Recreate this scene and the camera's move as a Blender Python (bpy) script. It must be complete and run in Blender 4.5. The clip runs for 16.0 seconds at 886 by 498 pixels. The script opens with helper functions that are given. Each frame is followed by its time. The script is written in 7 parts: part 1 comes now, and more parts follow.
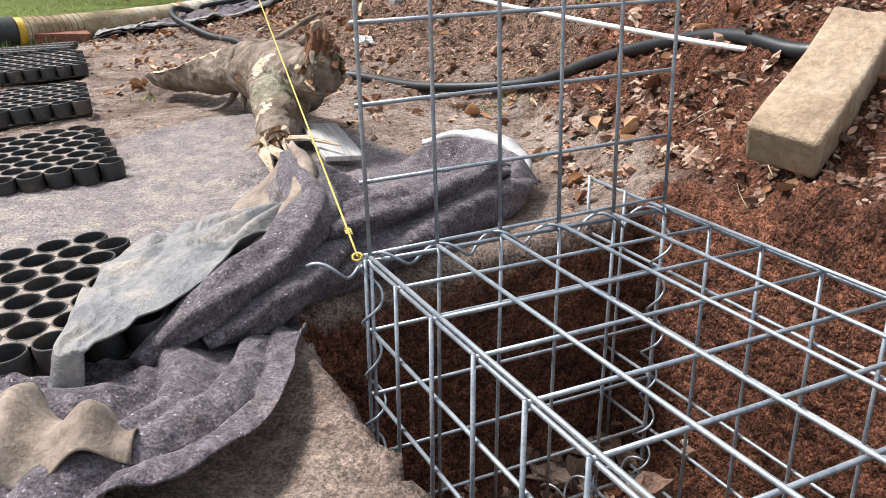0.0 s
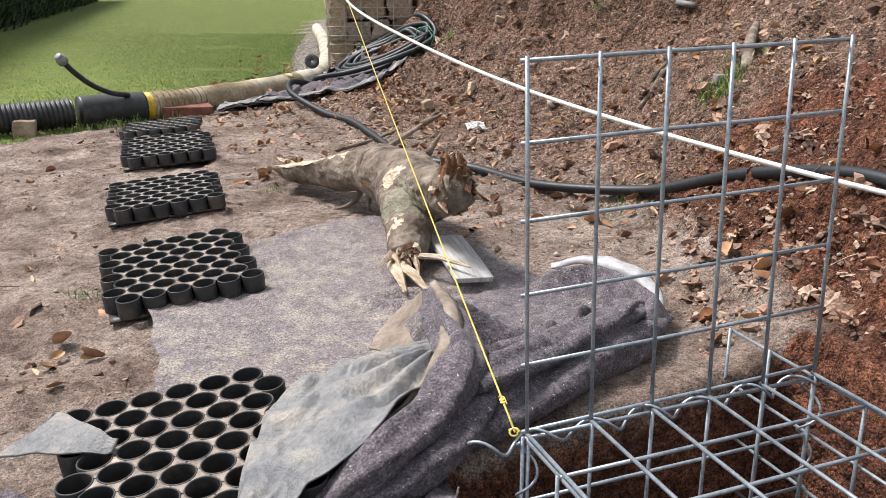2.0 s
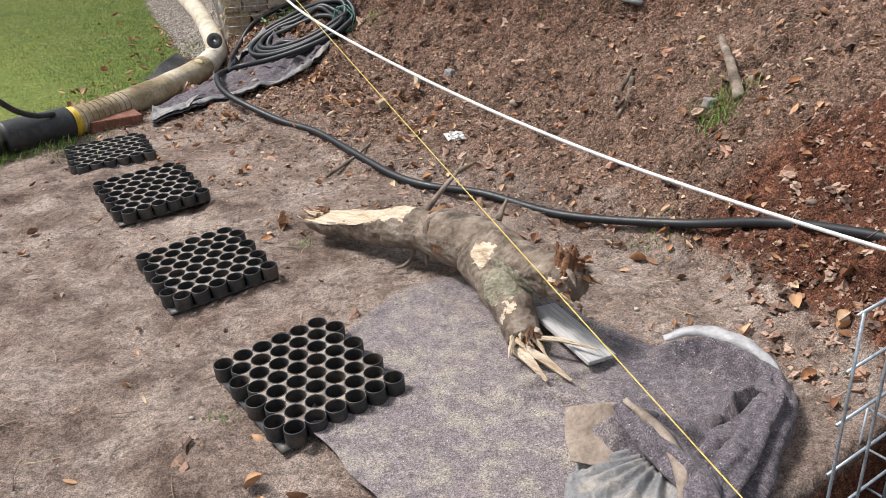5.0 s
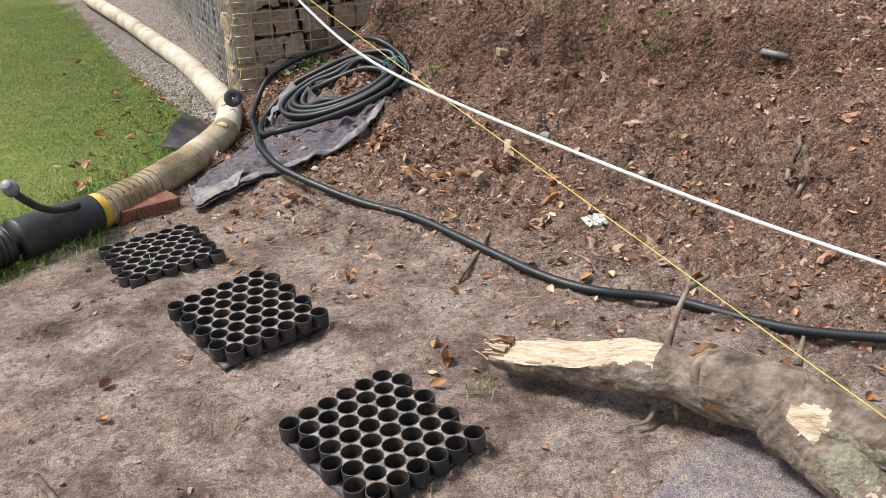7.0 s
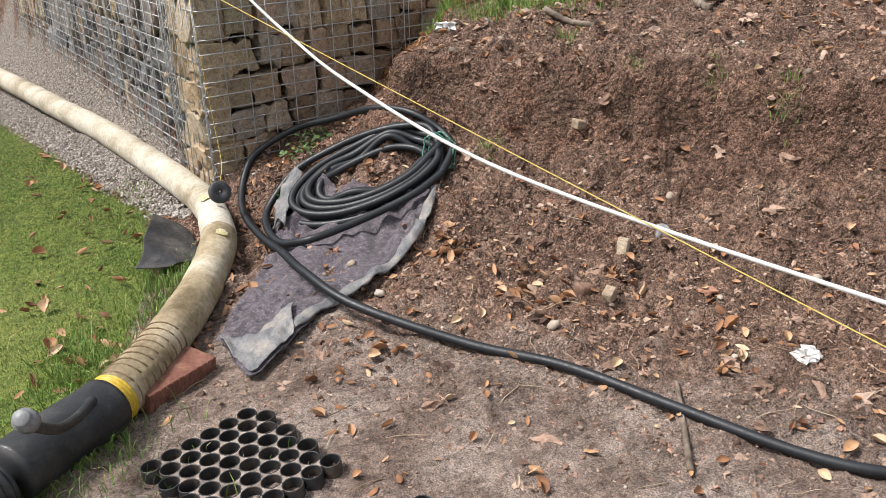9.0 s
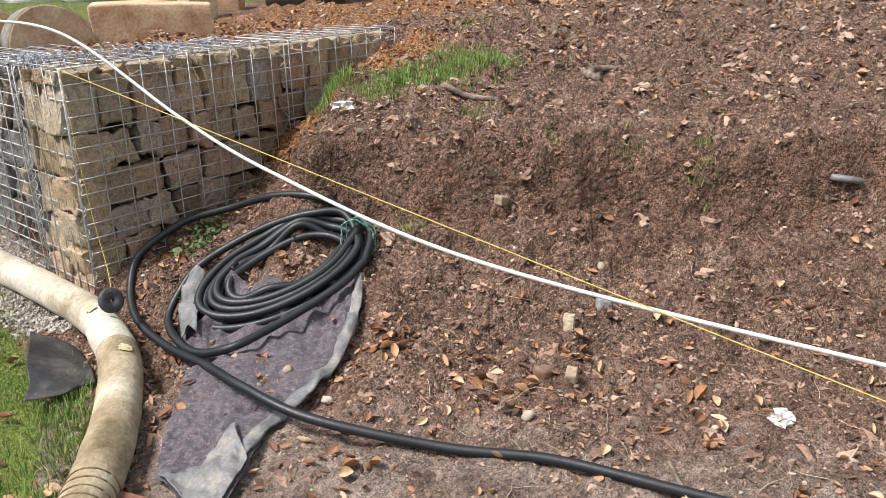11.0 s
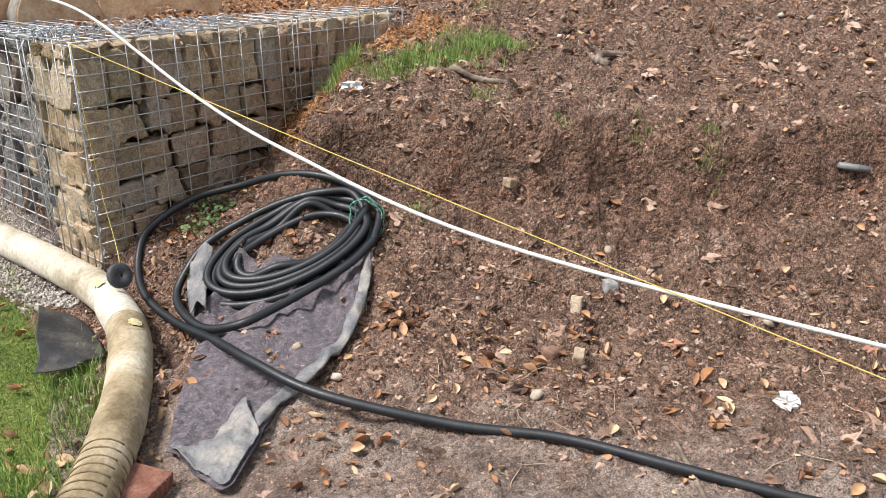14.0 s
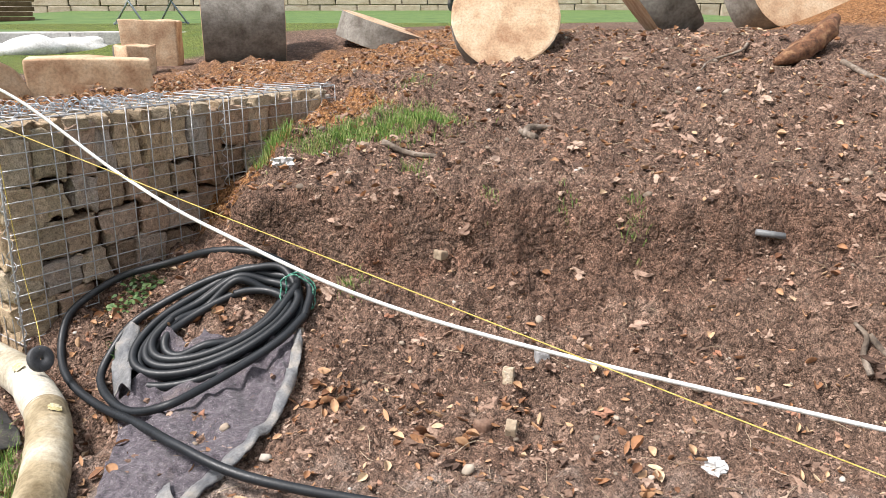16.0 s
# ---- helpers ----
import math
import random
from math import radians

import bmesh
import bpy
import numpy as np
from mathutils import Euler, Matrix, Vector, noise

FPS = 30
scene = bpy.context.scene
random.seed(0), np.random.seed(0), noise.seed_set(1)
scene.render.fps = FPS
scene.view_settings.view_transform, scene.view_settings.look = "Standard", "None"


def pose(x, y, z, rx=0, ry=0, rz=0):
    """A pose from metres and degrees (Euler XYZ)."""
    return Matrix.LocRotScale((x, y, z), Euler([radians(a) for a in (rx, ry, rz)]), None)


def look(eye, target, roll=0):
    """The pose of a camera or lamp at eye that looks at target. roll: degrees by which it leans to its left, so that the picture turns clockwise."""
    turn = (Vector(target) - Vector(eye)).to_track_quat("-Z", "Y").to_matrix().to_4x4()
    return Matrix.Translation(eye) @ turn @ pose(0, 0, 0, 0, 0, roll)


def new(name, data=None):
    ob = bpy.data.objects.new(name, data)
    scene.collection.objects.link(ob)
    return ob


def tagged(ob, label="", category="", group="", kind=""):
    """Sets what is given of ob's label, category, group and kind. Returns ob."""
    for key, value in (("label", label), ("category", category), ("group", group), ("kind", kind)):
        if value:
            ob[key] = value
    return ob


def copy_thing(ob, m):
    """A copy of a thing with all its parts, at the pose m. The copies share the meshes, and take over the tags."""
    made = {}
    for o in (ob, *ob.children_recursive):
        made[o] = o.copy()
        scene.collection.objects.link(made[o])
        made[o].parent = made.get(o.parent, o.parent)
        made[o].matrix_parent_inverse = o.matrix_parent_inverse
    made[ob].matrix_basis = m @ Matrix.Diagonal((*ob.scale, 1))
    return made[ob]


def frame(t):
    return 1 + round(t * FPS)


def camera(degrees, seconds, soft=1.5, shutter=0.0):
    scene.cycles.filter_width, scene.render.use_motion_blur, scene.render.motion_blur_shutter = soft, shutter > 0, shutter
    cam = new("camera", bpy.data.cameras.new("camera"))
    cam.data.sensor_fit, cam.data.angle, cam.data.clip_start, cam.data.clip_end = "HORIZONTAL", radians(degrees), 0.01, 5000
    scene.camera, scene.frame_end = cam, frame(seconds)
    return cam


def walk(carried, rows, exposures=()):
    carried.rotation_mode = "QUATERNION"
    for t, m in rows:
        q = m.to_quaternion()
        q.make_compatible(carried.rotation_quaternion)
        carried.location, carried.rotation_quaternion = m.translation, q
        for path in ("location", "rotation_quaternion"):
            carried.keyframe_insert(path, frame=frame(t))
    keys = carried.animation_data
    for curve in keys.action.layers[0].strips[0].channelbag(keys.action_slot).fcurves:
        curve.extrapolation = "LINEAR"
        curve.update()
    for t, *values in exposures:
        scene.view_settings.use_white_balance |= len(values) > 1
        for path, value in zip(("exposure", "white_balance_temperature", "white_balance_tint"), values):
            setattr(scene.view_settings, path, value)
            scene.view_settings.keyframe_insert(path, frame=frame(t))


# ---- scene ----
cam = camera(56.1, 16.0, soft=0.8)
PATH = [
    (0, (0.227, 0.343, 0.565), (0.033, 2.205, -0.138), -0.2),
    (0.5, (0.199, 0.36, 0.568), (-0.084, 2.227, -0.092), -1.0),
    (1, (0.174, 0.366, 0.593), (-0.184, 2.236, -0.021), -1.5),
    (1.5, (0.157, 0.359, 0.632), (-0.24, 2.229, 0.044), -1.6),
    (2, (0.119, 0.351, 0.762), (-0.272, 2.212, 0.143), -0.4),
    (2.5, (0.067, 0.281, 0.979), (-0.335, 2.11, 0.279), 0.7),
    (3, (-0.002, 0.236, 1.147), (-0.382, 2.037, 0.365), 1.2),
    (3.2, (-0.047, 0.236, 1.176), (-0.423, 2.032, 0.379), 1.1),
    (5.3, (-0.732, 0.375, 1.304), (-0.601, 2.173, 0.437), -1.0),
    (5.5, (-0.793, 0.448, 1.301), (-0.622, 2.245, 0.44), -0.3),
    (6, (-0.971, 0.681, 1.322), (-0.785, 2.49, 0.489), 1.3),
    (6.5, (-1.207, 0.897, 1.33), (-0.997, 2.712, 0.517), 0.5),
    (7, (-1.437, 1.127, 1.334), (-1.173, 2.931, 0.513), -1.2),
    (7.5, (-1.624, 1.42, 1.352), (-1.345, 3.212, 0.508), -1.5),
    (8, (-1.834, 1.714, 1.366), (-1.482, 3.494, 0.525), -0.9),
    (8.5, (-2.038, 1.994, 1.395), (-1.532, 3.748, 0.577), -0.9),
    (9, (-2.139, 2.255, 1.42), (-1.527, 3.982, 0.62), -1.4),
    (9.5, (-2.223, 2.434, 1.458), (-1.5, 4.13, 0.681), -1.0),
    (10, (-2.32, 2.541, 1.455), (-1.389, 4.147, 0.71), -0.6),
    (10.2, (-2.347, 2.563, 1.454), (-1.333, 4.123, 0.721), -0.8),
    (12.3, (-2.514, 2.637, 1.472), (-1.519, 4.267, 0.878), -1.3),
    (12.5, (-2.519, 2.639, 1.454), (-1.553, 4.27, 0.816), -0.9),
    (13, (-2.537, 2.645, 1.429), (-1.593, 4.246, 0.693), -0.1),
    (13.5, (-2.517, 2.637, 1.436), (-1.555, 4.223, 0.687), 0.1),
    (14, (-2.495, 2.625, 1.448), (-1.464, 4.187, 0.743), -0.2),
    (14.5, (-2.477, 2.616, 1.434), (-1.417, 4.175, 0.765), -0.5),
    (15, (-2.466, 2.613, 1.443), (-1.42, 4.181, 0.776), -0.6),
    (15.5, (-2.459, 2.604, 1.456), (-1.361, 4.154, 0.829), -0.3),
    (16, (-2.451, 2.591, 1.468), (-1.284, 4.119, 0.918), -0.2),
]
walk(cam, [(t, look(eye, target, roll)) for t, eye, target, roll in PATH], [(0, 0.92), (1.5, 0.8), (3, 0.6), (7, 0.54), (10, 0.6), (12.5, 0.68), (15, 0.76), (16, 0.84)])

# ---- light: a bright overcast sky ----
world = bpy.data.worlds.new("sky")
scene.world = world
world.use_nodes = True
wt = world.node_tree
sky = wt.nodes.new("ShaderNodeTexSky")
sky.sky_type, sky.sun_disc = "NISHITA", False
sky.sun_elevation, sky.sun_rotation = radians(56), radians(257)
sky.air_density, sky.dust_density = 1.0, 4.0
soft_sky = wt.nodes.new("ShaderNodeMix")
soft_sky.data_type = "RGBA"
soft_sky.inputs[0].default_value = 0.6
soft_sky.inputs[7].default_value = (9.5, 10.0, 10.6, 1)
wt.links.new(sky.outputs[0], soft_sky.inputs[6])
wt.links.new(soft_sky.outputs[2], wt.nodes["Background"].inputs[0])
wt.nodes["Background"].inputs[1].default_value = 0.064
sun_lamp = bpy.data.lights.new("sun", "SUN")
sun_lamp.energy, sun_lamp.angle, sun_lamp.color = 4.0, radians(15), (1.0, 0.95, 0.925)
sun = new("sun", sun_lamp)
sun.matrix_world = look((-6, 4.4, 9.2), (0, 3, 0))


# ---- materials ----
def nodes_of(name):
    m = bpy.data.materials.new(name)
    m.use_nodes = True
    return m, m.node_tree, m.node_tree.nodes["Principled BSDF"]


def node(tree, kind, **values):
    n = tree.nodes.new(kind)
    for key, value in values.items():
        n.inputs[key.replace("_", " ")].default_value = value
    return n


def ramp(tree, source, stops):
    r = tree.nodes.new("ShaderNodeValToRGB")
    while len(r.color_ramp.elements) < len(stops):
        r.color_ramp.elements.new(0.5)
    for e, (at, c) in zip(r.color_ramp.elements, stops):
        e.position, e.color = at, (*c, 1) if len(c) == 3 else c
    tree.links.new(source, r.inputs[0])
    return r.outputs[0]


def blend(tree, fac, a, b, mode="MIX"):
    n = tree.nodes.new("ShaderNodeMix")
    n.data_type, n.blend_type = "RGBA", mode
    for slot, v in ((0, fac), (6, a), (7, b)):
        if isinstance(v, (int, float)):
            n.inputs[slot].default_value = v
        elif isinstance(v, tuple):
            n.inputs[slot].default_value = (*v, 1)
        else:
            tree.links.new(v, n.inputs[slot])
    return n.outputs[2]


def grey(v):
    return (v, v, v)


def coords(tree, island=False, shift=True, stretch=(1, 1, 1), turn=None):
    tc = tree.nodes.new("ShaderNodeTexCoord")
    mp = tree.nodes.new("ShaderNodeMapping")
    mp.inputs["Scale"].default_value = stretch
    tree.links.new(tc.outputs["Object"], mp.inputs["Vector"])
    if turn is not None:
        mp.vector_type = "TEXTURE"
        mp.inputs["Rotation"].default_value = (0, 0, radians(turn))
    if shift:
        info = tree.nodes.new("ShaderNodeObjectInfo")
        sc = tree.nodes.new("ShaderNodeVectorMath")
        sc.operation = "SCALE"
        sc.inputs[0].default_value = (7.3, 5.1, 9.7)
        tree.links.new(info.outputs["Random"], sc.inputs["Scale"])
        tree.links.new(sc.outputs[0], mp.inputs["Location"])
    return mp.outputs[0]


def surf(name, dark, mid, light, scale=20.0, rough=0.8, bump=0.3, fine=90.0, metal=0.0, vary=0.25, island=False, stretch=(1, 1, 1), sheen=0.0, speck=None, turn=None):
    """A surface of three tones in two sizes of grain, with relief and a tone of its own for each piece."""
    m, t, b = nodes_of(name)
    co = coords(t, island, stretch=stretch, turn=turn)
    n1, n2 = node(t, "ShaderNodeTexNoise", Scale=scale, Detail=6.0, Roughness=0.6), node(t, "ShaderNodeTexNoise", Scale=fine, Detail=5.0, Roughness=0.65)
    for n in (n1, n2):
        t.links.new(co, n.inputs["Vector"])
    col = ramp(t, n1.outputs[0], [(0.3, dark), (0.5, mid), (0.72, light)])
    col = blend(t, 0.55, col, ramp(t, n2.outputs[0], [(0.3, grey(0.35)), (0.6, grey(0.95)), (0.8, grey(1.0))]), "MULTIPLY")
    if speck:
        n3 = node(t, "ShaderNodeTexNoise", Scale=fine * 2.5, Detail=2.0)
        t.links.new(co, n3.inputs["Vector"])
        col = blend(t, ramp(t, n3.outputs[0], [(0.62, grey(0)), (0.68, grey(1))]), col, speck)
    if vary:
        src = t.nodes.new("ShaderNodeNewGeometry").outputs["Random Per Island"] if island else t.nodes.new("ShaderNodeObjectInfo").outputs["Random"]
        col = blend(t, vary * 2, col, ramp(t, src, [(0.0, grey(0.35)), (0.5, grey(0.8)), (1.0, grey(1.0))]), "MULTIPLY")
    t.links.new(col, b.inputs["Base Color"])
    rr = ramp(t, n2.outputs[0], [(0.3, grey(min(1, rough + 0.12))), (0.7, grey(max(0.05, rough - 0.12)))])
    t.links.new(rr, b.inputs["Roughness"])
    b.inputs["Metallic"].default_value = metal
    if sheen:
        b.inputs["Sheen Weight"].default_value = sheen
    if bump:
        bp = node(t, "ShaderNodeBump", Strength=bump, Distance=0.01)
        mixh = t.nodes.new("ShaderNodeMath")
        mixh.operation = "ADD"
        t.links.new(n1.outputs[0], mixh.inputs[0])
        t.links.new(n2.outputs[0], mixh.inputs[1])
        t.links.new(mixh.outputs[0], bp.inputs["Height"])
        t.links.new(bp.outputs[0], b.inputs["Normal"])
    return m


def tinted(name, stops, rough=0.8, fine=60.0, relief=0.35):
    """Many small pieces in one mesh, each with its own tone."""
    m, t, b = nodes_of(name)
    g = t.nodes.new("ShaderNodeNewGeometry")
    n = node(t, "ShaderNodeTexNoise", Scale=fine, Detail=4.0)
    t.links.new(t.nodes.new("ShaderNodeTexCoord").outputs["Object"], n.inputs["Vector"])
    col = ramp(t, g.outputs["Random Per Island"], stops)
    col = blend(t, 0.6, col, ramp(t, n.outputs[0], [(0.3, grey(0.45)), (0.65, grey(1.0))]), "MULTIPLY")
    t.links.new(col, b.inputs["Base Color"])
    b.inputs["Roughness"].default_value = rough
    bp = node(t, "ShaderNodeBump", Strength=relief, Distance=0.006)
    t.links.new(n.outputs[0], bp.inputs["Height"])
    t.links.new(bp.outputs[0], b.inputs["Normal"])
    return m


def hewn_stone(name, stops):
    """Quarried stone, each block with a hue of its own, rough-faced, stained with moss and rust."""
    m, t, b = nodes_of(name)
    co = coords(t)
    def nz(scale, detail=6.0):
        n = node(t, "ShaderNodeTexNoise", Scale=scale, Detail=detail, Roughness=0.65)
        t.links.new(co, n.inputs["Vector"])
        return n.outputs[0]
    own, big, mid, fine = t.nodes.new("ShaderNodeObjectInfo").outputs["Random"], nz(1.6), nz(6.0), nz(26.0)
    col = ramp(t, own, stops)
    col = blend(t, ramp(t, big, [(0.56, grey(0)), (0.72, grey(0.5))]), col, (0.24, 0.22, 0.11))
    col = blend(t, ramp(t, nz(2.3), [(0.55, grey(0)), (0.72, grey(0.5))]), col, (0.5, 0.33, 0.2))
    col = blend(t, 0.8, col, ramp(t, mid, [(0.3, grey(0.45)), (0.5, grey(0.95)), (0.7, grey(1.25))]), "MULTIPLY")
    col = blend(t, 0.8, col, ramp(t, fine, [(0.34, grey(0.4)), (0.5, grey(1.0)), (0.66, grey(1.35))]), "MULTIPLY")
    t.links.new(col, b.inputs["Base Color"])
    b.inputs["Roughness"].default_value = 0.92
    b1 = node(t, "ShaderNodeBump", Strength=0.9, Distance=0.02)
    t.links.new(mid, b1.inputs["Height"])
    b2 = node(t, "ShaderNodeBump", Strength=0.8, Distance=0.006)
    t.links.new(fine, b2.inputs["Height"])
    t.links.new(b1.outputs[0], b2.inputs["Normal"])
    t.links.new(b2.outputs[0], b.inputs["Normal"])
    return m


def fleece_material():
    m, t, b = nodes_of("recycled_fleece")
    co = coords(t, shift=False)
    def nz(scale, detail=5.0):
        n = node(t, "ShaderNodeTexNoise", Scale=scale, Detail=detail, Roughness=0.65)
        t.links.new(co, n.inputs["Vector"])
        return n.outputs[0]
    big, mid, fine = nz(5.0), nz(52.0), nz(240.0, 4.0)
    violet = ramp(t, mid, [(0.34, (0.05, 0.042, 0.051)), (0.5, (0.088, 0.075, 0.087)), (0.66, (0.145, 0.126, 0.14))])
    dusty = ramp(t, mid, [(0.34, (0.115, 0.095, 0.1)), (0.5, (0.165, 0.139, 0.143)), (0.66, (0.22, 0.19, 0.19))])
    dusty = blend(t, ramp(t, nz(14.0), [(0.48, grey(0)), (0.64, grey(0.7))]), dusty, (0.29, 0.26, 0.21))
    a = t.nodes.new("ShaderNodeAttribute")
    a.attribute_name = "dust"
    s = t.nodes.new("ShaderNodeMath")
    s.operation = "MULTIPLY_ADD"
    s.inputs[1].default_value, s.inputs[2].default_value = 0.9, -0.45
    t.links.new(big, s.inputs[0])
    q = t.nodes.new("ShaderNodeMath")
    t.links.new(a.outputs["Fac"], q.inputs[0])
    t.links.new(s.outputs[0], q.inputs[1])
    col = blend(t, ramp(t, q.outputs[0], [(0.2, grey(0)), (0.8, grey(1))]), violet, dusty)
    col = blend(t, ramp(t, nz(9.0), [(0.58, grey(0)), (0.75, grey(0.3))]), col, (0.24, 0.175, 0.13))
    col = blend(t, 0.85, col, ramp(t, fine, [(0.36, grey(0.3)), (0.5, grey(1.0)), (0.66, grey(1.9))]), "MULTIPLY")
    fl = node(t, "ShaderNodeTexVoronoi", Scale=230.0)
    t.links.new(co, fl.inputs["Vector"])
    col = blend(t, ramp(t, fl.outputs["Distance"], [(0.14, grey(0.75)), (0.2, grey(0))]), col, fl.outputs["Color"], "SOFT_LIGHT")
    col = blend(t, ramp(t, nz(150.0), [(0.64, grey(0)), (0.68, grey(0.85))]), col, (0.55, 0.51, 0.5))
    t.links.new(col, b.inputs["Base Color"])
    b.inputs["Roughness"].default_value = 0.95
    b.inputs["Sheen Weight"].default_value = 0.08
    bp = node(t, "ShaderNodeBump", Strength=0.7, Distance=0.004)
    t.links.new(fine, bp.inputs["Height"])
    bp2 = node(t, "ShaderNodeBump", Strength=0.5, Distance=0.012)
    t.links.new(mid, bp2.inputs["Height"])
    t.links.new(bp.outputs[0], bp2.inputs["Normal"])
    t.links.new(bp2.outputs[0], b.inputs["Normal"])
    return m


def ground_material():
    m, t, b = nodes_of("ground")
    co = coords(t, shift=False)
    def noise_out(scale, detail=6.0, rough=0.6):
        n = node(t, "ShaderNodeTexNoise", Scale=scale, Detail=detail, Roughness=rough)
        t.links.new(co, n.inputs["Vector"])
        return n.outputs[0]
    def attr(name):
        a = t.nodes.new("ShaderNodeAttribute")
        a.attribute_name = name
        return a.outputs["Fac"]
    def edge(a, n, lo=0.35, hi=0.65):
        """A mask from an attribute, its border frayed by a noise."""
        s = t.nodes.new("ShaderNodeMath")
        s.operation = "MULTIPLY_ADD"
        s.inputs[1].default_value, s.inputs[2].default_value = 0.7, -0.35
        t.links.new(n, s.inputs[0])
        p = t.nodes.new("ShaderNodeMath")
        t.links.new(a, p.inputs[0])
        t.links.new(s.outputs[0], p.inputs[1])
        return ramp(t, p.outputs[0], [(lo, grey(0)), (hi, grey(1))])
    def crumbs(scale, spread):
        """Rounded crumbs of soil: their relief and a tone for each."""
        w = node(t, "ShaderNodeTexNoise", Scale=scale * 0.8, Detail=3.0)
        t.links.new(co, w.inputs["Vector"])
        mv = t.nodes.new("ShaderNodeVectorMath")
        mv.operation = "MULTIPLY_ADD"
        mv.inputs[1].default_value = (spread / scale,) * 3
        t.links.new(w.outputs["Color"], mv.inputs[0])
        t.links.new(co, mv.inputs[2])
        v = node(t, "ShaderNodeTexVoronoi", Scale=scale)
        t.links.new(mv.outputs[0], v.inputs["Vector"])
        return v.outputs["Distance"], v.outputs["Color"]
    big, mid, fine, tiny = noise_out(1.6), noise_out(9.0, 8.0, 0.68), noise_out(45.0, 7.0, 0.7), noise_out(210.0, 3.0)
    c1, t1 = crumbs(34.0, 1.6)
    c2, t2 = crumbs(105.0, 1.4)
    flat = ramp(t, noise_out(4.5, 9.0, 0.6), [(0.34, (0.16, 0.112, 0.088)), (0.44, (0.27, 0.203, 0.167)), (0.55, (0.37, 0.296, 0.25)), (0.68, (0.46, 0.38, 0.328))])
    flat = blend(t, ramp(t, big, [(0.45, grey(0)), (0.7, grey(0.75))]), flat, (0.32, 0.235, 0.192))
    soil = ramp(t, mid, [(0.3, (0.13, 0.075, 0.053)), (0.5, (0.31, 0.192, 0.138)), (0.72, (0.5, 0.35, 0.268))])
    soil = blend(t, ramp(t, big, [(0.42, grey(0)), (0.62, grey(0.8))]), soil, (0.28, 0.182, 0.134))
    soil = blend(t, edge(attr("red"), mid, 0.45, 0.8), soil, ramp(t, mid, [(0.3, (0.12, 0.046, 0.027)), (0.65, (0.29, 0.125, 0.075))]))
    soil = blend(t, 0.75, soil, ramp(t, t1, [(0.1, grey(0.5)), (0.5, grey(0.85)), (0.9, grey(1.15))]), "MULTIPLY")
    soil = blend(t, 0.75, soil, ramp(t, t2, [(0.1, grey(0.45)), (0.5, grey(0.85)), (0.9, grey(1.25))]), "MULTIPLY")
    flat = blend(t, 0.3, flat, ramp(t, mid, [(0.36, grey(0.45)), (0.5, grey(1.0)), (0.65, grey(1.12))]), "MULTIPLY")
    smear = node(t, "ShaderNodeTexNoise", Scale=11.0, Detail=9.0, Roughness=0.72, Distortion=0.6)
    drag = t.nodes.new("ShaderNodeMapping")
    drag.inputs["Rotation"].default_value, drag.inputs["Scale"].default_value = (0, 0, radians(-35)), (1.0, 2.6, 1.0)
    t.links.new(co, drag.inputs["Vector"])
    t.links.new(drag.outputs[0], smear.inputs["Vector"])
    flat = blend(t, 0.75, flat, ramp(t, smear.outputs[0], [(0.34, grey(0.42)), (0.45, grey(0.85)), (0.55, grey(1.05)), (0.7, grey(1.25))]), "MULTIPLY")
    flat = blend(t, ramp(t, noise_out(33.0, 5.0), [(0.58, grey(0)), (0.68, grey(0.7))]), flat, (0.11, 0.074, 0.056))
    flat = blend(t, 0.4, flat, ramp(t, t2, [(0.1, grey(0.5)), (0.5, grey(0.9)), (0.9, grey(1.1))]), "MULTIPLY")
    col = blend(t, edge(attr("flat"), mid), soil, flat)
    lawn = ramp(t, mid, [(0.3, (0.085, 0.135, 0.024)), (0.52, (0.165, 0.22, 0.045)), (0.75, (0.27, 0.28, 0.08))])
    lawn = blend(t, ramp(t, big, [(0.4, grey(0)), (0.7, grey(0.6))]), lawn, (0.23, 0.25, 0.07))
    saw = ramp(t, fine, [(0.3, (0.2, 0.075, 0.03)), (0.5, (0.36, 0.17, 0.07)), (0.7, (0.52, 0.3, 0.14))])
    col = blend(t, edge(attr("saw"), mid), col, saw)
    col = blend(t, edge(attr("gravel"), fine), col, ramp(t, tiny, [(0.3, (0.16, 0.13, 0.11)), (0.7, (0.5, 0.44, 0.38))]))
    col = blend(t, edge(attr("lawn"), fine), col, lawn)
    grain = ramp(t, attr("flat"), [(0.0, grey(0.9)), (1.0, grey(0.6))])
    col = blend(t, grain, col, ramp(t, fine, [(0.36, grey(0.4)), (0.5, grey(0.95)), (0.64, grey(1.25))]), "MULTIPLY")
    col = blend(t, grain, col, ramp(t, tiny, [(0.38, grey(0.3)), (0.5, grey(1.0)), (0.62, grey(1.45))]), "MULTIPLY")
    grit = noise_out(430.0, 2.0)
    col = blend(t, grain, col, ramp(t, grit, [(0.36, grey(0.45)), (0.5, grey(1.0)), (0.64, grey(1.35))]), "MULTIPLY")
    t.links.new(col, b.inputs["Base Color"])
    t.links.new(ramp(t, mid, [(0.35, grey(0.7)), (0.6, grey(0.95))]), b.inputs["Roughness"])
    b.inputs["Specular IOR Level"].default_value = 0.2
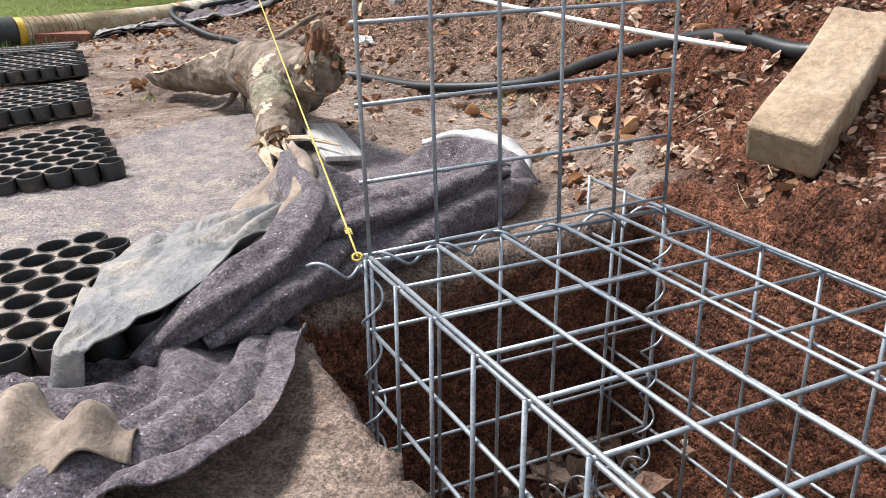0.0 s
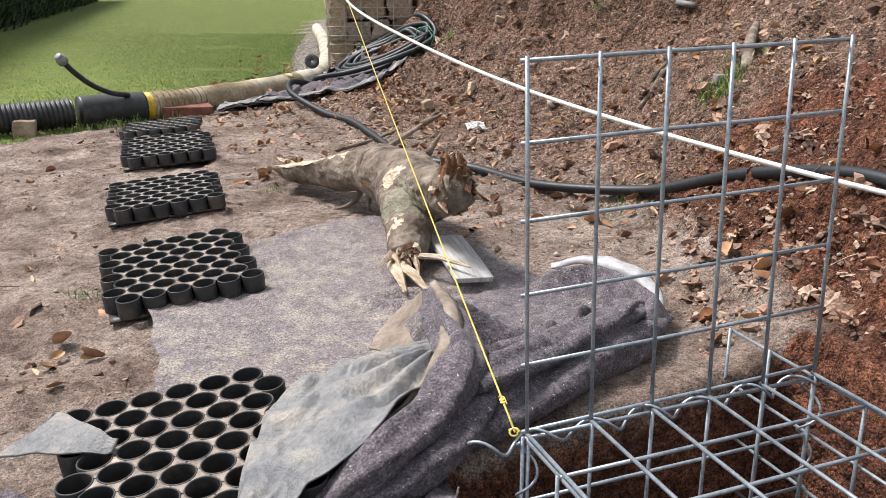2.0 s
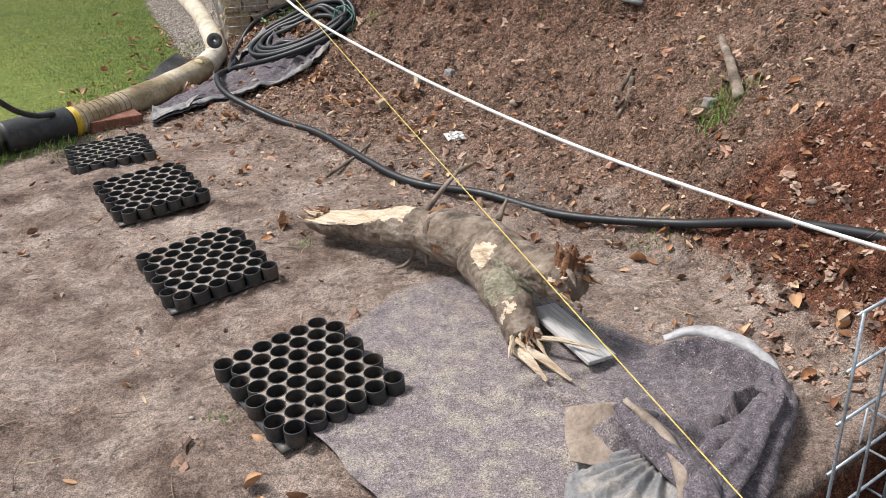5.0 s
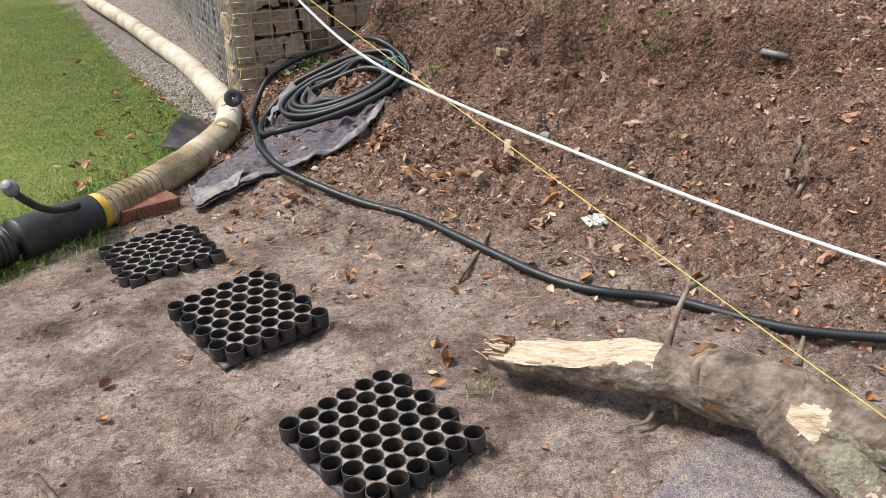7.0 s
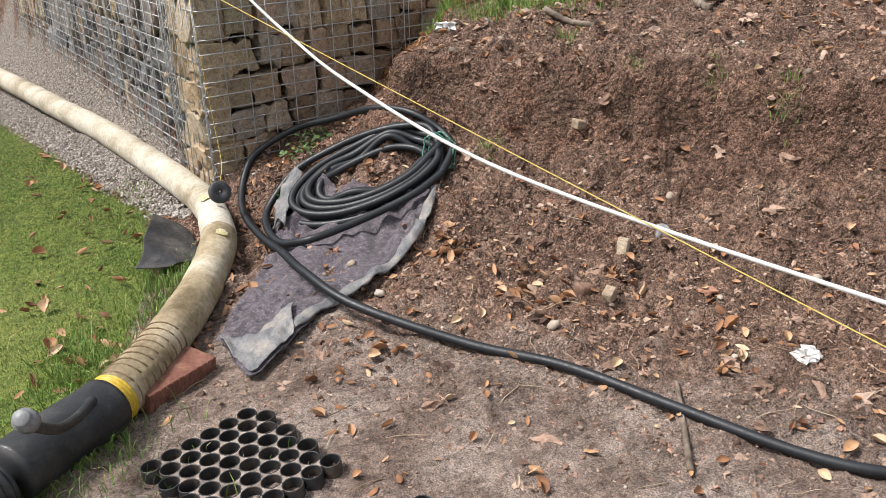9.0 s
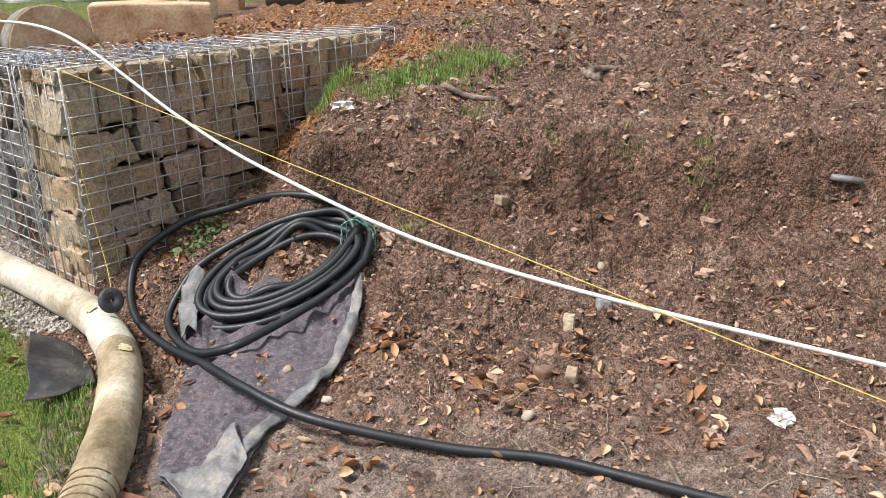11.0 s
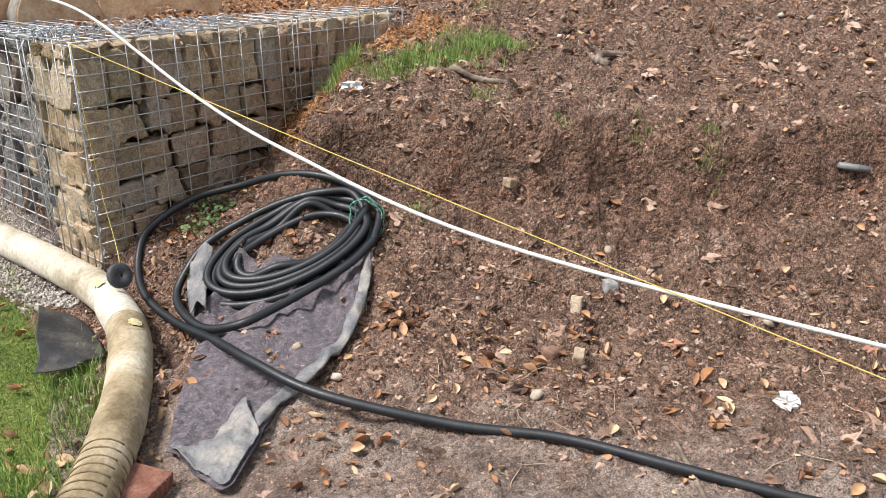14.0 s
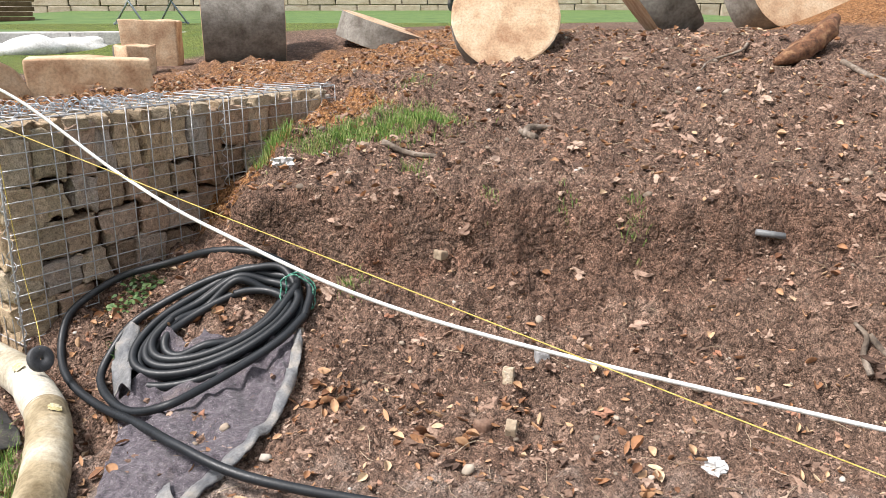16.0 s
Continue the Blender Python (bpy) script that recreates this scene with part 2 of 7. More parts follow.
    def mad(x, f, y):
        h = t.nodes.new("ShaderNodeMath")
        h.operation = "MULTIPLY_ADD"
        t.links.new(x, h.inputs[0])
        h.inputs[1].default_value = f
        if isinstance(y, float):
            h.inputs[2].default_value = y
        else:
            t.links.new(y, h.inputs[2])
        return h.outputs[0]
    loose = t.nodes.new("ShaderNodeMath")
    loose.operation = "MULTIPLY_ADD"
    loose.inputs[1].default_value, loose.inputs[2].default_value = -0.82, 1.0
    t.links.new(attr("flat"), loose.inputs[0])
    crumb = t.nodes.new("ShaderNodeMath")
    crumb.operation = "MULTIPLY"
    t.links.new(mad(c1, -1.3, mad(c2, -0.5, 1.0)), crumb.inputs[0])
    t.links.new(loose.outputs[0], crumb.inputs[1])
    soften = t.nodes.new("ShaderNodeMath")
    soften.operation = "MULTIPLY"
    t.links.new(mad(fine, 0.9, mad(tiny, 0.35, 0.0)), soften.inputs[0])
    t.links.new(ramp(t, attr("flat"), [(0.0, grey(1.0)), (1.0, grey(0.7))]), soften.inputs[1])
    height_out = mad(smear.outputs[0], 0.9, mad(crumb.outputs[0], 1.0, soften.outputs[0]))
    bp = node(t, "ShaderNodeBump", Strength=1.0, Distance=0.022)
    t.links.new(height_out, bp.inputs["Height"])
    t.links.new(bp.outputs[0], b.inputs["Normal"])
    return m


M_GROUND = ground_material()
M_PLASTIC = surf("dusty_black_plastic", (0.012, 0.013, 0.015), (0.022, 0.024, 0.027), (0.06, 0.058, 0.055), 14, 0.5, 0.1, 120, vary=0.1)
M_PAVER = surf("muddy_black_plastic", (0.012, 0.013, 0.014), (0.022, 0.023, 0.025), (0.1, 0.075, 0.055), 18, 0.5, 0.12, 130, vary=0.1)
M_HOSE = surf("black_conduit", (0.008, 0.01, 0.013), (0.013, 0.016, 0.02), (0.02, 0.023, 0.027), 9, 0.5, 0.06, 80, vary=0.0)
M_WIRE = surf("galvanised_wire", (0.26, 0.31, 0.36), (0.38, 0.43, 0.48), (0.5, 0.54, 0.58), 40, 0.42, 0.1, 200, metal=0.6, vary=0.12)
M_OLDWIRE = surf("weathered_wire", (0.42, 0.42, 0.43), (0.56, 0.56, 0.57), (0.66, 0.66, 0.66), 30, 0.5, 0.1, 160, metal=0.35, vary=0.15)
M_COIR = surf("weathered_wrapped_fleece", (0.15, 0.11, 0.055), (0.36, 0.29, 0.18), (0.58, 0.52, 0.4), 5, 0.9, 0.5, 60, vary=0.0, stretch=(1, 1, 1))
M_COIR_PALE = surf("bleached_wrapped_fleece", (0.3, 0.25, 0.16), (0.52, 0.47, 0.37), (0.68, 0.64, 0.55), 4, 0.85, 0.4, 60, vary=0.0)
M_YELLOW = surf("yellow_plastic", (0.4, 0.24, 0.02), (0.6, 0.4, 0.03), (0.7, 0.5, 0.06), 12, 0.5, 0.1, 90, vary=0.0)
M_BRICK = surf("red_clay", (0.13, 0.05, 0.032), (0.22, 0.09, 0.06), (0.32, 0.16, 0.11), 14, 0.9, 0.4, 90, vary=0.1)
M_BARK = surf("grey_bark", (0.06, 0.045, 0.033), (0.2, 0.155, 0.118), (0.38, 0.32, 0.265), 14, 0.9, 0.9, 55, vary=0.0)
M_FRESH = surf("pale_split_wood", (0.4, 0.28, 0.17), (0.62, 0.5, 0.36), (0.76, 0.67, 0.53), 60, 0.75, 0.9, 190, vary=0.0, stretch=(9, 1, 1), turn=146)
M_ROT = surf("rotten_wood", (0.06, 0.025, 0.012), (0.2, 0.09, 0.045), (0.42, 0.25, 0.13), 24, 0.95, 1.0, 100, vary=0.0)
M_CUT = surf("sawn_wood", (0.4, 0.22, 0.12), (0.62, 0.43, 0.27), (0.78, 0.62, 0.44), 6, 0.8, 0.3, 70, vary=0.15)
M_FLEECE = fleece_material()
M_FILM = surf("pale_worn_film", (0.24, 0.24, 0.245), (0.38, 0.38, 0.39), (0.52, 0.52, 0.52), 9, 0.5, 0.3, 60, vary=0.0)
M_RUBBER = surf("black_pond_liner", (0.015, 0.016, 0.018), (0.03, 0.031, 0.034), (0.12, 0.11, 0.1), 7, 0.5, 0.3, 60, vary=0.0)
M_SAND = hewn_stone("yellow_sandstone", [(0.0, (0.4, 0.29, 0.18)), (0.3, (0.54, 0.4, 0.26)), (0.6, (0.5, 0.41, 0.3)), (0.85, (0.6, 0.47, 0.32)), (1.0, (0.42, 0.36, 0.29))])
M_BROWNSTONE = hewn_stone("weathered_brown_stone", [(0.0, (0.27, 0.19, 0.13)), (0.2, (0.44, 0.3, 0.205)), (0.4, (0.36, 0.31, 0.21)), (0.55, (0.5, 0.33, 0.225)), (0.75, (0.42, 0.37, 0.32)), (0.9, (0.56, 0.42, 0.29)), (1.0, (0.32, 0.28, 0.16))])
M_SLATE = hewn_stone("grey_slate", [(0.0, (0.15, 0.155, 0.165)), (0.4, (0.25, 0.25, 0.26)), (0.7, (0.32, 0.31, 0.31)), (0.85, (0.36, 0.27, 0.22)), (1.0, (0.2, 0.19, 0.19))])
M_STONE = surf("dusty_limestone", (0.2, 0.14, 0.09), (0.37, 0.28, 0.19), (0.5, 0.41, 0.3), 9, 0.9, 0.7, 60, vary=0.15)
M_WHITE = surf("white_plastic_rod", (0.62, 0.62, 0.6), (0.72, 0.72, 0.7), (0.78, 0.78, 0.77), 9, 0.45, 0.05, 80, vary=0.0)
M_STRING = surf("yellow_cord", (0.5, 0.37, 0.08), (0.65, 0.5, 0.12), (0.75, 0.62, 0.22), 60, 0.7, 0.3, 300, vary=0.0)
M_ROPE = surf("green_white_cord", (0.02, 0.12, 0.08), (0.05, 0.25, 0.17), (0.6, 0.65, 0.6), 120, 0.7, 0.3, 300, vary=0.0)
M_CAP = surf("grey_plastic_cap", (0.14, 0.145, 0.15), (0.2, 0.205, 0.21), (0.28, 0.28, 0.28), 12, 0.5, 0.1, 90, vary=0.0)
M_PAPER = surf("white_tissue", (0.6, 0.58, 0.55), (0.74, 0.73, 0.71), (0.8, 0.8, 0.79), 12, 0.9, 0.3, 60, vary=0.0)
M_CONCRETE = surf("pale_concrete", (0.34, 0.33, 0.31), (0.45, 0.44, 0.42), (0.55, 0.54, 0.52), 5, 0.9, 0.3, 40, vary=0.1)
M_HEDGE = tinted("hedge_leaves", [(0.0, (0.012, 0.028, 0.008)), (0.5, (0.03, 0.055, 0.015)), (1.0, (0.06, 0.085, 0.025))], 0.7)
M_GRASS = tinted("grass_blades", [(0.0, (0.08, 0.18, 0.025)), (0.5, (0.17, 0.31, 0.055)), (0.8, (0.29, 0.37, 0.1)), (1.0, (0.48, 0.42, 0.18))], 0.6)
M_CLOD = tinted("soil_clods", [(0.0, (0.09, 0.054, 0.04)), (0.3, (0.2, 0.125, 0.09)), (0.6, (0.34, 0.218, 0.158)), (0.88, (0.52, 0.38, 0.293)), (1.0, (0.38, 0.18, 0.11))], 0.95, fine=130, relief=1.0)
M_PEBBLE = tinted("small_stones", [(0.0, (0.17, 0.13, 0.1)), (0.5, (0.3, 0.23, 0.17)), (0.85, (0.42, 0.36, 0.29)), (1.0, (0.6, 0.57, 0.52))], 0.85, fine=50)
M_LEAF = tinted("dead_leaves", [(0.0, (0.18, 0.08, 0.04)), (0.4, (0.36, 0.175, 0.08)), (0.75, (0.5, 0.3, 0.165)), (1.0, (0.62, 0.47, 0.31))], 0.75)
M_TWIG = tinted("dry_twigs", [(0.0, (0.12, 0.075, 0.048)), (0.4, (0.27, 0.19, 0.125)), (1.0, (0.55, 0.44, 0.31))], 0.85)


# ---- building helpers ----
def part(name, bm, material, parent=None, label="", smooth=True):
    me = bpy.data.meshes.new(name)
    bm.to_mesh(me)
    bm.free()
    return link_mesh(name, me, material, parent, label, smooth)


def link_mesh(name, me, material, parent=None, label="", smooth=True):
    for m in material if isinstance(material, (list, tuple)) else (material,):
        me.materials.append(m)
    if smooth:
        me.polygons.foreach_set("use_smooth", [True] * len(me.polygons))
    ob = new(name, me)
    ob.parent = parent
    if label:
        ob["label"] = label
    return ob


def thing(name, at, label, category, group="", kind=""):
    ob = new(name)
    ob.location = at
    ob.empty_display_size = 0.05
    return tagged(ob, label, category, group, kind)


def spline(points, step):
    """Points at even steps along a smooth line through those given."""
    c = np.array(points, float)
    c = np.vstack([2 * c[0] - c[1], c, 2 * c[-1] - c[-2]])
    out = []
    for i in range(1, len(c) - 2):
        a, b, d, e = c[i - 1:i + 3]
        k = np.linspace(0, 1, 24, endpoint=False)[:, None]
        out.append(0.5 * (2 * b + (d - a) * k + (2 * a - 5 * b + 4 * d - e) * k * k + (3 * b - a - 3 * d + e) * k ** 3))
    out = np.vstack(out + [c[-2:-1]])
    run = np.r_[0, np.cumsum(np.linalg.norm(np.diff(out, axis=0), axis=1))]
    at = np.linspace(0, run[-1], max(2, int(run[-1] / step) + 1))
    return np.stack([np.interp(at, run, out[:, i]) for i in range(3)], 1), at


def tube(points, radius, sides=10, caps=True, lump=None):
    """A mesh tube along points; radius: a number, or one for each point."""
    p = np.array(points, float)
    n = len(p)
    rad = np.broadcast_to(np.asarray(radius, float), (n,))
    tan = np.gradient(p, axis=0)
    tan /= np.linalg.norm(tan, axis=1)[:, None] + 1e-12
    side = np.cross(tan[0], (0, 0, 1) if abs(tan[0][2]) < 0.9 else (1, 0, 0))
    rings = []
    ang = np.arange(sides) * 2 * np.pi / sides
    for i in range(n):
        side = side - tan[i] * side.dot(tan[i])
        side /= np.linalg.norm(side) + 1e-12
        up = np.cross(side, tan[i])
        r = rad[i] * (np.ones(sides) if lump is None else np.array([1 + lump(i / max(1, n - 1), a) for a in ang]))
        rings.append(p[i] + (np.cos(ang) * r)[:, None] * side + (np.sin(ang) * r)[:, None] * up)
    verts = np.vstack(rings)
    faces = [(i * sides + j, i * sides + (j + 1) % sides, (i + 1) * sides + (j + 1) % sides, (i + 1) * sides + j) for i in range(n - 1) for j in range(sides)]
    if caps:
        faces += [tuple(range(sides))[::-1], tuple(range((n - 1) * sides, n * sides))]
    me = bpy.data.meshes.new("tube")
    me.from_pydata(verts.tolist(), [], [f[::-1] for f in faces])
    return me


def box(sx, sy, sz, bevel=0.01, lump=0.0, seed=0, cuts=2):
    """A block with worn edges, its base at z = 0."""
    bm = bmesh.new()
    bmesh.ops.create_cube(bm, size=1)
    bmesh.ops.scale(bm, vec=(sx, sy, sz), verts=bm.verts)
    bmesh.ops.translate(bm, vec=(0, 0, sz / 2), verts=bm.verts)
    if bevel:
        bmesh.ops.bevel(bm, geom=bm.edges[:], offset=bevel, segments=2, affect="EDGES", profile=0.6)
    if lump:
        if cuts:
            bmesh.ops.subdivide_edges(bm, edges=[e for e in bm.edges if e.calc_length() > bevel * 2.5], cuts=cuts, use_grid_fill=True)
        for v in bm.verts:
            q = v.co * (1.2 / max(sx, sy, sz)) + Vector((seed * 3.7, seed * 1.3, seed))
            v.co += noise.noise_vector(q * 1.5) * lump + noise.noise_vector(q * 5) * lump * 0.35
    return bm


def lumpy(radius, seed, rough=0.35, level=2, squash=(1, 1, 0.7)):
    bm = bmesh.new()
    bmesh.ops.create_icosphere(bm, subdivisions=level, radius=1)
    for v in bm.verts:
        d = 1 + rough * noise.noise(v.co * 1.3 + Vector((seed * 5.1, seed, 0))) + rough * 0.5 * noise.noise(v.co * 3.1 + Vector((0, seed * 2.3, seed)))
        v.co = Vector([c * d * radius * k for c, k in zip(v.co, squash)])
    return bm


def arrays(bm):
    bm.verts.ensure_lookup_table()
    bm.verts.index_update()
    out = np.array([v.co[:] for v in bm.verts]), [[v.index for v in f.verts] for f in bm.faces]
    bm.free()
    return out


def strew(name, shapes, places, material, label, category, smooth=True):
    """One mesh of many small copies: places are (shape, position, euler angles, scale)."""
    verts, faces, base = [], [], 0
    for k, at, turn, size in places:
        v, f = shapes[k]
        r = np.array(Euler(turn).to_matrix())
        verts.append((v * size) @ r.T + np.array(at))
        faces += [[i + base for i in q] for q in f]
        base += len(v)
    me = bpy.data.meshes.new(name)
    me.from_pydata(np.vstack(verts).tolist(), [], faces)
    return tagged(link_mesh(name, me, material, smooth=smooth), label, category, kind="stuff")


# ---- the lie of the land ----
CU, CV = (0.844, 0.536), (0.536, -0.844)      # the cage's two directions
C0 = (0.024, 1.358)
S1 = ([-9, 0.4, 0.75, 1.0, 1.4, 2.1, 2.35, 2.85, 3.0, 3.2, 3.34, 3.43, 3.9, 4.7, 5.9, 6.4, 7.2, 60],
      [-0.02, -0.02, 0.01, 0.03, 0.06, 0.08, 0.12, 0.17, 0.24, 0.33, 0.47, 0.77, 0.83, 0.97, 1.28, 1.27, 1.1, 1.1])
S2 = ([-60, 0.0, 0.2, 0.3, 0.4, 0.55, 0.7, 1.0, 2.0, 3.0, 4.0, 60], [-1, 0.0, 0.14, 0.2, 0.31, 0.46, 0.55, 0.7, 1.05, 1.28, 1.3, 1.2])
def sstep(a, b, v):
    t = np.clip((v - a) / (b - a), 0, 1)
    return t * t * (3 - 2 * t)
def lawn_x(y):
    """x of the lawn's edge, which bends round the pipe."""
    return np.interp(y, [-5, 2.0, 3.4, 4.3, 5.0, 5.6, 6.2, 6.6, 7.5, 8.5, 11.0, 14.0, 40], [-4.6, -3.4, -2.85, -2.5, -2.32, -2.2, -2.24, -2.42, -2.75, -3.15, -4.0, -5.0, -14])
def gab_x(y):
    """x of the old gabion wall's long side."""
    return -1.90 - 0.27 * (y - 6.1)
def height(x, y):
    run = 0.73 * x - 0.69 * y
    s1 = 0.69 * x + 0.73 * y + 0.035 * np.sin(5.3 * run + 1.0) * np.sin(2.1 * run) + 0.02 * np.sin(13.0 * run)
    s2 = x + 0.25 * (y - 3)
    a, b = np.minimum(np.interp(s1, *S1), 1.07 + 0.22 * sstep(1.2, 2.0, x) + 0.7 * np.exp(-((x - 4.6) ** 2 + (y - 5.6) ** 2) / 1.3)), np.interp(s2, *S2) * sstep(1.3, 2.3, y) + (np.clip(s2, -1, 2) * 0.25 + 0.06) * (1 - sstep(1.3, 2.3, y))
    a = a + 0.6 * np.exp(-((x - 4.6) ** 2 + (y - 5.6) ** 2) / 1.3)
    d = np.maximum(a, b) + np.maximum(0.06 - np.abs(a - b), 0) ** 2 / 0.24
    # the lawn and the foot of the gabion wall are level, the terrace behind it too
    left = sstep(0.0, 0.7, x - lawn_x(y))
    low = np.where(y > 5.2, sstep(-0.25, 0.35, x - gab_x(y)), 1.0)
    d = 0.03 + (d - 0.03) * left * low
    fx, fy = x + 1.90, y - 6.1
    across, along = (-0.315 * fx + 0.949 * fy), (0.949 * fx + 0.315 * fy)
    back = sstep(0.1, 0.3, across) * sstep(0.1, 0.3, fx + 0.27 * fy)
    d = d * (1 - back) + 1.03 * back * (1 - sstep(1.7, 2.6, along)) + np.maximum(d, 1.03) * back * sstep(1.7, 2.6, along)
    # the soil is dug away along the wall's front
    cap = np.interp(along, [-0.3, 0.0, 0.2, 0.44, 0.82, 0.93, 1.09, 1.42, 1.78, 2.3], [0.1, 0.13, 0.2, 0.28, 0.38, 0.48, 0.58, 0.73, 0.82, 1.2])
    cap = cap + np.maximum(-across, 0) * np.interp(along, [0.0, 0.9, 1.3], [0.12, 0.35, 0.9])
    near = sstep(0.75, 0.35, -across) * (across < 0.1)
    d = d - np.maximum(d - cap, 0) * near
    # the pit round the new cage
    px, py = x - C0[0], y - C0[1]
    u, v = px * CU[0] + py * CU[1], px * CV[0] + py * CV[1]
    pit = sstep(-0.075, -0.015, u) * sstep(0.66, 0.58, u) * sstep(-0.2, -0.12, v) * sstep(1.55, 1.4, v)
    return d * (1 - pit) - 0.36 * pit


def G(x, y):
    return float(height(np.float64(x), np.float64(y)))


LAND = {}


def surface(x, y):
    """The soil's real surface, clods and hollows included."""
    xs, ys, Z = LAND["xs"], LAND["ys"], LAND["Z"]
    i, j = int(np.searchsorted(xs, x)) - 1, int(np.searchsorted(ys, y)) - 1
    u, v = (x - xs[i]) / (xs[i + 1] - xs[i]), (y - ys[j]) / (ys[j + 1] - ys[j])
    return float((Z[j, i] * (1 - u) + Z[j, i + 1] * u) * (1 - v) + (Z[j + 1, i] * (1 - u) + Z[j + 1, i + 1] * u) * v)


def on_ground(points, lift):
    return [(p[0], p[1], max(G(p[0], p[1]), surface(p[0], p[1]) - 0.004) + (p[2] if len(p) > 2 else 0) + lift) for p in points]


def build_ground():
    def lines(a, b, step, lo, hi):
        mid = list(np.arange(a, b, step))
        up, down, w = [], [], step
        v = b
        while v < hi:
            up.append(v)
            w *= 1.16
            v += w
        v, w = a - step, step
        while v > lo:
            down.append(v)
            w *= 1.16
            v -= w
        return np.array([lo] + down[::-1] + mid + up + [hi])
    xs, ys = lines(-2.65, 1.25, 0.017, -90, 90), lines(0.75, 6.5, 0.017, -60, 140)
    X, Y = np.meshgrid(xs, ys)
    Z = height(X, Y)
    lawn = sstep(0.06, -0.06, X - lawn_x(Y)) * sstep(60, 30, np.hypot(X, Y) * 0)
    s1 = 0.69 * X + 0.73 * Y
    s2 = X + 0.25 * (Y - 3)
    slope = np.clip(sstep(1.75, 2.7, s1) * 0.75 + sstep(2.6, 3.0, s1) * 0.25 + sstep(0.12, 0.35, s2), 0, 1)
    px, py = X - C0[0], Y - C0[1]
    u, v = px * CU[0] + py * CU[1], px * CV[0] + py * CV[1]
    pit = sstep(-0.072, -0.05, u) * sstep(0.67, 0.64, u) * sstep(-0.2, -0.175, v) * sstep(1.54, 1.5, v)
    fx, fy = X + 1.90, Y - 6.1
    terrace = sstep(0.05, 0.2, -0.315 * fx + 0.949 * fy) * sstep(0.0, 0.3, fx + 0.27 * fy)
    gravel = sstep(0.0, 0.06, X - lawn_x(Y)) * sstep(0.05, -0.02, X - gab_x(Y)) * sstep(5.9, 6.25, Y)
    saw = np.clip(sstep(0.5, 0.15, np.hypot((X + 0.2), (Y - 6.5) * 1.3)) * 1.2 + sstep(0.5, 0.1, np.hypot(X + 0.8, (Y - 6.32) * 1.2) * 1.3) * 1.1 + terrace * 0.62 * sstep(9.5, 8.0, Y) + sstep(3.2, 4.2, s2) * sstep(6.9, 6.0, Y), 0, 1)
    red = np.clip(pit + sstep(3.2, 3.3, s1) * sstep(3.65, 3.45, s1) * 0.5 + sstep(1.0, 0.6, np.abs(Y - 2.1)) * sstep(0.08, 0.3, s2) * 0.9, 0, 1)
    flat = (1 - slope) * (1 - pit) * (1 - terrace)
    far = sstep(9.4, 10.2, Y - 0.25 * X) * terrace
    lawn = np.clip(lawn + far + sstep(12, 16, np.hypot(X, Y - 4)), 0, 1)
    rough = np.where(lawn > 0.5, 0.004, 0.016 + 0.03 * slope + 0.016 * pit)
    near = (np.abs(X + 0.6) < 3.4) & (Y > 0.3) & (Y < 8.5)
    D = np.zeros_like(X)
    for j, i in zip(*np.nonzero(near)):
        p = Vector((X[j, i], Y[j, i], Z[j, i]))
        w = slope[j, i]
        n = noise.fractal(p * 6.0, 0.8, 2.1, 5) + (0.55 + 0.55 * w) * abs(noise.noise(p * 24.0)) + (0.35 + 0.75 * w) * max(0.0, noise.noise(p * 13.0)) - (1 - w) * 1.1 * max(0.0, noise.noise(p * 7.0) - 0.12) + (0.9 * noise.noise(p * 2.3) if slope[j, i] > 0.3 else 0.6 * noise.noise(p * 3.0))
        D[j, i] = n * rough[j, i]
    D[:] *= 1 - sstep(0.3, 0.5, gravel) * 0.5
    gy, gx = np.gradient(height(X, Y), ys, xs)
    steep = np.hypot(gx, gy)
    Z = Z + D
    LAND.update(xs=xs, ys=ys, Z=Z)
    # steep faces are hacked out sideways
    push = np.zeros_like(X)
    for j, i in zip(*np.nonzero(near & (steep > 0.5) & (pit < 0.05))):
        p = Vector((X[j, i], Y[j, i], Z[j, i] * 1.5))
        push[j, i] = min(1.0, (steep[j, i] - 0.5) / 0.6) * (0.03 * noise.fractal(p * 7.0, 0.8, 2.1, 4) + 0.016 * abs(noise.noise(p * 26.0)))
    X, Y = X - gx / (steep + 1e-6) * push, Y - gy / (steep + 1e-6) * push
    ny, nx = X.shape
    idx = np.arange(nx * ny).reshape(ny, nx)
    quads = np.stack([idx[:-1, :-1], idx[:-1, 1:], idx[1:, 1:], idx[1:, :-1]], -1).reshape(-1, 4)
    me = bpy.data.meshes.new("ground")
    me.from_pydata(np.stack([X, Y, Z], -1).reshape(-1, 3).tolist(), [], quads.tolist())
    for name, values in (("lawn", lawn), ("gravel", gravel), ("saw", saw), ("red", red), ("flat", flat)):
        me.attributes.new(name, "FLOAT", "POINT").data.foreach_set("value", values.reshape(-1).astype(np.float32))
    return tagged(link_mesh("ground", me, M_GROUND), "bare red-brown soil, trodden flat, rising to a dug bank beside a lawn", "ground", kind="structure")


build_ground()


# ---- the new wire cage in its pit ----
def frame_matrix(origin, ex, ey, ez):
    m = Matrix.Identity(4)
    for i, e in enumerate((ex, ey, ez)):
        m.col[i][:3] = e
    m.col[3][:3] = origin
    return m


WIRE = {}


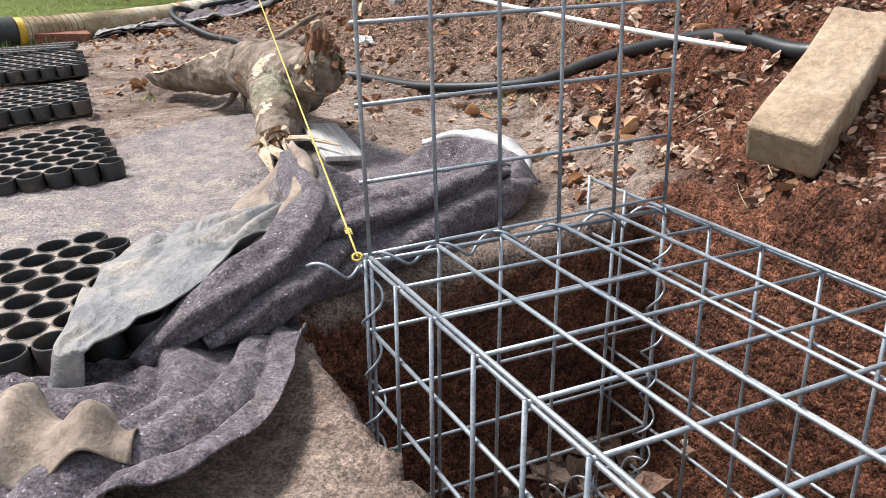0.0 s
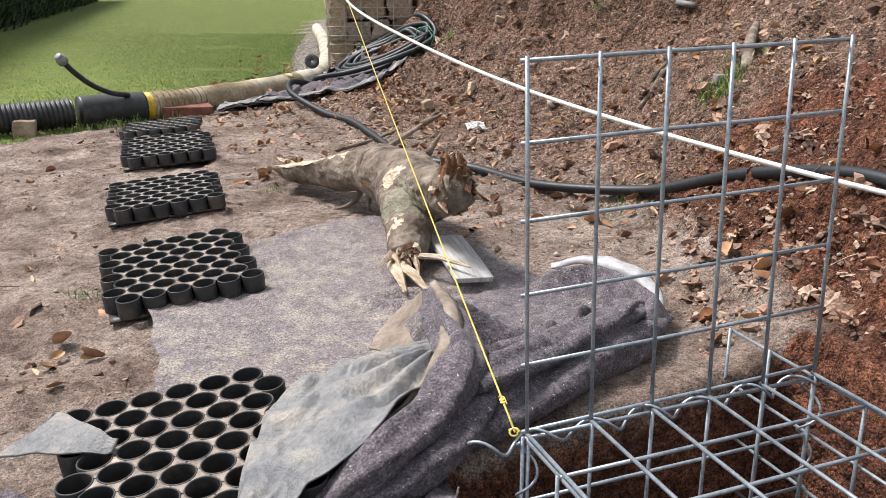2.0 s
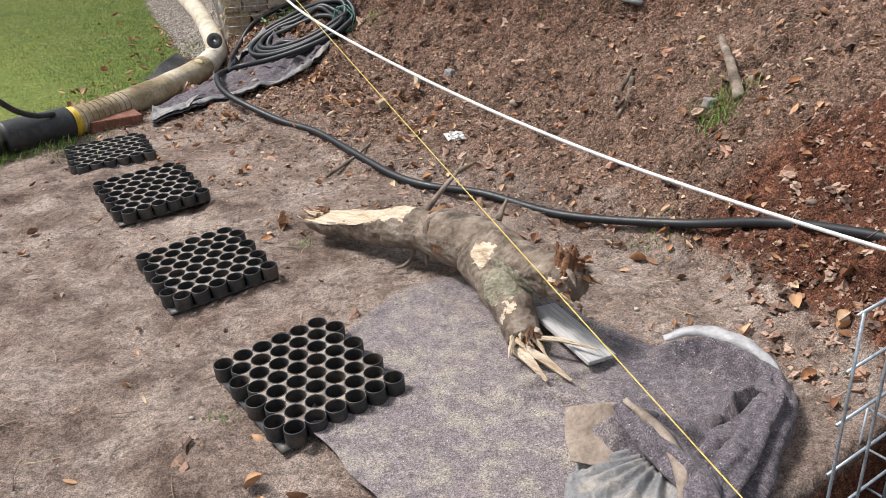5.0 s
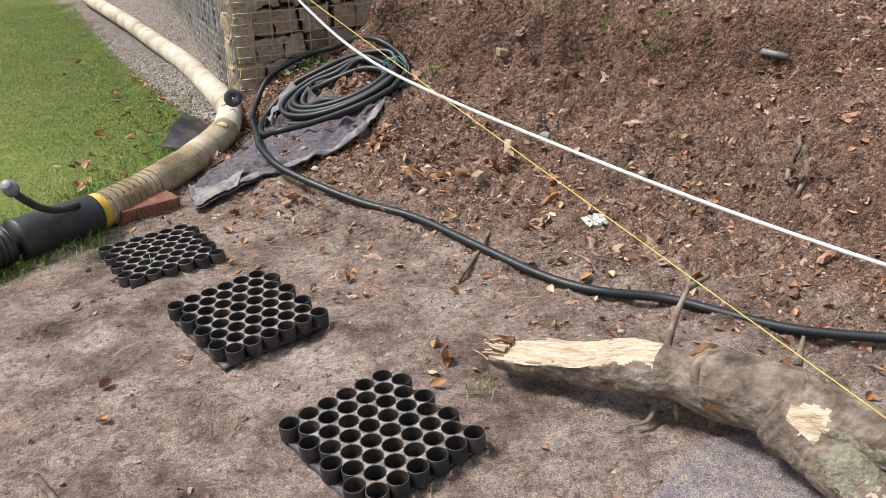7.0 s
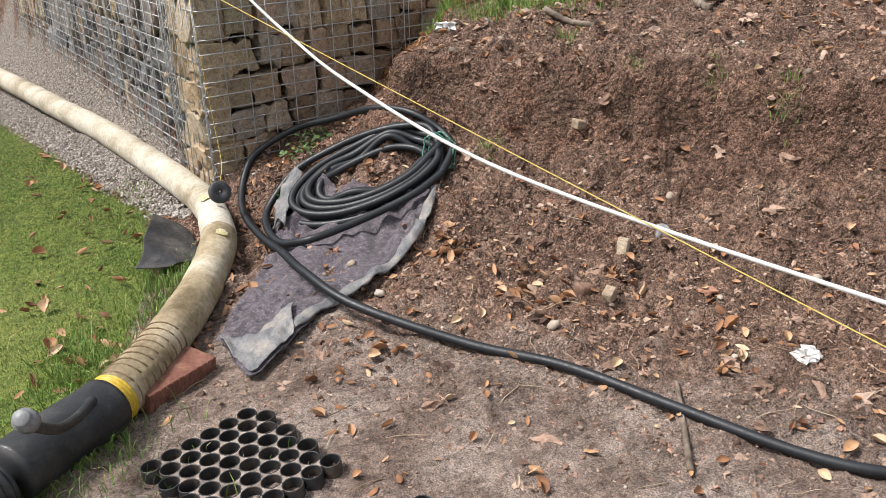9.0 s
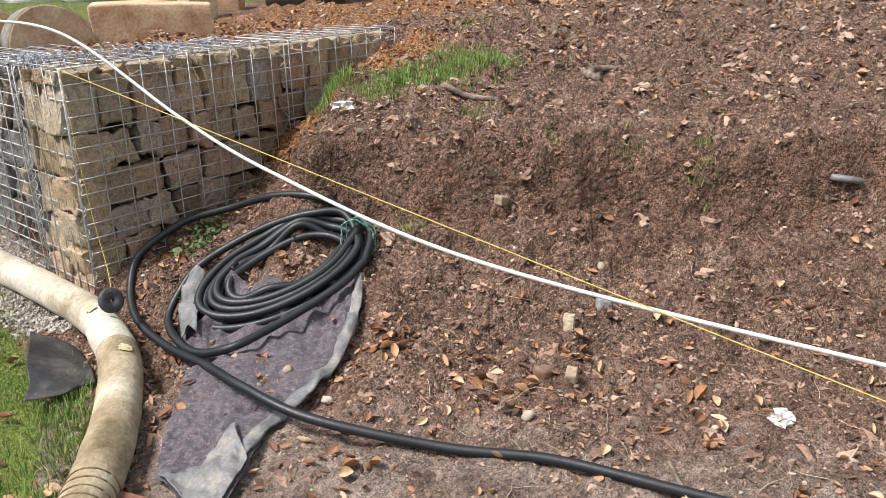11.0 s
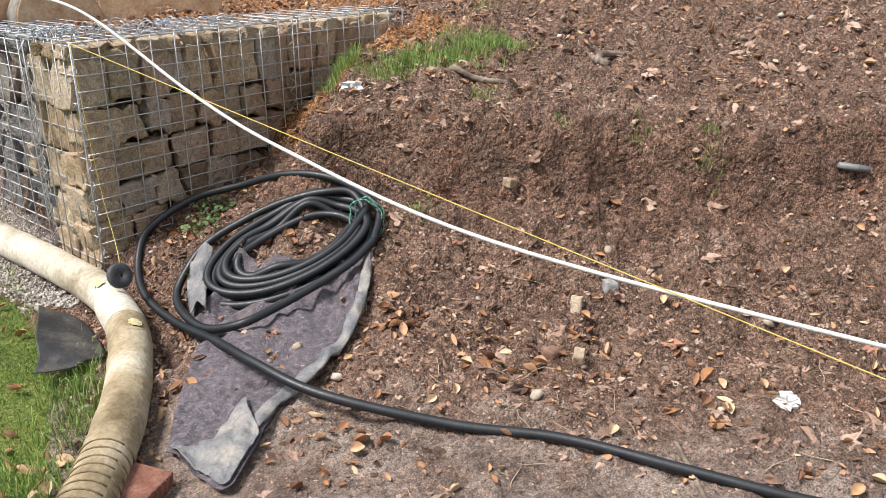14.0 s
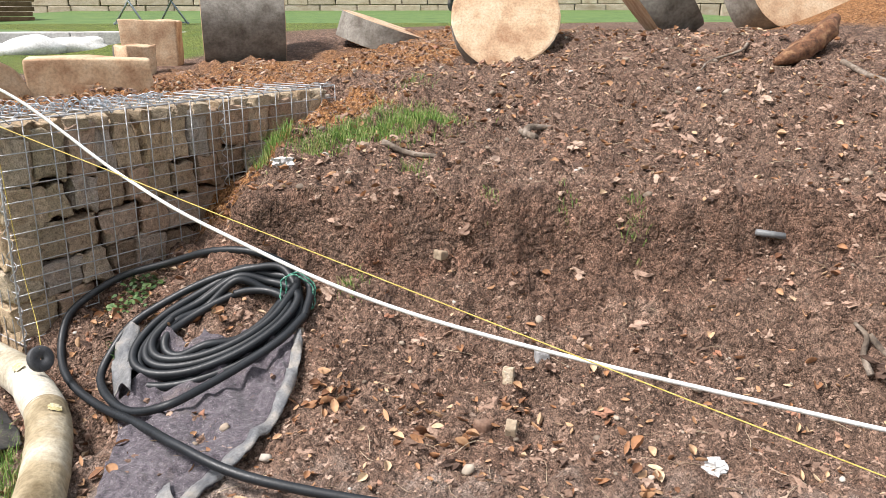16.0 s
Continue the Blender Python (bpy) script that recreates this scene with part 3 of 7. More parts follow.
def wire(length, radius, material, parent, m, name="wire"):
    key = (round(length, 3), radius, material.name)
    if key not in WIRE:
        me = tube([(0, 0, 0), (length * 0.33, 0, radius * 0.12), (length * 0.66, 0, -radius * 0.1), (length, 0, 0)], radius, 8)
        me.materials.append(material)
        me.polygons.foreach_set("use_smooth", [True] * len(me.polygons))
        WIRE[key] = me
    ob = new(name, WIRE[key])
    ob.parent = parent
    ob.matrix_local = m
    return ob


def mesh_panel(parent, m, across, up, cell, radius, material, label="", bow=None, cell_up=None):
    """A welded panel in its own x-z plane: wires along x at each step of z, and along z at each step of x, lying on either side."""
    p = new("mesh_panel")
    p.parent = parent
    p.matrix_local = m
    if label:
        p["label"] = label
    cell_up = cell_up or cell
    for k in range(int(round(up / cell_up)) + 1):
        wire(across + 0.012, radius, material, p, pose(-0.006, radius, k * cell_up))
    for k in range(int(round(across / cell)) + 1):
        wire(up + 0.012, radius, material, p, pose(k * cell, -radius, -0.006, 0, -90, 0))
    return p


def helix(parent, a, b, radius, turns, wire_radius, material, tail=0.0, name="spiral_binder"):
    a, b = Vector(a), Vector(b)
    d = (b - a).normalized()
    s = d.orthogonal().normalized()
    w = d.cross(s)
    n = int(turns * 14)
    pts = []
    for i in range(n + 1):
        k = i / n
        ang = k * turns * 2 * math.pi
        r = radius * (1 + 0.18 * math.sin(k * 17))
        pts.append(a + (b - a) * k + s * (math.cos(ang) * r) + w * (math.sin(ang) * r))
    ob = link_mesh(name, tube(pts, wire_radius, 7), material, parent, "coiled galvanised binding wire")
    return ob


def build_cage():
    u, v, up = Vector((*CU, 0)).normalized(), Vector((*CV, 0)).normalized(), Vector((0, 0, 1))
    o = Vector((C0[0], C0[1], 0.158))
    deep, long, wide, r = 0.5, 1.0, 0.5, 0.0029
    cage = thing("wire_gabion_cage", o - up * deep, "empty new galvanised wire gabion cage standing in a dug pit", "gabion cage")
    inv = Matrix.Translation(-(o - up * deep))
    low = o - up * deep
    def add(origin, ex, ey, across, height_, label=""):
        return mesh_panel(cage, inv @ frame_matrix(origin, ex, ey, ex.cross(ey)), across, height_, 0.1, r, M_WIRE, label)
    add(low, u, -v, wide, deep)                                   # far end
    add(low - v * 0.0 - u * 0.004, v, u, long, deep)              # long side towards the cloth
    add(low + u * (wide + 0.004) - v * 0.2, v, u, long + 0.2, deep)   # long side at the bank
    add(low + v * long, u, -v, wide, deep)
    lid = add(o + up * 0.006, u, -up, wide, long, "lid panel of welded wire lying on the cage")
    lid.matrix_local = inv @ frame_matrix(o + up * 0.006, u, -up, v)
    base = add(low, u, -up, wide, long)
    base.matrix_local = inv @ frame_matrix(low + up * 0.004, u, -up, v)
    lean = (up - u * 0.04 + v * -0.02).normalized()
    stand = add(o, u, -v, wide, 0.5, "upright panel of welded wire, hinged open")
    stand.matrix_local = inv @ frame_matrix(o + up * 0.01 - v * 0.004, u, u.cross(lean) * -1, lean)
    z0 = low
    helix(cage, o - u * 0.085 - z0, o + u * wide - z0, 0.012, 6.5, 0.0024, M_WIRE)
    helix(cage, o - z0, o - up * deep - z0, 0.013, 6.2, 0.0022, M_WIRE)
    helix(cage, o + u * wide - z0, o + u * wide - up * deep - z0, 0.014, 6.2, 0.0022, M_WIRE)
    helix(cage, o + u * 0.3 - up * (deep - 0.02) - z0, o + u * wide - up * (deep - 0.02) - z0, 0.022, 3.2, 0.0022, M_WIRE)
    return cage


build_cage()


# ---- grass pavers laid as stepping stones ----
def build_paver():
    p, d, high = 0.0572, 0.0555, 0.043
    root = thing("grass_paver", (0, 0, 0), "muddy black plastic grass paver of round open cells on soil", "paver", "row of stepping pavers")
    ring = bmesh.new()
    n = 20
    prof = [(d / 2 - 0.0005, 0.0), (d / 2, high - 0.002), (d / 2 - 0.001, high), (d / 2 - 0.0028, high), (d / 2 - 0.0034, high - 0.002), (d / 2 - 0.004, 0.004)]
    rows = [[ring.verts.new((r * math.cos(a * 2 * math.pi / n), r * math.sin(a * 2 * math.pi / n), z)) for a in range(n)] for r, z in prof]
    for a, b in zip(rows, rows[1:]):
        for k in range(n):
            ring.faces.new((a[k], a[(k + 1) % n], b[(k + 1) % n], b[k]))
    me = bpy.data.meshes.new("cell_ring")
    ring.to_mesh(me)
    ring.free()
    me.materials.append(M_PAVER)
    me.polygons.foreach_set("use_smooth", [True] * len(me.polygons))
    cells = []
    for row in range(8):
        for col in range(6):
            x, y = (col - 2.5) * p + (p / 4 if row % 2 else -p / 4), (3.5 - row) * p * 0.866
            cells.append((x, y))
            ob = new("cell_ring", me)
            ob.parent = root
            ob.location = (x, y, 0.004)
    base = bmesh.new()
    bmesh.ops.create_grid(base, x_segments=14, y_segments=14, size=0.5)
    for v in base.verts:
        v.co.x *= p * 6.2
        v.co.y *= p * 6.6
        v.co.z = 0.003 + 0.0015 * noise.noise(v.co * 20)
    ext = bmesh.ops.extrude_face_region(base, geom=base.faces[:])
    bmesh.ops.translate(base, vec=(0, 0, -0.006), verts=[g for g in ext["geom"] if isinstance(g, bmesh.types.BMVert)])
    part("base_plate", base, M_PAVER, root)
    web = bmesh.new()
    for i, a in enumerate(cells):
        near = [c for c in cells if 0 < math.hypot(c[0] - a[0], c[1] - a[1]) < p * 1.1]
        for b in near:
            for c in near:
                if b < c and a < b and math.hypot(b[0] - c[0], b[1] - c[1]) < p * 1.1:
                    mids = [((s[0] + t[0]) / 2, (s[1] + t[1]) / 2) for s, t in ((a, b), (b, c), (c, a))]
                    web.faces.new([web.verts.new((x, y, high + 0.003 + 0.001 * noise.noise(Vector((x * 90, y * 90, 0))))) for x, y in mids])
    part("top_web", web, M_WEB, root, "mud-dusted web between the cells", smooth=False)
    mud = bmesh.new()
    for k, (x, y) in enumerate(cells):
        lift = 0.004 + 0.011 * abs(noise.noise(Vector((x * 31, y * 29, 1))))
        c = mud.verts.new((x, y, lift + 0.004))
        rim = [mud.verts.new((x + 0.0235 * math.cos(a), y + 0.0235 * math.sin(a), lift + 0.006 * noise.noise(Vector((x * 40 + a, y * 40, 0))))) for a in np.arange(8) * math.pi / 4]
        for i in range(8):
            mud.faces.new((c, rim[i], rim[(i + 1) % 8]))
    part("mud_filling", mud, M_GROUND_CELL, root, "dried soil caught in the cells")
    return root


M_WEB = surf("mud_dusted_plastic", (0.1, 0.085, 0.072), (0.25, 0.205, 0.17), (0.42, 0.35, 0.29), 40, 0.8, 0.2, 150, vary=0.0)
M_GROUND_CELL = surf("caked_mud", (0.06, 0.04, 0.03), (0.15, 0.105, 0.075), (0.28, 0.21, 0.155), 30, 0.95, 0.6, 130, vary=0.0)
# centre, direction of a row
PAVERS = [((-0.505, 1.375), 34.0), ((-0.946, 2.163), 34.5), ((-1.353, 2.824), 30.0), ((-1.714, 3.488), 30.5), ((-2.06, 4.05), 24.0)]
first = build_paver()
for k, ((x, y), turn) in enumerate(PAVERS):
    gx, gy = (G(x + 0.1, y) - G(x - 0.1, y)) / 0.2, (G(x, y + 0.1) - G(x, y - 0.1)) / 0.2
    m = Matrix.Translation((x, y, G(x, y) + (0.03, 0.012, 0.01, 0.01, -0.014)[k])) @ Matrix.Rotation(math.atan(gy), 4, "X") @ Matrix.Rotation(-math.atan(gx), 4, "Y") @ pose(0, 0, 0, 0, 0, turn)
    if k == 0:
        first.matrix_basis = m
    else:
        copy_thing(first, m)


# ---- the drain pipe along the lawn ----
def build_pipe():
    line = [(-5.2, 2.2), (-4.0, 3.0), (-3.05, 3.76), (-2.75, 4.03), (-2.52, 4.28), (-2.37, 4.43), (-2.21, 4.72), (-2.07, 5.06), (-1.965, 5.45), (-1.945, 5.72), (-1.96, 5.98), (-2.035, 6.3), (-2.15, 6.7), (-2.26, 7.05), (-2.42, 7.55), (-2.63, 8.1), (-3.12, 9.4), (-4.0, 11.6)]
    pts, run = spline([(x, y, 0.03 + 0.085) for x, y in line], 0.012)
    seam = float(run[np.argmin(np.hypot(pts[:, 0] + 2.37, pts[:, 1] - 4.43))])
    root = thing("drain_pipe", (-2.37, 4.43, 0.03), "long drain pipe, part black corrugated plastic, part wrapped in fleece", "pipe")
    at = lambda a, b: (run >= a) & (run <= b)
    off = np.array((-2.37, 4.43, 0.03))
    sleeve = at(seam - 0.34, seam - 0.012)
    ribs = at(0, seam - 0.33)
    k = run[ribs]
    rp, rr = spline(pts[ribs][::6] - off, 0.0045)
    link_mesh("corrugated_pipe", tube(rp, 0.073 + 0.005 * np.clip(1.6 * np.sin(rr * 2 * math.pi / 0.0225), -1, 1), 28), M_PLASTIC, root, "black corrugated plastic pipe")
    link_mesh("coupling_sleeve", tube(pts[sleeve] - off, 0.083, 36), M_PLASTIC, root, "smooth black coupling sleeve")
    yr = at(seam - 0.02, seam + 0.03)
    yp, yr2 = spline(pts[yr] - off, 0.002)
    link_mesh("yellow_pipe_end", tube(yp, 0.074 + 0.003 * np.sin(yr2 * 2 * math.pi / 0.011), 28), M_YELLOW, root, "yellow ribbed pipe end")
    co = at(seam + 0.02, 99)
    cp, cr = spline(pts[co][::3] - off, 0.012)
    wrap = np.clip(1 - cr / 0.32, 0, 1)
    rad = 0.073 + 0.0035 * np.array([noise.noise(Vector((v * 7, 0, 0))) for v in cr]) + wrap * 0.006 * np.array([noise.noise(Vector((v * 60, 3, 0))) for v in cr])
    rad *= 1 - 0.06 * np.exp(-((cr - 1.45) / 0.05) ** 2)
    cut = int(np.argmin(abs(cr - 1.18)))
    fl = link_mesh("fleece_wrapping", tube(cp[:cut + 1], rad[:cut + 1], 28, lump=lambda f, a: 0.035 * noise.noise(Vector((f * 20, math.cos(a) * 1.5, math.sin(a) * 1.5)))), M_COIR, root, "weathered fleece wrapping, stained green and brown")
    link_mesh("bleached_wrapping", tube(cp[cut - 1:], rad[cut - 1:] * 0.985, 28, lump=lambda f, a: 0.03 * noise.noise(Vector((f * 50, math.cos(a) * 1.5, math.sin(a) * 1.5)))), M_COIR_PALE, root, "sun-bleached pale fleece wrapping")
    # wound cords at the end of the wrapping
    for j in range(9):
        i = 2 + j * 3
        c0 = Vector(cp[i])
        t = (Vector(cp[i + 1]) - c0).normalized()
        s = t.orthogonal().normalized()
        w = t.cross(s)
        tilt = 0.02 * noise.noise(Vector((j, 2, 2)))
        ringp = [c0 + (s * math.cos(a) + w * math.sin(a)) * (rad[i] + 0.001) + t * tilt * math.cos(a) for a in np.linspace(0, 2 * math.pi, 26)]
        link_mesh("binding_cord", tube(ringp, 0.0026, 6), M_TWINE, fl)
    # yellow patches where the wrapping is torn
    for f, a in ((1.06, 1.2), (1.5, 1.9)):
        i = int(np.argmin(abs(cr - f)))
        c0 = Vector(cp[i])
        t = (Vector(cp[i + 1]) - c0).normalized()
        s = t.cross(Vector((0, 0, 1))).normalized()
        w = s.cross(t)
        bm = bmesh.new()
        cells = [[bm.verts.new(c0 + t * (x * 0.028 + 0.008 * noise.noise(Vector((x * 3, y * 3, f)))) + (s * math.cos(a + y * 0.3) + w * math.sin(a + y * 0.3)) * (rad[i] + 0.0035 + 0.002 * noise.noise(Vector((x * 5, y * 5, f))))) for y in np.linspace(-1, 1, 7)] for x in np.linspace(-1, 1, 7)]
        for p in range(6):
            for q in range(6):
                if (p in (0, 5)) and (q in (0, 5)):
                    continue
                bm.faces.new((cells[p][q], cells[p][q + 1], cells[p + 1][q + 1], cells[p + 1][q]))
        part("torn_patch", bm, M_PATCH, fl, "torn pale yellow patch")
    return root


M_TWINE = surf("brown_twine", (0.1, 0.07, 0.035), (0.2, 0.14, 0.075), (0.3, 0.22, 0.13), 30, 0.95, 0.4, 200, vary=0.0)
M_PATCH = surf("torn_foam_patch", (0.45, 0.36, 0.12), (0.62, 0.53, 0.28), (0.7, 0.66, 0.5), 30, 0.9, 0.4, 120, vary=0.0)
build_pipe()


# a thin black hose with a grey cap, sticking out of the coupling
def build_capped_hose():
    line = [(-2.40, 4.33, 0.19), (-2.43, 4.22, 0.215), (-2.455, 4.1, 0.27), (-2.475, 4.0, 0.345), (-2.485, 3.945, 0.4)]
    root = thing("capped_hose", line[0], "thin black hose with grey screw cap on the drain pipe", "hose")
    off = np.array(line[0])
    pts, run = spline(line, 0.008)
    link_mesh("hose", tube(pts - off, 0.0135, 12), M_PLASTIC, root)
    d = Vector(pts[-1] - pts[-4]).normalized()
    e = Vector(pts[-1] - off)
    link_mesh("screw_cap", tube([e - d * 0.012, e - d * 0.011, e + d * 0.018, e + d * 0.02, e + d * 0.034, e + d * 0.037], [0.018, 0.026, 0.026, 0.021, 0.02, 0.016], 16), M_CAP, root, "grey ribbed screw cap")


build_capped_hose()

# ---- the black conduit and its coil ----
def build_hose():
    trail = [(x, y, float(np.mean([surface(x + dx, y + dy) for dx in (-0.06, 0, 0.06) for dy in (-0.06, 0, 0.06)])) + (0.07 if y > 4.45 else 0.02)) for x, y, *_ in [(1.05, 1.75, 0.02), (0.9, 1.85), (0.734, 1.968), (0.649, 2.127), (0.566, 2.292), (0.42, 2.564), (0.22, 2.83), (-0.12, 3.06), (-0.389, 3.32), (-0.6, 3.42), (-0.743, 3.57), (-0.93, 3.85), (-1.11, 4.12), (-1.33, 4.34), (-1.61, 4.63), (-1.72, 4.89), (-1.75, 5.15)]]
    loop = [(-1.785, 5.5, 0.095), (-1.816, 5.77, 0.1), (-1.795, 5.96, 0.15), (-1.73, 6.08, 0.22), (-1.63, 6.11, 0.31), (-1.48, 6.1, 0.375), (-1.33, 5.98, 0.43), (-1.21, 5.77, 0.49), (-1.1, 5.59, 0.5), (-1.0, 5.47, 0.465), (-0.985, 5.37, 0.41), (-1.07, 5.265, 0.345), (-1.19, 5.215, 0.3), (-1.34, 5.2, 0.25), (-1.5, 5.185, 0.21), (-1.65, 5.17, 0.185), (-1.73, 5.3, 0.135), (-1.755, 5.48, 0.125), (-1.735, 5.64, 0.14), (-1.67, 5.71, 0.2), (-1.57, 5.74, 0.285), (-1.42, 5.72, 0.36), (-1.277, 5.65, 0.43), (-1.14, 5.555, 0.475), (-1.04, 5.47, 0.47)]
    coil = []
    rnd = random.Random(4)
    c = np.array((-1.335, 5.465, 0.295))
    # outer and inner round of the coil as the slope carries it
    for turn in range(7):
        k = (0.0, 0.8, 0.3, 1.1, 0.55, 0.15, 0.7)[turn]
        for j in range(12):
            if turn == 6 and j > 7:
                break
            ang = -0.35 - j * 2 * math.pi / 12 + rnd.uniform(-0.015, 0.015)
            a, b = 0.33 - 0.1 * k + rnd.uniform(-0.003, 0.003), 0.19 - 0.075 * k + rnd.uniform(-0.003, 0.003)
            x, y = a * math.cos(ang), b * math.sin(ang)
            px, py = c[0] + 0.965 * x + 0.26 * y + 0.02 * k, c[1] - 0.26 * x + 0.965 * y
            coil.append((px, py, 0.225 + 0.42 * (px + 1.5) + 0.33 * (py - 5.45) + 0.007 * turn))
    coil = [(x, y, max(z, surface(x, y) + 0.016)) for x, y, z in coil]
    loop = [(x, y, max(z + 0.015, surface(x, y) + 0.016)) for x, y, z in loop]
    root = thing("black_conduit", trail[0], "long black corrugated conduit trailing over soil into a coil", "conduit")
    for name, line in (("trailing_length", trail + loop[:12]), ("coil", loop[11:] + coil)):
        pts, run = spline(line, 0.0036)
        rad = 0.0156 + 0.0007 * np.where(np.arange(len(pts)) % 2 == 0, 1, -1)
        link_mesh(name, tube(pts - np.array(trail[0]), rad, 9), M_HOSE, root)


build_hose()


def build_tie():
    c = Vector((-1.05, 5.36, 0.42))
    root = thing("cord_tie", c, "green and white twisted cord knotted round the coil", "cord")
    for k, (w, h, s) in enumerate(((0.075, 0.065, 0.0), (0.068, 0.07, 0.02))):
        pts = [Vector((math.cos(a) * w * 0.75 + s + 0.006 * math.sin(5 * a), -math.cos(a) * w * 0.35 + math.sin(a) * 0.03 + s * 0.3, math.sin(a) * h)) for a in np.linspace(0, 2 * math.pi, 60)]
        link_mesh("cord_loop", tube(pts, [0.0034 + 0.0012 * math.sin(i * 2.1) for i in range(60)], 7), M_ROPE, root)


build_tie()


# ---- white rod and yellow string ----
def build_rod():
    line = [(-2.6, 6.95, 1.06), (-2.68, 6.86, 1.2), (-2.6, 6.72, 1.275), (-2.4, 6.55, 1.287), (-2.133, 6.363, 1.255), (-1.869, 6.037, 1.2), (-1.6, 5.6, 0.92), (-1.47, 5.08, 0.8), (-1.19, 4.393, 0.652), (-0.673, 3.514, 0.543), (-0.122, 2.835, 0.438), (0.46, 2.248, 0.37), (0.965, 1.835, 0.33)]
    pts, run = spline(line, 0.03)
    ob = link_mesh("white_rod", tube(pts, 0.006, 12), M_WHITE)
    tagged(ob, "long white plastic rod sagging from gabion wall to bank", "rod")


build_rod()


def build_string():
    a, b = Vector((0.006, 1.364, 0.165)), Vector((-1.905, 6.07, 1.075))
    root = thing("builders_string", a, "taut yellow builders' string tied to the wire cage", "string")
    pts = [a + (b - a) * (k / 60) - Vector((0, 0, 0.014 * 4 * (k / 60) * (1 - k / 60))) - a for k in range(61)]
    link_mesh("line", tube(pts, 0.0017, 6), M_STRING, root)
    hang = [b - a, b - a + Vector((0.0, -0.035, -0.03)), b - a + Vector((0.015, -0.03, -0.35)), b - a + Vector((0.03, -0.04, -0.6)), b - a + Vector((0.035, -0.12, -0.76)), b - a + Vector((0.01, -0.28, -0.79)), b - a + Vector((0.0, -0.31, -0.8))]
    p2, _ = spline(hang, 0.03)
    link_mesh("loose_end", tube(p2, 0.0016, 6), M_STRING, root)
    k1 = (b - a) * 0.012
    link_mesh("knot", tube([k1 + Vector((0.004 * math.cos(t), 0.004 * math.sin(t), 0.0)) + (b - a).normalized() * t * 0.001 for t in np.linspace(0, 16, 50)], 0.0013, 6), M_STRING, root)
    wrap = [Vector((0.006 * math.cos(t), 0.006 * math.sin(t) * 0.7, 0.0035 * math.sin(t))) + Vector((-0.004, 0.004, -0.004)) * t * 0.1 for t in np.linspace(0, 9, 36)]
    link_mesh("knot", tube(wrap, 0.0017, 6), M_STRING, root)


build_string()


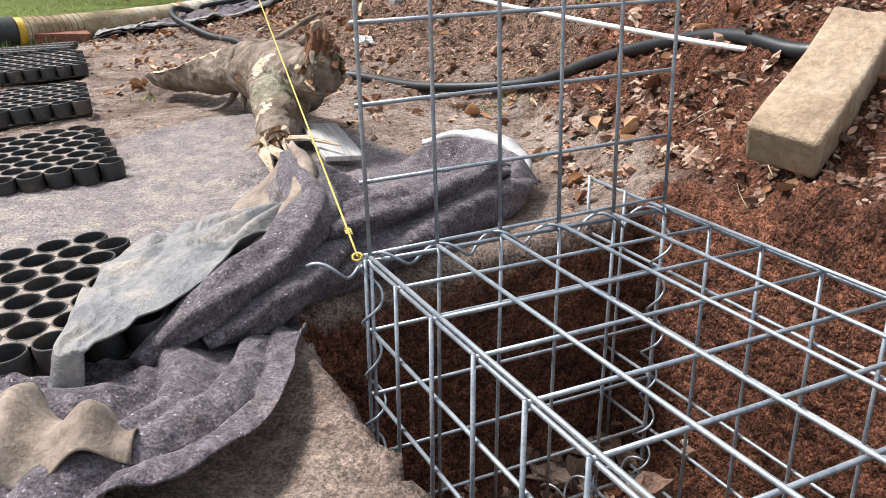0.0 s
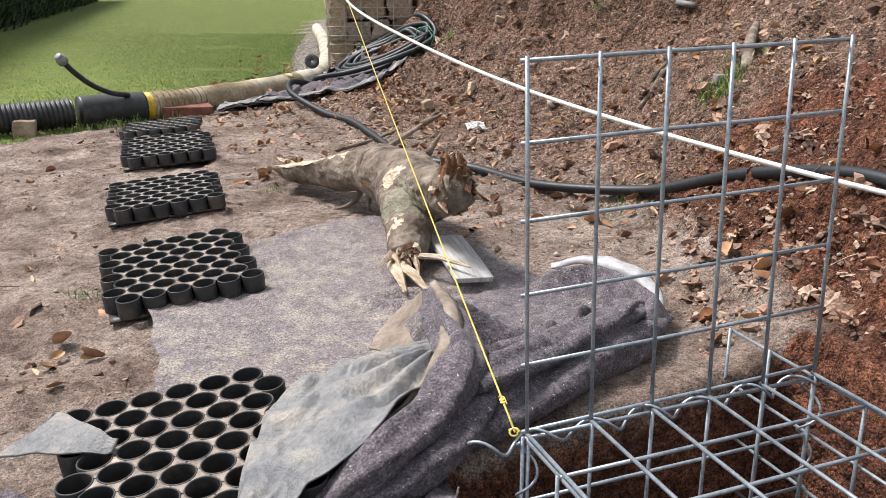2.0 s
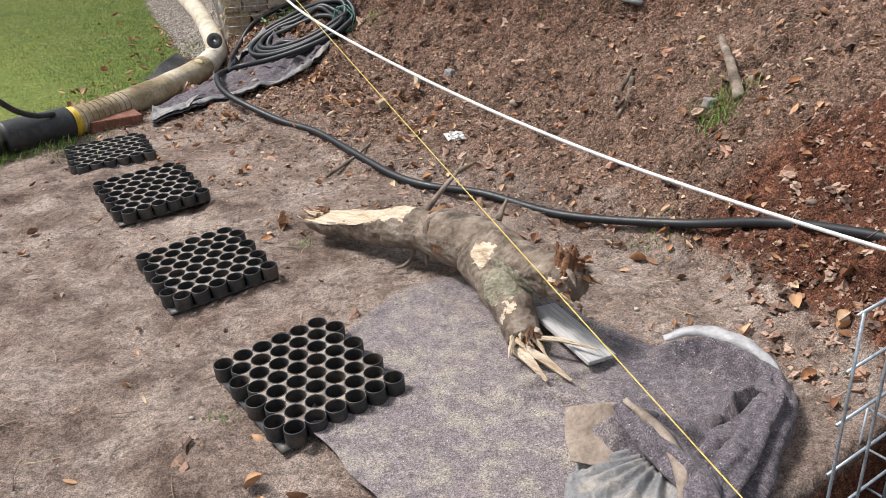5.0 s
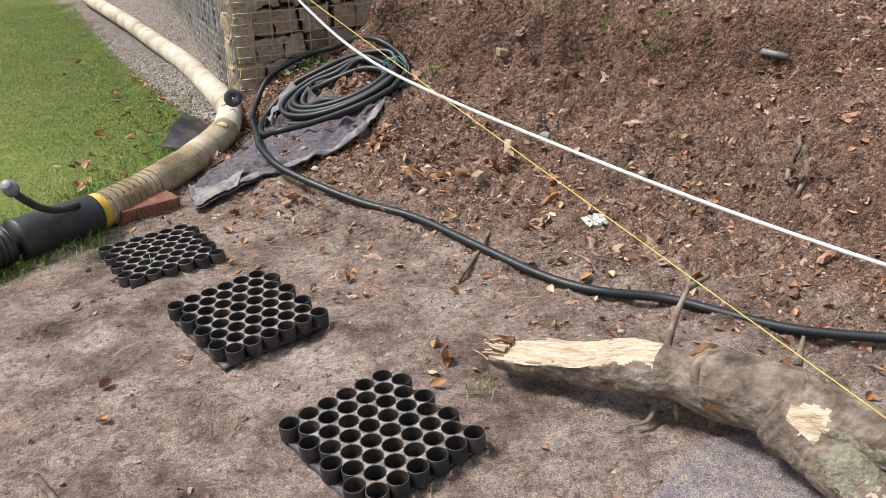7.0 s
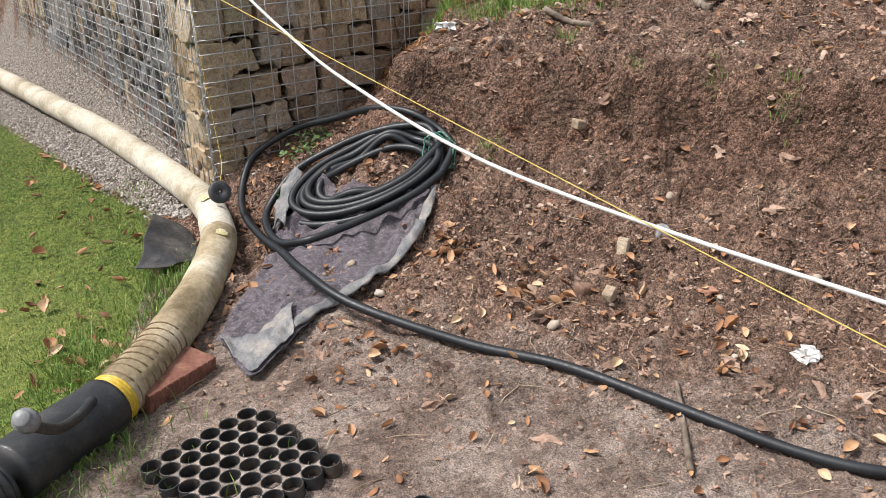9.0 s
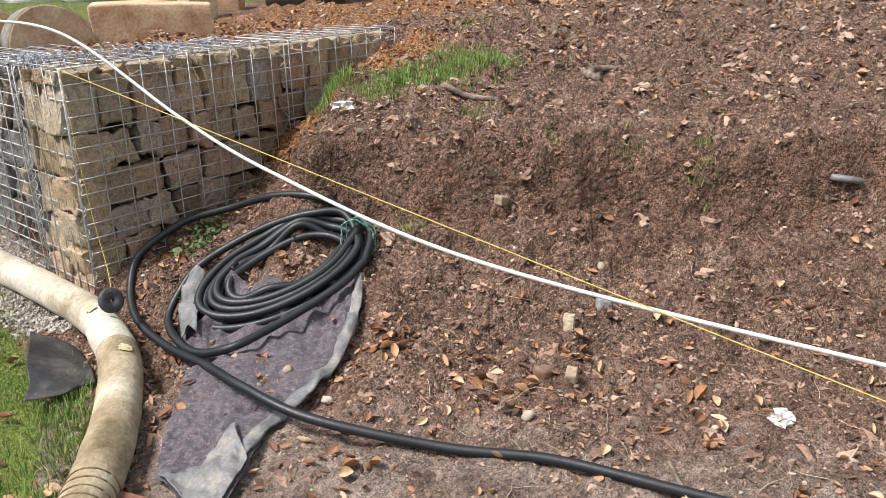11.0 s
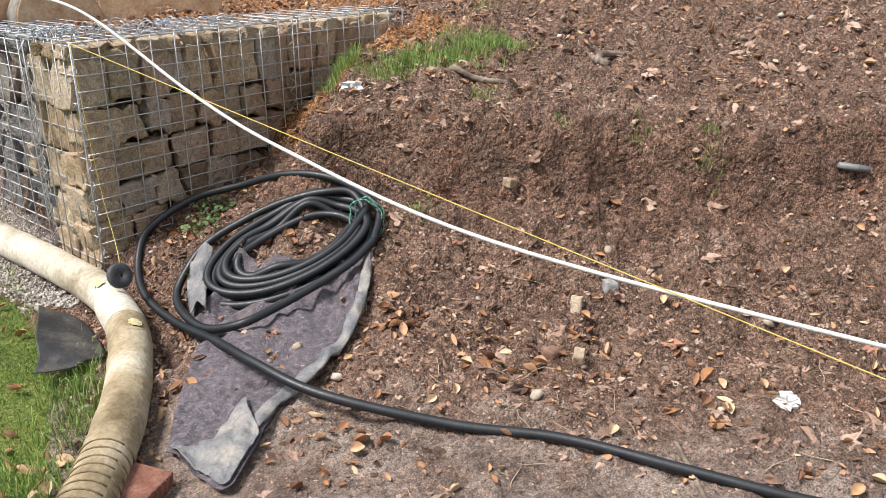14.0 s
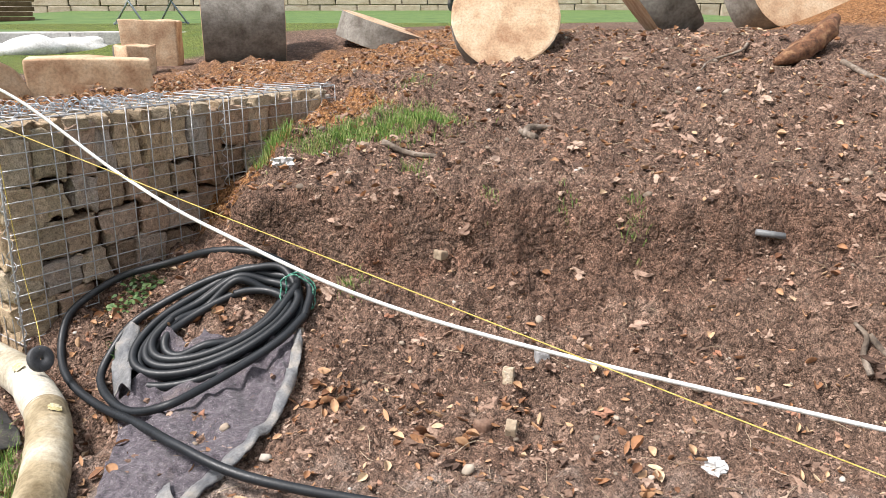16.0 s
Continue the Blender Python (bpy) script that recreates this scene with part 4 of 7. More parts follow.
# ---- the broken log ----
def build_log():
    root = thing("broken_log", (-0.6, 2.78, G(-0.6, 2.78)), "broken grey-barked log with pale split end and rotten fork", "log")
    off = np.array((-0.6, 2.78, G(-0.6, 2.78)))
    def bark(f, a):
        return 0.13 * noise.noise(Vector((f * 7, math.cos(a) * 1.4, math.sin(a) * 1.4))) + 0.05 * noise.noise(Vector((f * 30, math.cos(a) * 4, math.sin(a) * 4)))
    line = [(-1.01, 3.06, 0.15), (-0.9, 2.98, 0.165), (-0.75, 2.87, 0.185), (-0.6, 2.75, 0.2), (-0.5, 2.65, 0.21), (-0.42, 2.55, 0.21), (-0.36, 2.44, 0.2)]
    pts, run = spline(line, 0.004)
    f = run / run[-1]
    rad = np.interp(f, [0, 0.12, 0.4, 0.55, 0.63, 0.7, 0.85, 1.0], [0.056, 0.072, 0.078, 0.066, 0.084, 0.086, 0.09, 0.07])
    me = tube(pts - off, rad, 88, lump=bark)
    trunk = link_mesh("trunk", me, M_BARK, root)
    # the split end: shave the upper side off along a slant, showing pale wood
    me.materials.append(M_FRESH)
    n = len(pts)
    end = int(n * 0.5)
    for v in me.vertices:
        i = min(n - 1, v.index // 88)
        if i < end:
            k = i / end
            c = pts[i] - off
            top = c[2] + rad[i] * (-0.1 + 1.0 * k ** 2.2) + 0.006 * noise.noise(Vector((v.co.x * 14, v.co.y * 14, 1))) + 0.004 * noise.noise(Vector((v.index % 88 * 0.52, k * 3, 4)))
            if v.co.z > top:
                v.co.z = top + (v.co.z - top) * 0.04 + 0.005 * noise.noise(Vector((v.index % 88 * 0.82, k * 6, 7)))
    me.update()
    for p in me.polygons:
        i = p.vertices[0] // 88
        if i < end - 1 and p.normal.z > 0.55:
            c = pts[min(i, n - 1)] - off
            if p.center.z < c[2] + rad[i] * 0.93:
                p.material_index = 1
    # splinters at the tip
    rnd = random.Random(5)
    for k in range(26):
        o = rnd.uniform(-1, 1)
        s = np.array(line[0]) - off + np.array((0.03, -0.02, 0)) + np.array((0.045 * o * 0.55, 0.045 * o * 0.8, rnd.uniform(-0.035, 0.012)))
        ln = rnd.uniform(0.035, 0.085)
        link_mesh("splinter", tube([s, s + np.array((-0.5, 0.32, 0.0)) * ln, s + np.array((-0.95, 0.62, rnd.uniform(-0.15, 0.2))) * ln], [0.008, 0.005, 0.0008], 4), M_FRESH if k % 3 else M_ROT, trunk, smooth=False)
    # the ring of old callus round a knot
    c = pts[int(n * 0.63)] - off
    t = (pts[int(n * 0.63) + 2] - pts[int(n * 0.63) - 2])
    t = Vector(t).normalized()
    s = t.cross(Vector((0, 0, 1))).normalized()
    w = s.cross(t)
    for label, mat, lo, hi, r, th in (("swollen callus ring of grey bark", M_BARK, 0.5, 3.7, 0.078, 0.013), ("rust-brown rotten hollow", M_ROT, 0.6, 1.9, 0.074, 0.018)):
        arc = [Vector(c) + (s * -math.cos(a) + w * math.sin(a)) * r * 1.0 + t * (-0.03 if mat is M_ROT else 0.0) + t * 0.02 * math.sin(a * 2) for a in np.linspace(lo, hi, 26)]
        link_mesh("knot_ring", tube(arc, [th * (0.35 + 0.65 * math.sin(math.pi * i / 25)) * (1 + 0.25 * noise.noise(Vector((i * 0.7, 0, r * 50)))) for i in range(26)], 9), mat, trunk, label)
    # fork: one short stub up to the rotten end, one limb down to the splintered foot
    stub, _ = spline([(-0.43, 2.54, 0.21), (-0.36, 2.42, 0.235), (-0.285, 2.3, 0.265), (-0.235, 2.21, 0.28)], 0.004)
    link_mesh("stub", tube(stub - off, np.interp(np.linspace(0, 1, len(stub)), [0, 0.5, 0.85, 1], [0.085, 0.06, 0.058, 0.04]), 80, lump=lambda f, a: bark(f, a) * (1 + 1.5 * f)), M_BARK, root, "short barked stub")
    rnd = random.Random(31)
    for k in range(120):
        a, r = rnd.uniform(0, 6.3), 0.056 * math.sqrt(rnd.random())
        base = np.array((-0.25, 2.245, 0.28)) - off
        e1, e2 = np.array((-0.86, -0.5, 0.0)), np.array((0.08, -0.1, 1.0))
        d = np.array((0.47 + rnd.uniform(-0.35, 0.35), -0.86 + rnd.uniform(-0.3, 0.3), rnd.uniform(-0.35, 0.45)))
        q = base + e1 * r * math.cos(a) * 0.85 + e2 * r * math.sin(a)
        ln = 0.004 + 0.028 * rnd.random() ** 2 + (0.035 if rnd.random() < 0.25 else 0.0)
        w = rnd.uniform(0.003, 0.015)
        link_mesh("rotten_fibre", tube([q - d * 0.02, q + d * ln * 0.6 + np.array((0, 0, rnd.uniform(-0.004, 0.004))), q + d * ln + np.array((rnd.uniform(-0.008, 0.008), 0, rnd.uniform(-0.01, 0.012)))], [w, w * rnd.uniform(0.5, 1.0), 0.0015], 5), (M_ROT, M_ROT, M_BARK, M_ROT, M_FRESH)[k % 5], root, smooth=False)
    for k in range(14):
        q = np.array((-0.255 + rnd.uniform(-0.03, 0.02), 2.25 + rnd.uniform(-0.03, 0.03), 0.315)) - off
        link_mesh("rotten_fibre", tube([q, q + np.array((0.004, 0.0, 0.03)), q + np.array((rnd.uniform(-0.01, 0.01), rnd.uniform(-0.01, 0.01), rnd.uniform(0.03, 0.065)))], [0.016, 0.012, 0.002], 6), M_ROT, root, smooth=False)
    limb, _ = spline([(-0.44, 2.55, 0.2), (-0.41, 2.43, 0.18), (-0.385, 2.32, 0.145), (-0.37, 2.23, 0.105)], 0.004)
    link_mesh("limb", tube(limb - off, np.interp(np.linspace(0, 1, len(limb)), [0, 0.4, 1], [0.088, 0.075, 0.045]), 80, lump=bark), [M_BARK], root, "short limb, its bark peeled")
    # bare wood, lichen and a rusty hollow where the bark is gone
    for ob in [o for o in bpy.data.objects if o.parent == root and o.name.split(".")[0] in ("trunk", "limb", "stub")]:
        me = ob.data
        while len(me.materials) < 4:
            me.materials.append((M_BARK, M_FRESH, M_LICHEN, M_ROT)[len(me.materials)])
        for poly in me.polygons:
            c = poly.center + Vector(off)
            w = 0.03 * noise.noise(c * 28) + 0.014 * noise.noise(c * 80)
            for at, r, k, facing in (((-0.465, 2.455, 0.255), 0.042, 1, (-0.6, -0.6, 0.5)), ((-0.425, 2.36, 0.215), 0.06, 2, (-0.5, -0.7, 0.4)), ((-0.36, 2.36, 0.22), 0.05, 2, (-0.2, -0.8, 0.5)), ((-0.395, 2.3, 0.15), 0.035, 1, (-0.5, -0.8, 0.1)), ((-0.56, 2.655, 0.235), 0.03, 3, (-0.6, -0.5, 0.5)), ((-0.575, 2.64, 0.2), 0.03, 3, (-0.7, -0.6, 0.2)), ((-0.265, 2.25, 0.34), 0.03, 1, (0, 0, 1)), ((-0.235, 2.21, 0.33), 0.035, 3, (0, 0, 1))):
                if (c - Vector(at)).length + w < r and poly.normal.dot(Vector(facing)) > 0.1:
                    poly.material_index = k
    # splinters at the foot
    rnd = random.Random(9)
    for k in range(34):
        base = np.array((-0.37 + rnd.uniform(-0.03, 0.03), 2.235 + rnd.uniform(-0.03, 0.02), 0.1 + rnd.uniform(-0.02, 0.05))) - off
        d = np.array((rnd.uniform(-0.35, 0.9), rnd.uniform(-1, -0.25), rnd.uniform(-0.55, 0.1)))
        d = d / np.linalg.norm(d) * rnd.uniform(0.02, 0.07)
        end = base + d
        end[2] = max(end[2], 0.075 - off[2])
        link_mesh("splinter", tube([base, (base + end) / 2 + np.array((0, 0, 0.006)), end], [0.01, 0.007, 0.001], 4), M_FRESH if k % 2 else M_ROT, root, smooth=False)
    for a, b, r in (((-0.36, 2.22, 0.12), (-0.19, 2.13, 0.13), 0.008), ((-0.38, 2.2, 0.1), (-0.27, 2.06, 0.085), 0.014), ((-0.4, 2.22, 0.09), (-0.33, 2.07, 0.08), 0.016)):
        a, b = np.array(a) - off, np.array(b) - off
        link_mesh("splinter", tube([a, a * 0.5 + b * 0.5 + np.array((0, 0, 0.01)), b], [r, r * 0.9, r * 0.3], 6), M_FRESH, root, smooth=False)
    # twigs that prop it up
    for line in ([(-0.66, 2.8, 0.13), (-0.67, 2.765, 0.1), (-0.7, 2.74, 0.085), (-0.73, 2.74, 0.08)], [(-0.62, 2.76, 0.13), (-0.62, 2.74, 0.08)], [(-0.62, 2.84, 0.23), (-0.56, 2.93, 0.27), (-0.5, 3.0, 0.31), (-0.47, 3.06, 0.34)], [(-0.5, 3.0, 0.31), (-0.44, 3.0, 0.34)], [(-0.4, 2.62, 0.29), (-0.37, 2.66, 0.34)]):
        p, _ = spline(line, 0.015)
        link_mesh("twig", tube(p - off, np.linspace(0.012, 0.004, len(p)), 7), M_BARK, root)


M_LICHEN = surf("lichen_crust", (0.13, 0.12, 0.085), (0.27, 0.25, 0.18), (0.42, 0.39, 0.29), 40, 0.95, 0.9, 120, vary=0.0)
build_log()


# ---- the old gabion wall ----
STONES = {}


def stone_mesh(kind, k):
    """A quarried block about 1 wide, 1 deep and 1 high, with chipped edges."""
    if (kind, k) not in STONES:
        bm = box(1, 1, 1, 0.075 if kind != "slate" else 0.06, 0.19 if kind != "slate" else 0.24, k * 3 + len(kind), 2)
        for v in bm.verts:
            v.co += noise.noise_vector(v.co * 3.1 + Vector((k * 7.7, 1, len(kind)))) * 0.05
        me = bpy.data.meshes.new("stone")
        bm.to_mesh(me)
        bm.free()
        me.materials.append({"sand": M_SAND, "brown": M_BROWNSTONE, "slate": M_SLATE}[kind])
        me.polygons.foreach_set("use_smooth", [True] * len(me.polygons))
        STONES[(kind, k)] = me
    return STONES[(kind, k)]


def stack(parent, origin, ex, ein, length, low, high, kind, course, width, seed, depth=0.16):
    """Courses of stones along ex, set inwards along ein."""
    rnd = random.Random(seed)
    z = low
    while z < high - 0.02:
        h = min(course * rnd.uniform(0.85, 1.15), high - z)
        if high - z - h < course * 0.4:
            h = high - z
        x = -rnd.uniform(0, 0.02)
        while x < length - 0.02:
            w = min(rnd.uniform(*width), length - x)
            if length - x - w < width[0] * 0.5:
                w = length - x
            ob = new("stone", stone_mesh("sand" if rnd.random() < 0.1 or (x < 0.02 and kind == "brown" and low < 0.2) else kind, rnd.randrange(7)))
            ob.parent = parent
            d = depth * rnd.uniform(0.8, 1.05)
            m = frame_matrix(Vector(origin) + ex * (x + w / 2) + ein * (d / 2 + 0.008 + rnd.uniform(0, 0.02)) + Vector((0, 0, z)), ex, ein, Vector((0, 0, 1)))
            tilt = rnd.uniform(-7, 7) if kind != "slate" else rnd.uniform(-16, 16)
            ob.matrix_local = m @ pose(0, 0, 0, rnd.uniform(-4, 4), tilt, rnd.uniform(-4, 4)) @ Matrix.Diagonal((w * rnd.uniform(0.86, 0.97), d, h * rnd.uniform(0.85, 0.97), 1))
            x += w
        z += h


def build_gabions():
    k = Vector((-1.90, 6.1, 0.0))
    f, l, up = Vector((0.949, 0.315, 0)), Vector((-0.261, 0.965, 0)), Vector((0, 0, 1))
    fin, lin = Vector((-0.315, 0.949, 0)), Vector((0.965, 0.261, 0))
    r = 0.0025
    label = "gabion basket of weathered sandstone blocks behind rusty welded wire"
    # plain filler block; its near-black colour stands in for shade between the stones
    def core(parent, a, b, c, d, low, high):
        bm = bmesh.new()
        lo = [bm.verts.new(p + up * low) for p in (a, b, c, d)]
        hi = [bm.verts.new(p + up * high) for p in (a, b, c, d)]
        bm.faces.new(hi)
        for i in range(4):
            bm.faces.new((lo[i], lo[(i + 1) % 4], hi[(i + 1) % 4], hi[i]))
        part("rubble_core", bm, M_GAP_SHADE, parent, smooth=False)
    def lid_stones(parent, origin, ex, ein, length, seed, kind):
        rnd = random.Random(seed)
        x = 0.03
        while x < length:
            for y in (0.06, 0.17, 0.28):
                ob = new("stone", stone_mesh(kind, rnd.randrange(7)))
                ob.parent = parent
                s = rnd.uniform(0.07, 0.11)
                ob.matrix_local = frame_matrix(origin + ex * (x + rnd.uniform(-0.02, 0.02)) + ein * y + up * 1.0, ex, ein, up) @ pose(0, 0, 0, rnd.uniform(-8, 8), rnd.uniform(-8, 8), rnd.uniform(0, 90)) @ Matrix.Diagonal((s, s, 0.055, 1))
            x += rnd.uniform(0.09, 0.13)
    # corner basket: front and the turned end
    a = thing("gabion_basket", (0, 0, 0), label, "gabion", "old gabion wall")
    stack(a, k, f, fin, 1.12, 0.08, 1.03, "brown", 0.142, (0.11, 0.2), 3)
    stack(a, k + l * 0.03, l, lin, 0.4, 0.03, 1.03, "sand", 0.2, (0.1, 0.15), 5)
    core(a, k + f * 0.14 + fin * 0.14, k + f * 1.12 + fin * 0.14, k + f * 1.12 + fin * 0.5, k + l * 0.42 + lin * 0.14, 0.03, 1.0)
    lid_stones(a, k, f, fin, 1.1, 11, "sand")
    mesh_panel(a, frame_matrix(k + up * 0.07 - fin * 0.006, f, fin, up), 1.15, 1.0, 0.115, r, M_OLDWIRE, cell_up=0.0625)
    mesh_panel(a, frame_matrix(k + up * 0.07 + l * 0.4 - lin * 0.006, -l, lin, up), 0.42, 1.0, 0.07, r, M_OLDWIRE, cell_up=0.11)
    lid = mesh_panel(a, frame_matrix(k + up * 1.075, f, -up, fin), 1.1, 0.4, 0.1, r, M_OLDWIRE)
    b = thing("gabion_basket", (0, 0, 0), label, "gabion", "old gabion wall")
    stack(b, k + f * 1.12, f, fin, 0.8, 0.55, 1.03, "brown", 0.142, (0.11, 0.2), 8)
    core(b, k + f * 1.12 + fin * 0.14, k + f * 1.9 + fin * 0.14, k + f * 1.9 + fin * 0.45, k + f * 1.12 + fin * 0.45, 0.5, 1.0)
    lid_stones(b, k + f * 1.12, f, fin, 0.75, 12, "sand")
    mesh_panel(b, frame_matrix(k + f * 1.12 + up * 0.57 - fin * 0.006, f, fin, up), 0.8, 0.5, 0.115, r, M_OLDWIRE, cell_up=0.0625)
    mesh_panel(b, frame_matrix(k + f * 1.12 + up * 1.075, f, -up, fin), 0.8, 0.4, 0.1, r, M_OLDWIRE)
    helix(a, k + up * 0.06, k + up * 1.07, 0.013, 11, 0.002, M_OLDWIRE)
    helix(a, k + l * 0.42 + up * 0.06, k + l * 0.42 + up * 1.07, 0.013, 11, 0.002, M_OLDWIRE)
    helix(a, k + f * 1.11 + up * 0.5, k + f * 1.11 + up * 1.07, 0.012, 8, 0.002, M_OLDWIRE)
    for j, (s, e) in enumerate(((0.0, 1.1), (1.1, 1.9))):
        helix(a if j == 0 else b, k + f * s + up * 1.078, k + f * e + up * 1.078, 0.017, 9 * (e - s), 0.002, M_WIRE)
    helix(a, k + f * 0.02 + fin * 0.1 + up * 1.09, k + f * 0.9 + fin * 0.14 + up * 1.085, 0.024, 9, 0.002, M_WIRE)
    helix(a, k + l * 0.42 + up * 1.085, k + f * 0.55 + fin * 0.05 + up * 1.085, 0.02, 11, 0.002, M_WIRE)
    rnd = random.Random(17)
    for n in range(12):
        p = k + f * rnd.uniform(-0.05, 0.75) + fin * rnd.uniform(0.02, 0.3) + up * 1.085
        q = p + f * rnd.uniform(0.15, 0.3) + fin * rnd.uniform(-0.08, 0.08)
        helix(a, p, q, rnd.uniform(0.016, 0.03), rnd.uniform(3, 6), 0.002, M_WIRE)
    helix(a, k + l * 0.0 + up * 1.085, k + l * 0.42 + up * 1.085, 0.018, 5, 0.002, M_WIRE)
    # the long side, filled with grey slate on edge
    for j in range(4):
        o = k + l * (0.43 + j * 1.0)
        c = thing("gabion_basket", (0, 0, 0), "gabion basket of upright grey slate behind bulging welded wire", "gabion", "old gabion wall")
        if j < 2:
            stack(c, o, l, lin, 0.98, 0.03, 1.03, "slate", 0.19, (0.06, 0.13), 20 + j)
        else:
            stack(c, o, l, lin, 0.98, 0.03, 1.03, "slate" if j == 2 else "brown", 0.24, (0.14, 0.22), 20 + j)
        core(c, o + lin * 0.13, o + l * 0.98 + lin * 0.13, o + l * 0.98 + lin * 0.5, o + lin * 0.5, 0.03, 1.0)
        lid_stones(c, o, l, lin, 0.95, 30 + j, "slate")
        mesh_panel(c, frame_matrix(o + l * 0.98 + up * 0.05 - lin * 0.01, -l, lin, up), 0.98, 1.0, 0.122, r, M_OLDWIRE, cell_up=0.0555)
        mesh_panel(c, frame_matrix(o + up * 1.075, l, up, lin), 0.98, 0.4, 0.098, r, M_OLDWIRE, cell_up=0.1)
        helix(c, o + up * 0.05, o + up * 1.07, 0.013, 10, 0.002, M_OLDWIRE)
        helix(c, o + up * 1.08, o + l * 0.98 + up * 1.08, 0.018, 9, 0.002, M_WIRE)


# far darker than the stones: the shade of the gaps, put into the colour
M_GAP_SHADE = surf("gap_shade", (0.02, 0.017, 0.014), (0.04, 0.034, 0.028), (0.08, 0.065, 0.05), 14, 0.95, 0.6, 60, vary=0.0)
build_gabions()


# a rubber ring hung at the foot of the wall
def build_weight():
    root = thing("round_weight", (-1.9, 5.735, 0.182), "small round black rubber disc hung on string by the gabion", "rubber disc")
    bm = bmesh.new()
    prof = [(0.008, -0.012), (0.045, -0.012), (0.049, -0.008), (0.049, 0.008), (0.045, 0.012), (0.008, 0.012)]
    n = 24
    rows = [[bm.verts.new((r * math.cos(a * 2 * math.pi / n), z, 0.06 + r * math.sin(a * 2 * math.pi / n))) for a in range(n)] for r, z in prof]
    for p, q in zip(rows, rows[1:] + rows[:1]):
        for i in range(n):
            bm.faces.new((p[i], p[(i + 1) % n], q[(i + 1) % n], q[i]))
    ob = part("disc", bm, M_CAP_DARK, root)
    ob.matrix_local = pose(0, 0, 0, -22, 0, 20)


M_CAP_DARK = surf("dull_rubber", (0.03, 0.03, 0.034), (0.05, 0.052, 0.057), (0.08, 0.08, 0.085), 14, 0.7, 0.1, 90, vary=0.0)
build_weight()


# ---- cloths ----
def sheet(name, top, bottom, zfun, material, parent=None, label="", n=120, m=90, thick=0.003, dust=None, relax=2):
    """A cloth between two edges, its height given by zfun, with a little thickness."""
    t, _ = spline([(x, y, 0) for x, y in top], 0.002)
    b, _ = spline([(x, y, 0) for x, y in bottom], 0.002)
    t, b = t[np.linspace(0, len(t) - 1, n).astype(int)], b[np.linspace(0, len(b) - 1, n).astype(int)]
    verts = []
    for j in range(m):
        k = j / (m - 1)
        for i in range(n):
            p = b[i] * (1 - k) + t[i] * k
            w = 0.012 * noise.noise(Vector((p[0] * 9, p[1] * 9, 5)))
            verts.append((p[0] + w, p[1] + w * 0.6, zfun(p[0], p[1], i / (n - 1), k)))
    z = np.array([v[2] for v in verts]).reshape(m, n)
    for _ in range(relax):
        z[1:-1, 1:-1] = 0.4 * z[1:-1, 1:-1] + 0.15 * (z[:-2, 1:-1] + z[2:, 1:-1] + z[1:-1, :-2] + z[1:-1, 2:])
    verts = [(v[0], v[1], h) for v, h in zip(verts, z.reshape(-1))]
    faces = [(j * n + i, j * n + i + 1, (j + 1) * n + i + 1, (j + 1) * n + i) for j in range(m - 1) for i in range(n - 1)]
    me = bpy.data.meshes.new(name)
    me.from_pydata(verts, [], faces)
    me.attributes.new("dust", "FLOAT", "POINT").data.foreach_set("value", [dust(v[0], v[1]) if dust else 0.0 for v in verts])
    ob = link_mesh(name, me, material, parent, label)
    so = ob.modifiers.new("thickness", "SOLIDIFY")
    so.thickness = thick
    return ob


def ridge(x, y, line, width):
    """The height of the nearest part of a ridge line, falling off sideways."""
    best = 0.0
    for (x0, y0, h0), (x1, y1, h1) in zip(line, line[1:]):
        dx, dy = x1 - x0, y1 - y0
        k = min(1, max(0, ((x - x0) * dx + (y - y0) * dy) / (dx * dx + dy * dy)))
        d = math.hypot(x - x0 - k * dx, y - y0 - k * dy)
        best = max(best, (h0 + (h1 - h0) * k) * (0.45 * math.exp(-(d / width) ** 2) + 0.55 * math.exp(-(d / width / 0.7) ** 1.5)))
    return best


def folds(x, y, size, amp):
    """Sharp-crested wrinkles."""
    w = noise.noise_vector(Vector((x * size * 0.5, y * size * 0.5, 1.7)))
    n = noise.noise(Vector((x * size + w.x * 1.2, y * size * 0.55 + w.y * 1.2, 0.3)))
    return amp * (1 - math.sqrt(n * n + 0.006) * 2.2)


def crease(x, y, line, width):
    """A fold of cloth that lies over to one side: steep there, falling gently on the other."""
    best = 0.0
    for (x0, y0, h0), (x1, y1, h1) in zip(line, line[1:]):
        dx, dy = x1 - x0, y1 - y0
        ln = math.hypot(dx, dy)
        k = min(1, max(0, ((x - x0) * dx + (y - y0) * dy) / (ln * ln)))
        px, py = x - x0 - k * dx, y - y0 - k * dy
        d = math.hypot(px, py)
        side = (dx * py - dy * px) / ln
        w = width * (0.45 if side < 0 else 1.5)
        if d < w:
            best = max(best, (h0 + (h1 - h0) * k) * (math.sqrt(max(0.0, 1 - (d / w) ** 2)) if side < 0 else (1 - d / w) ** 1.3 * (1 + 1.3 * d / w)))
    return best


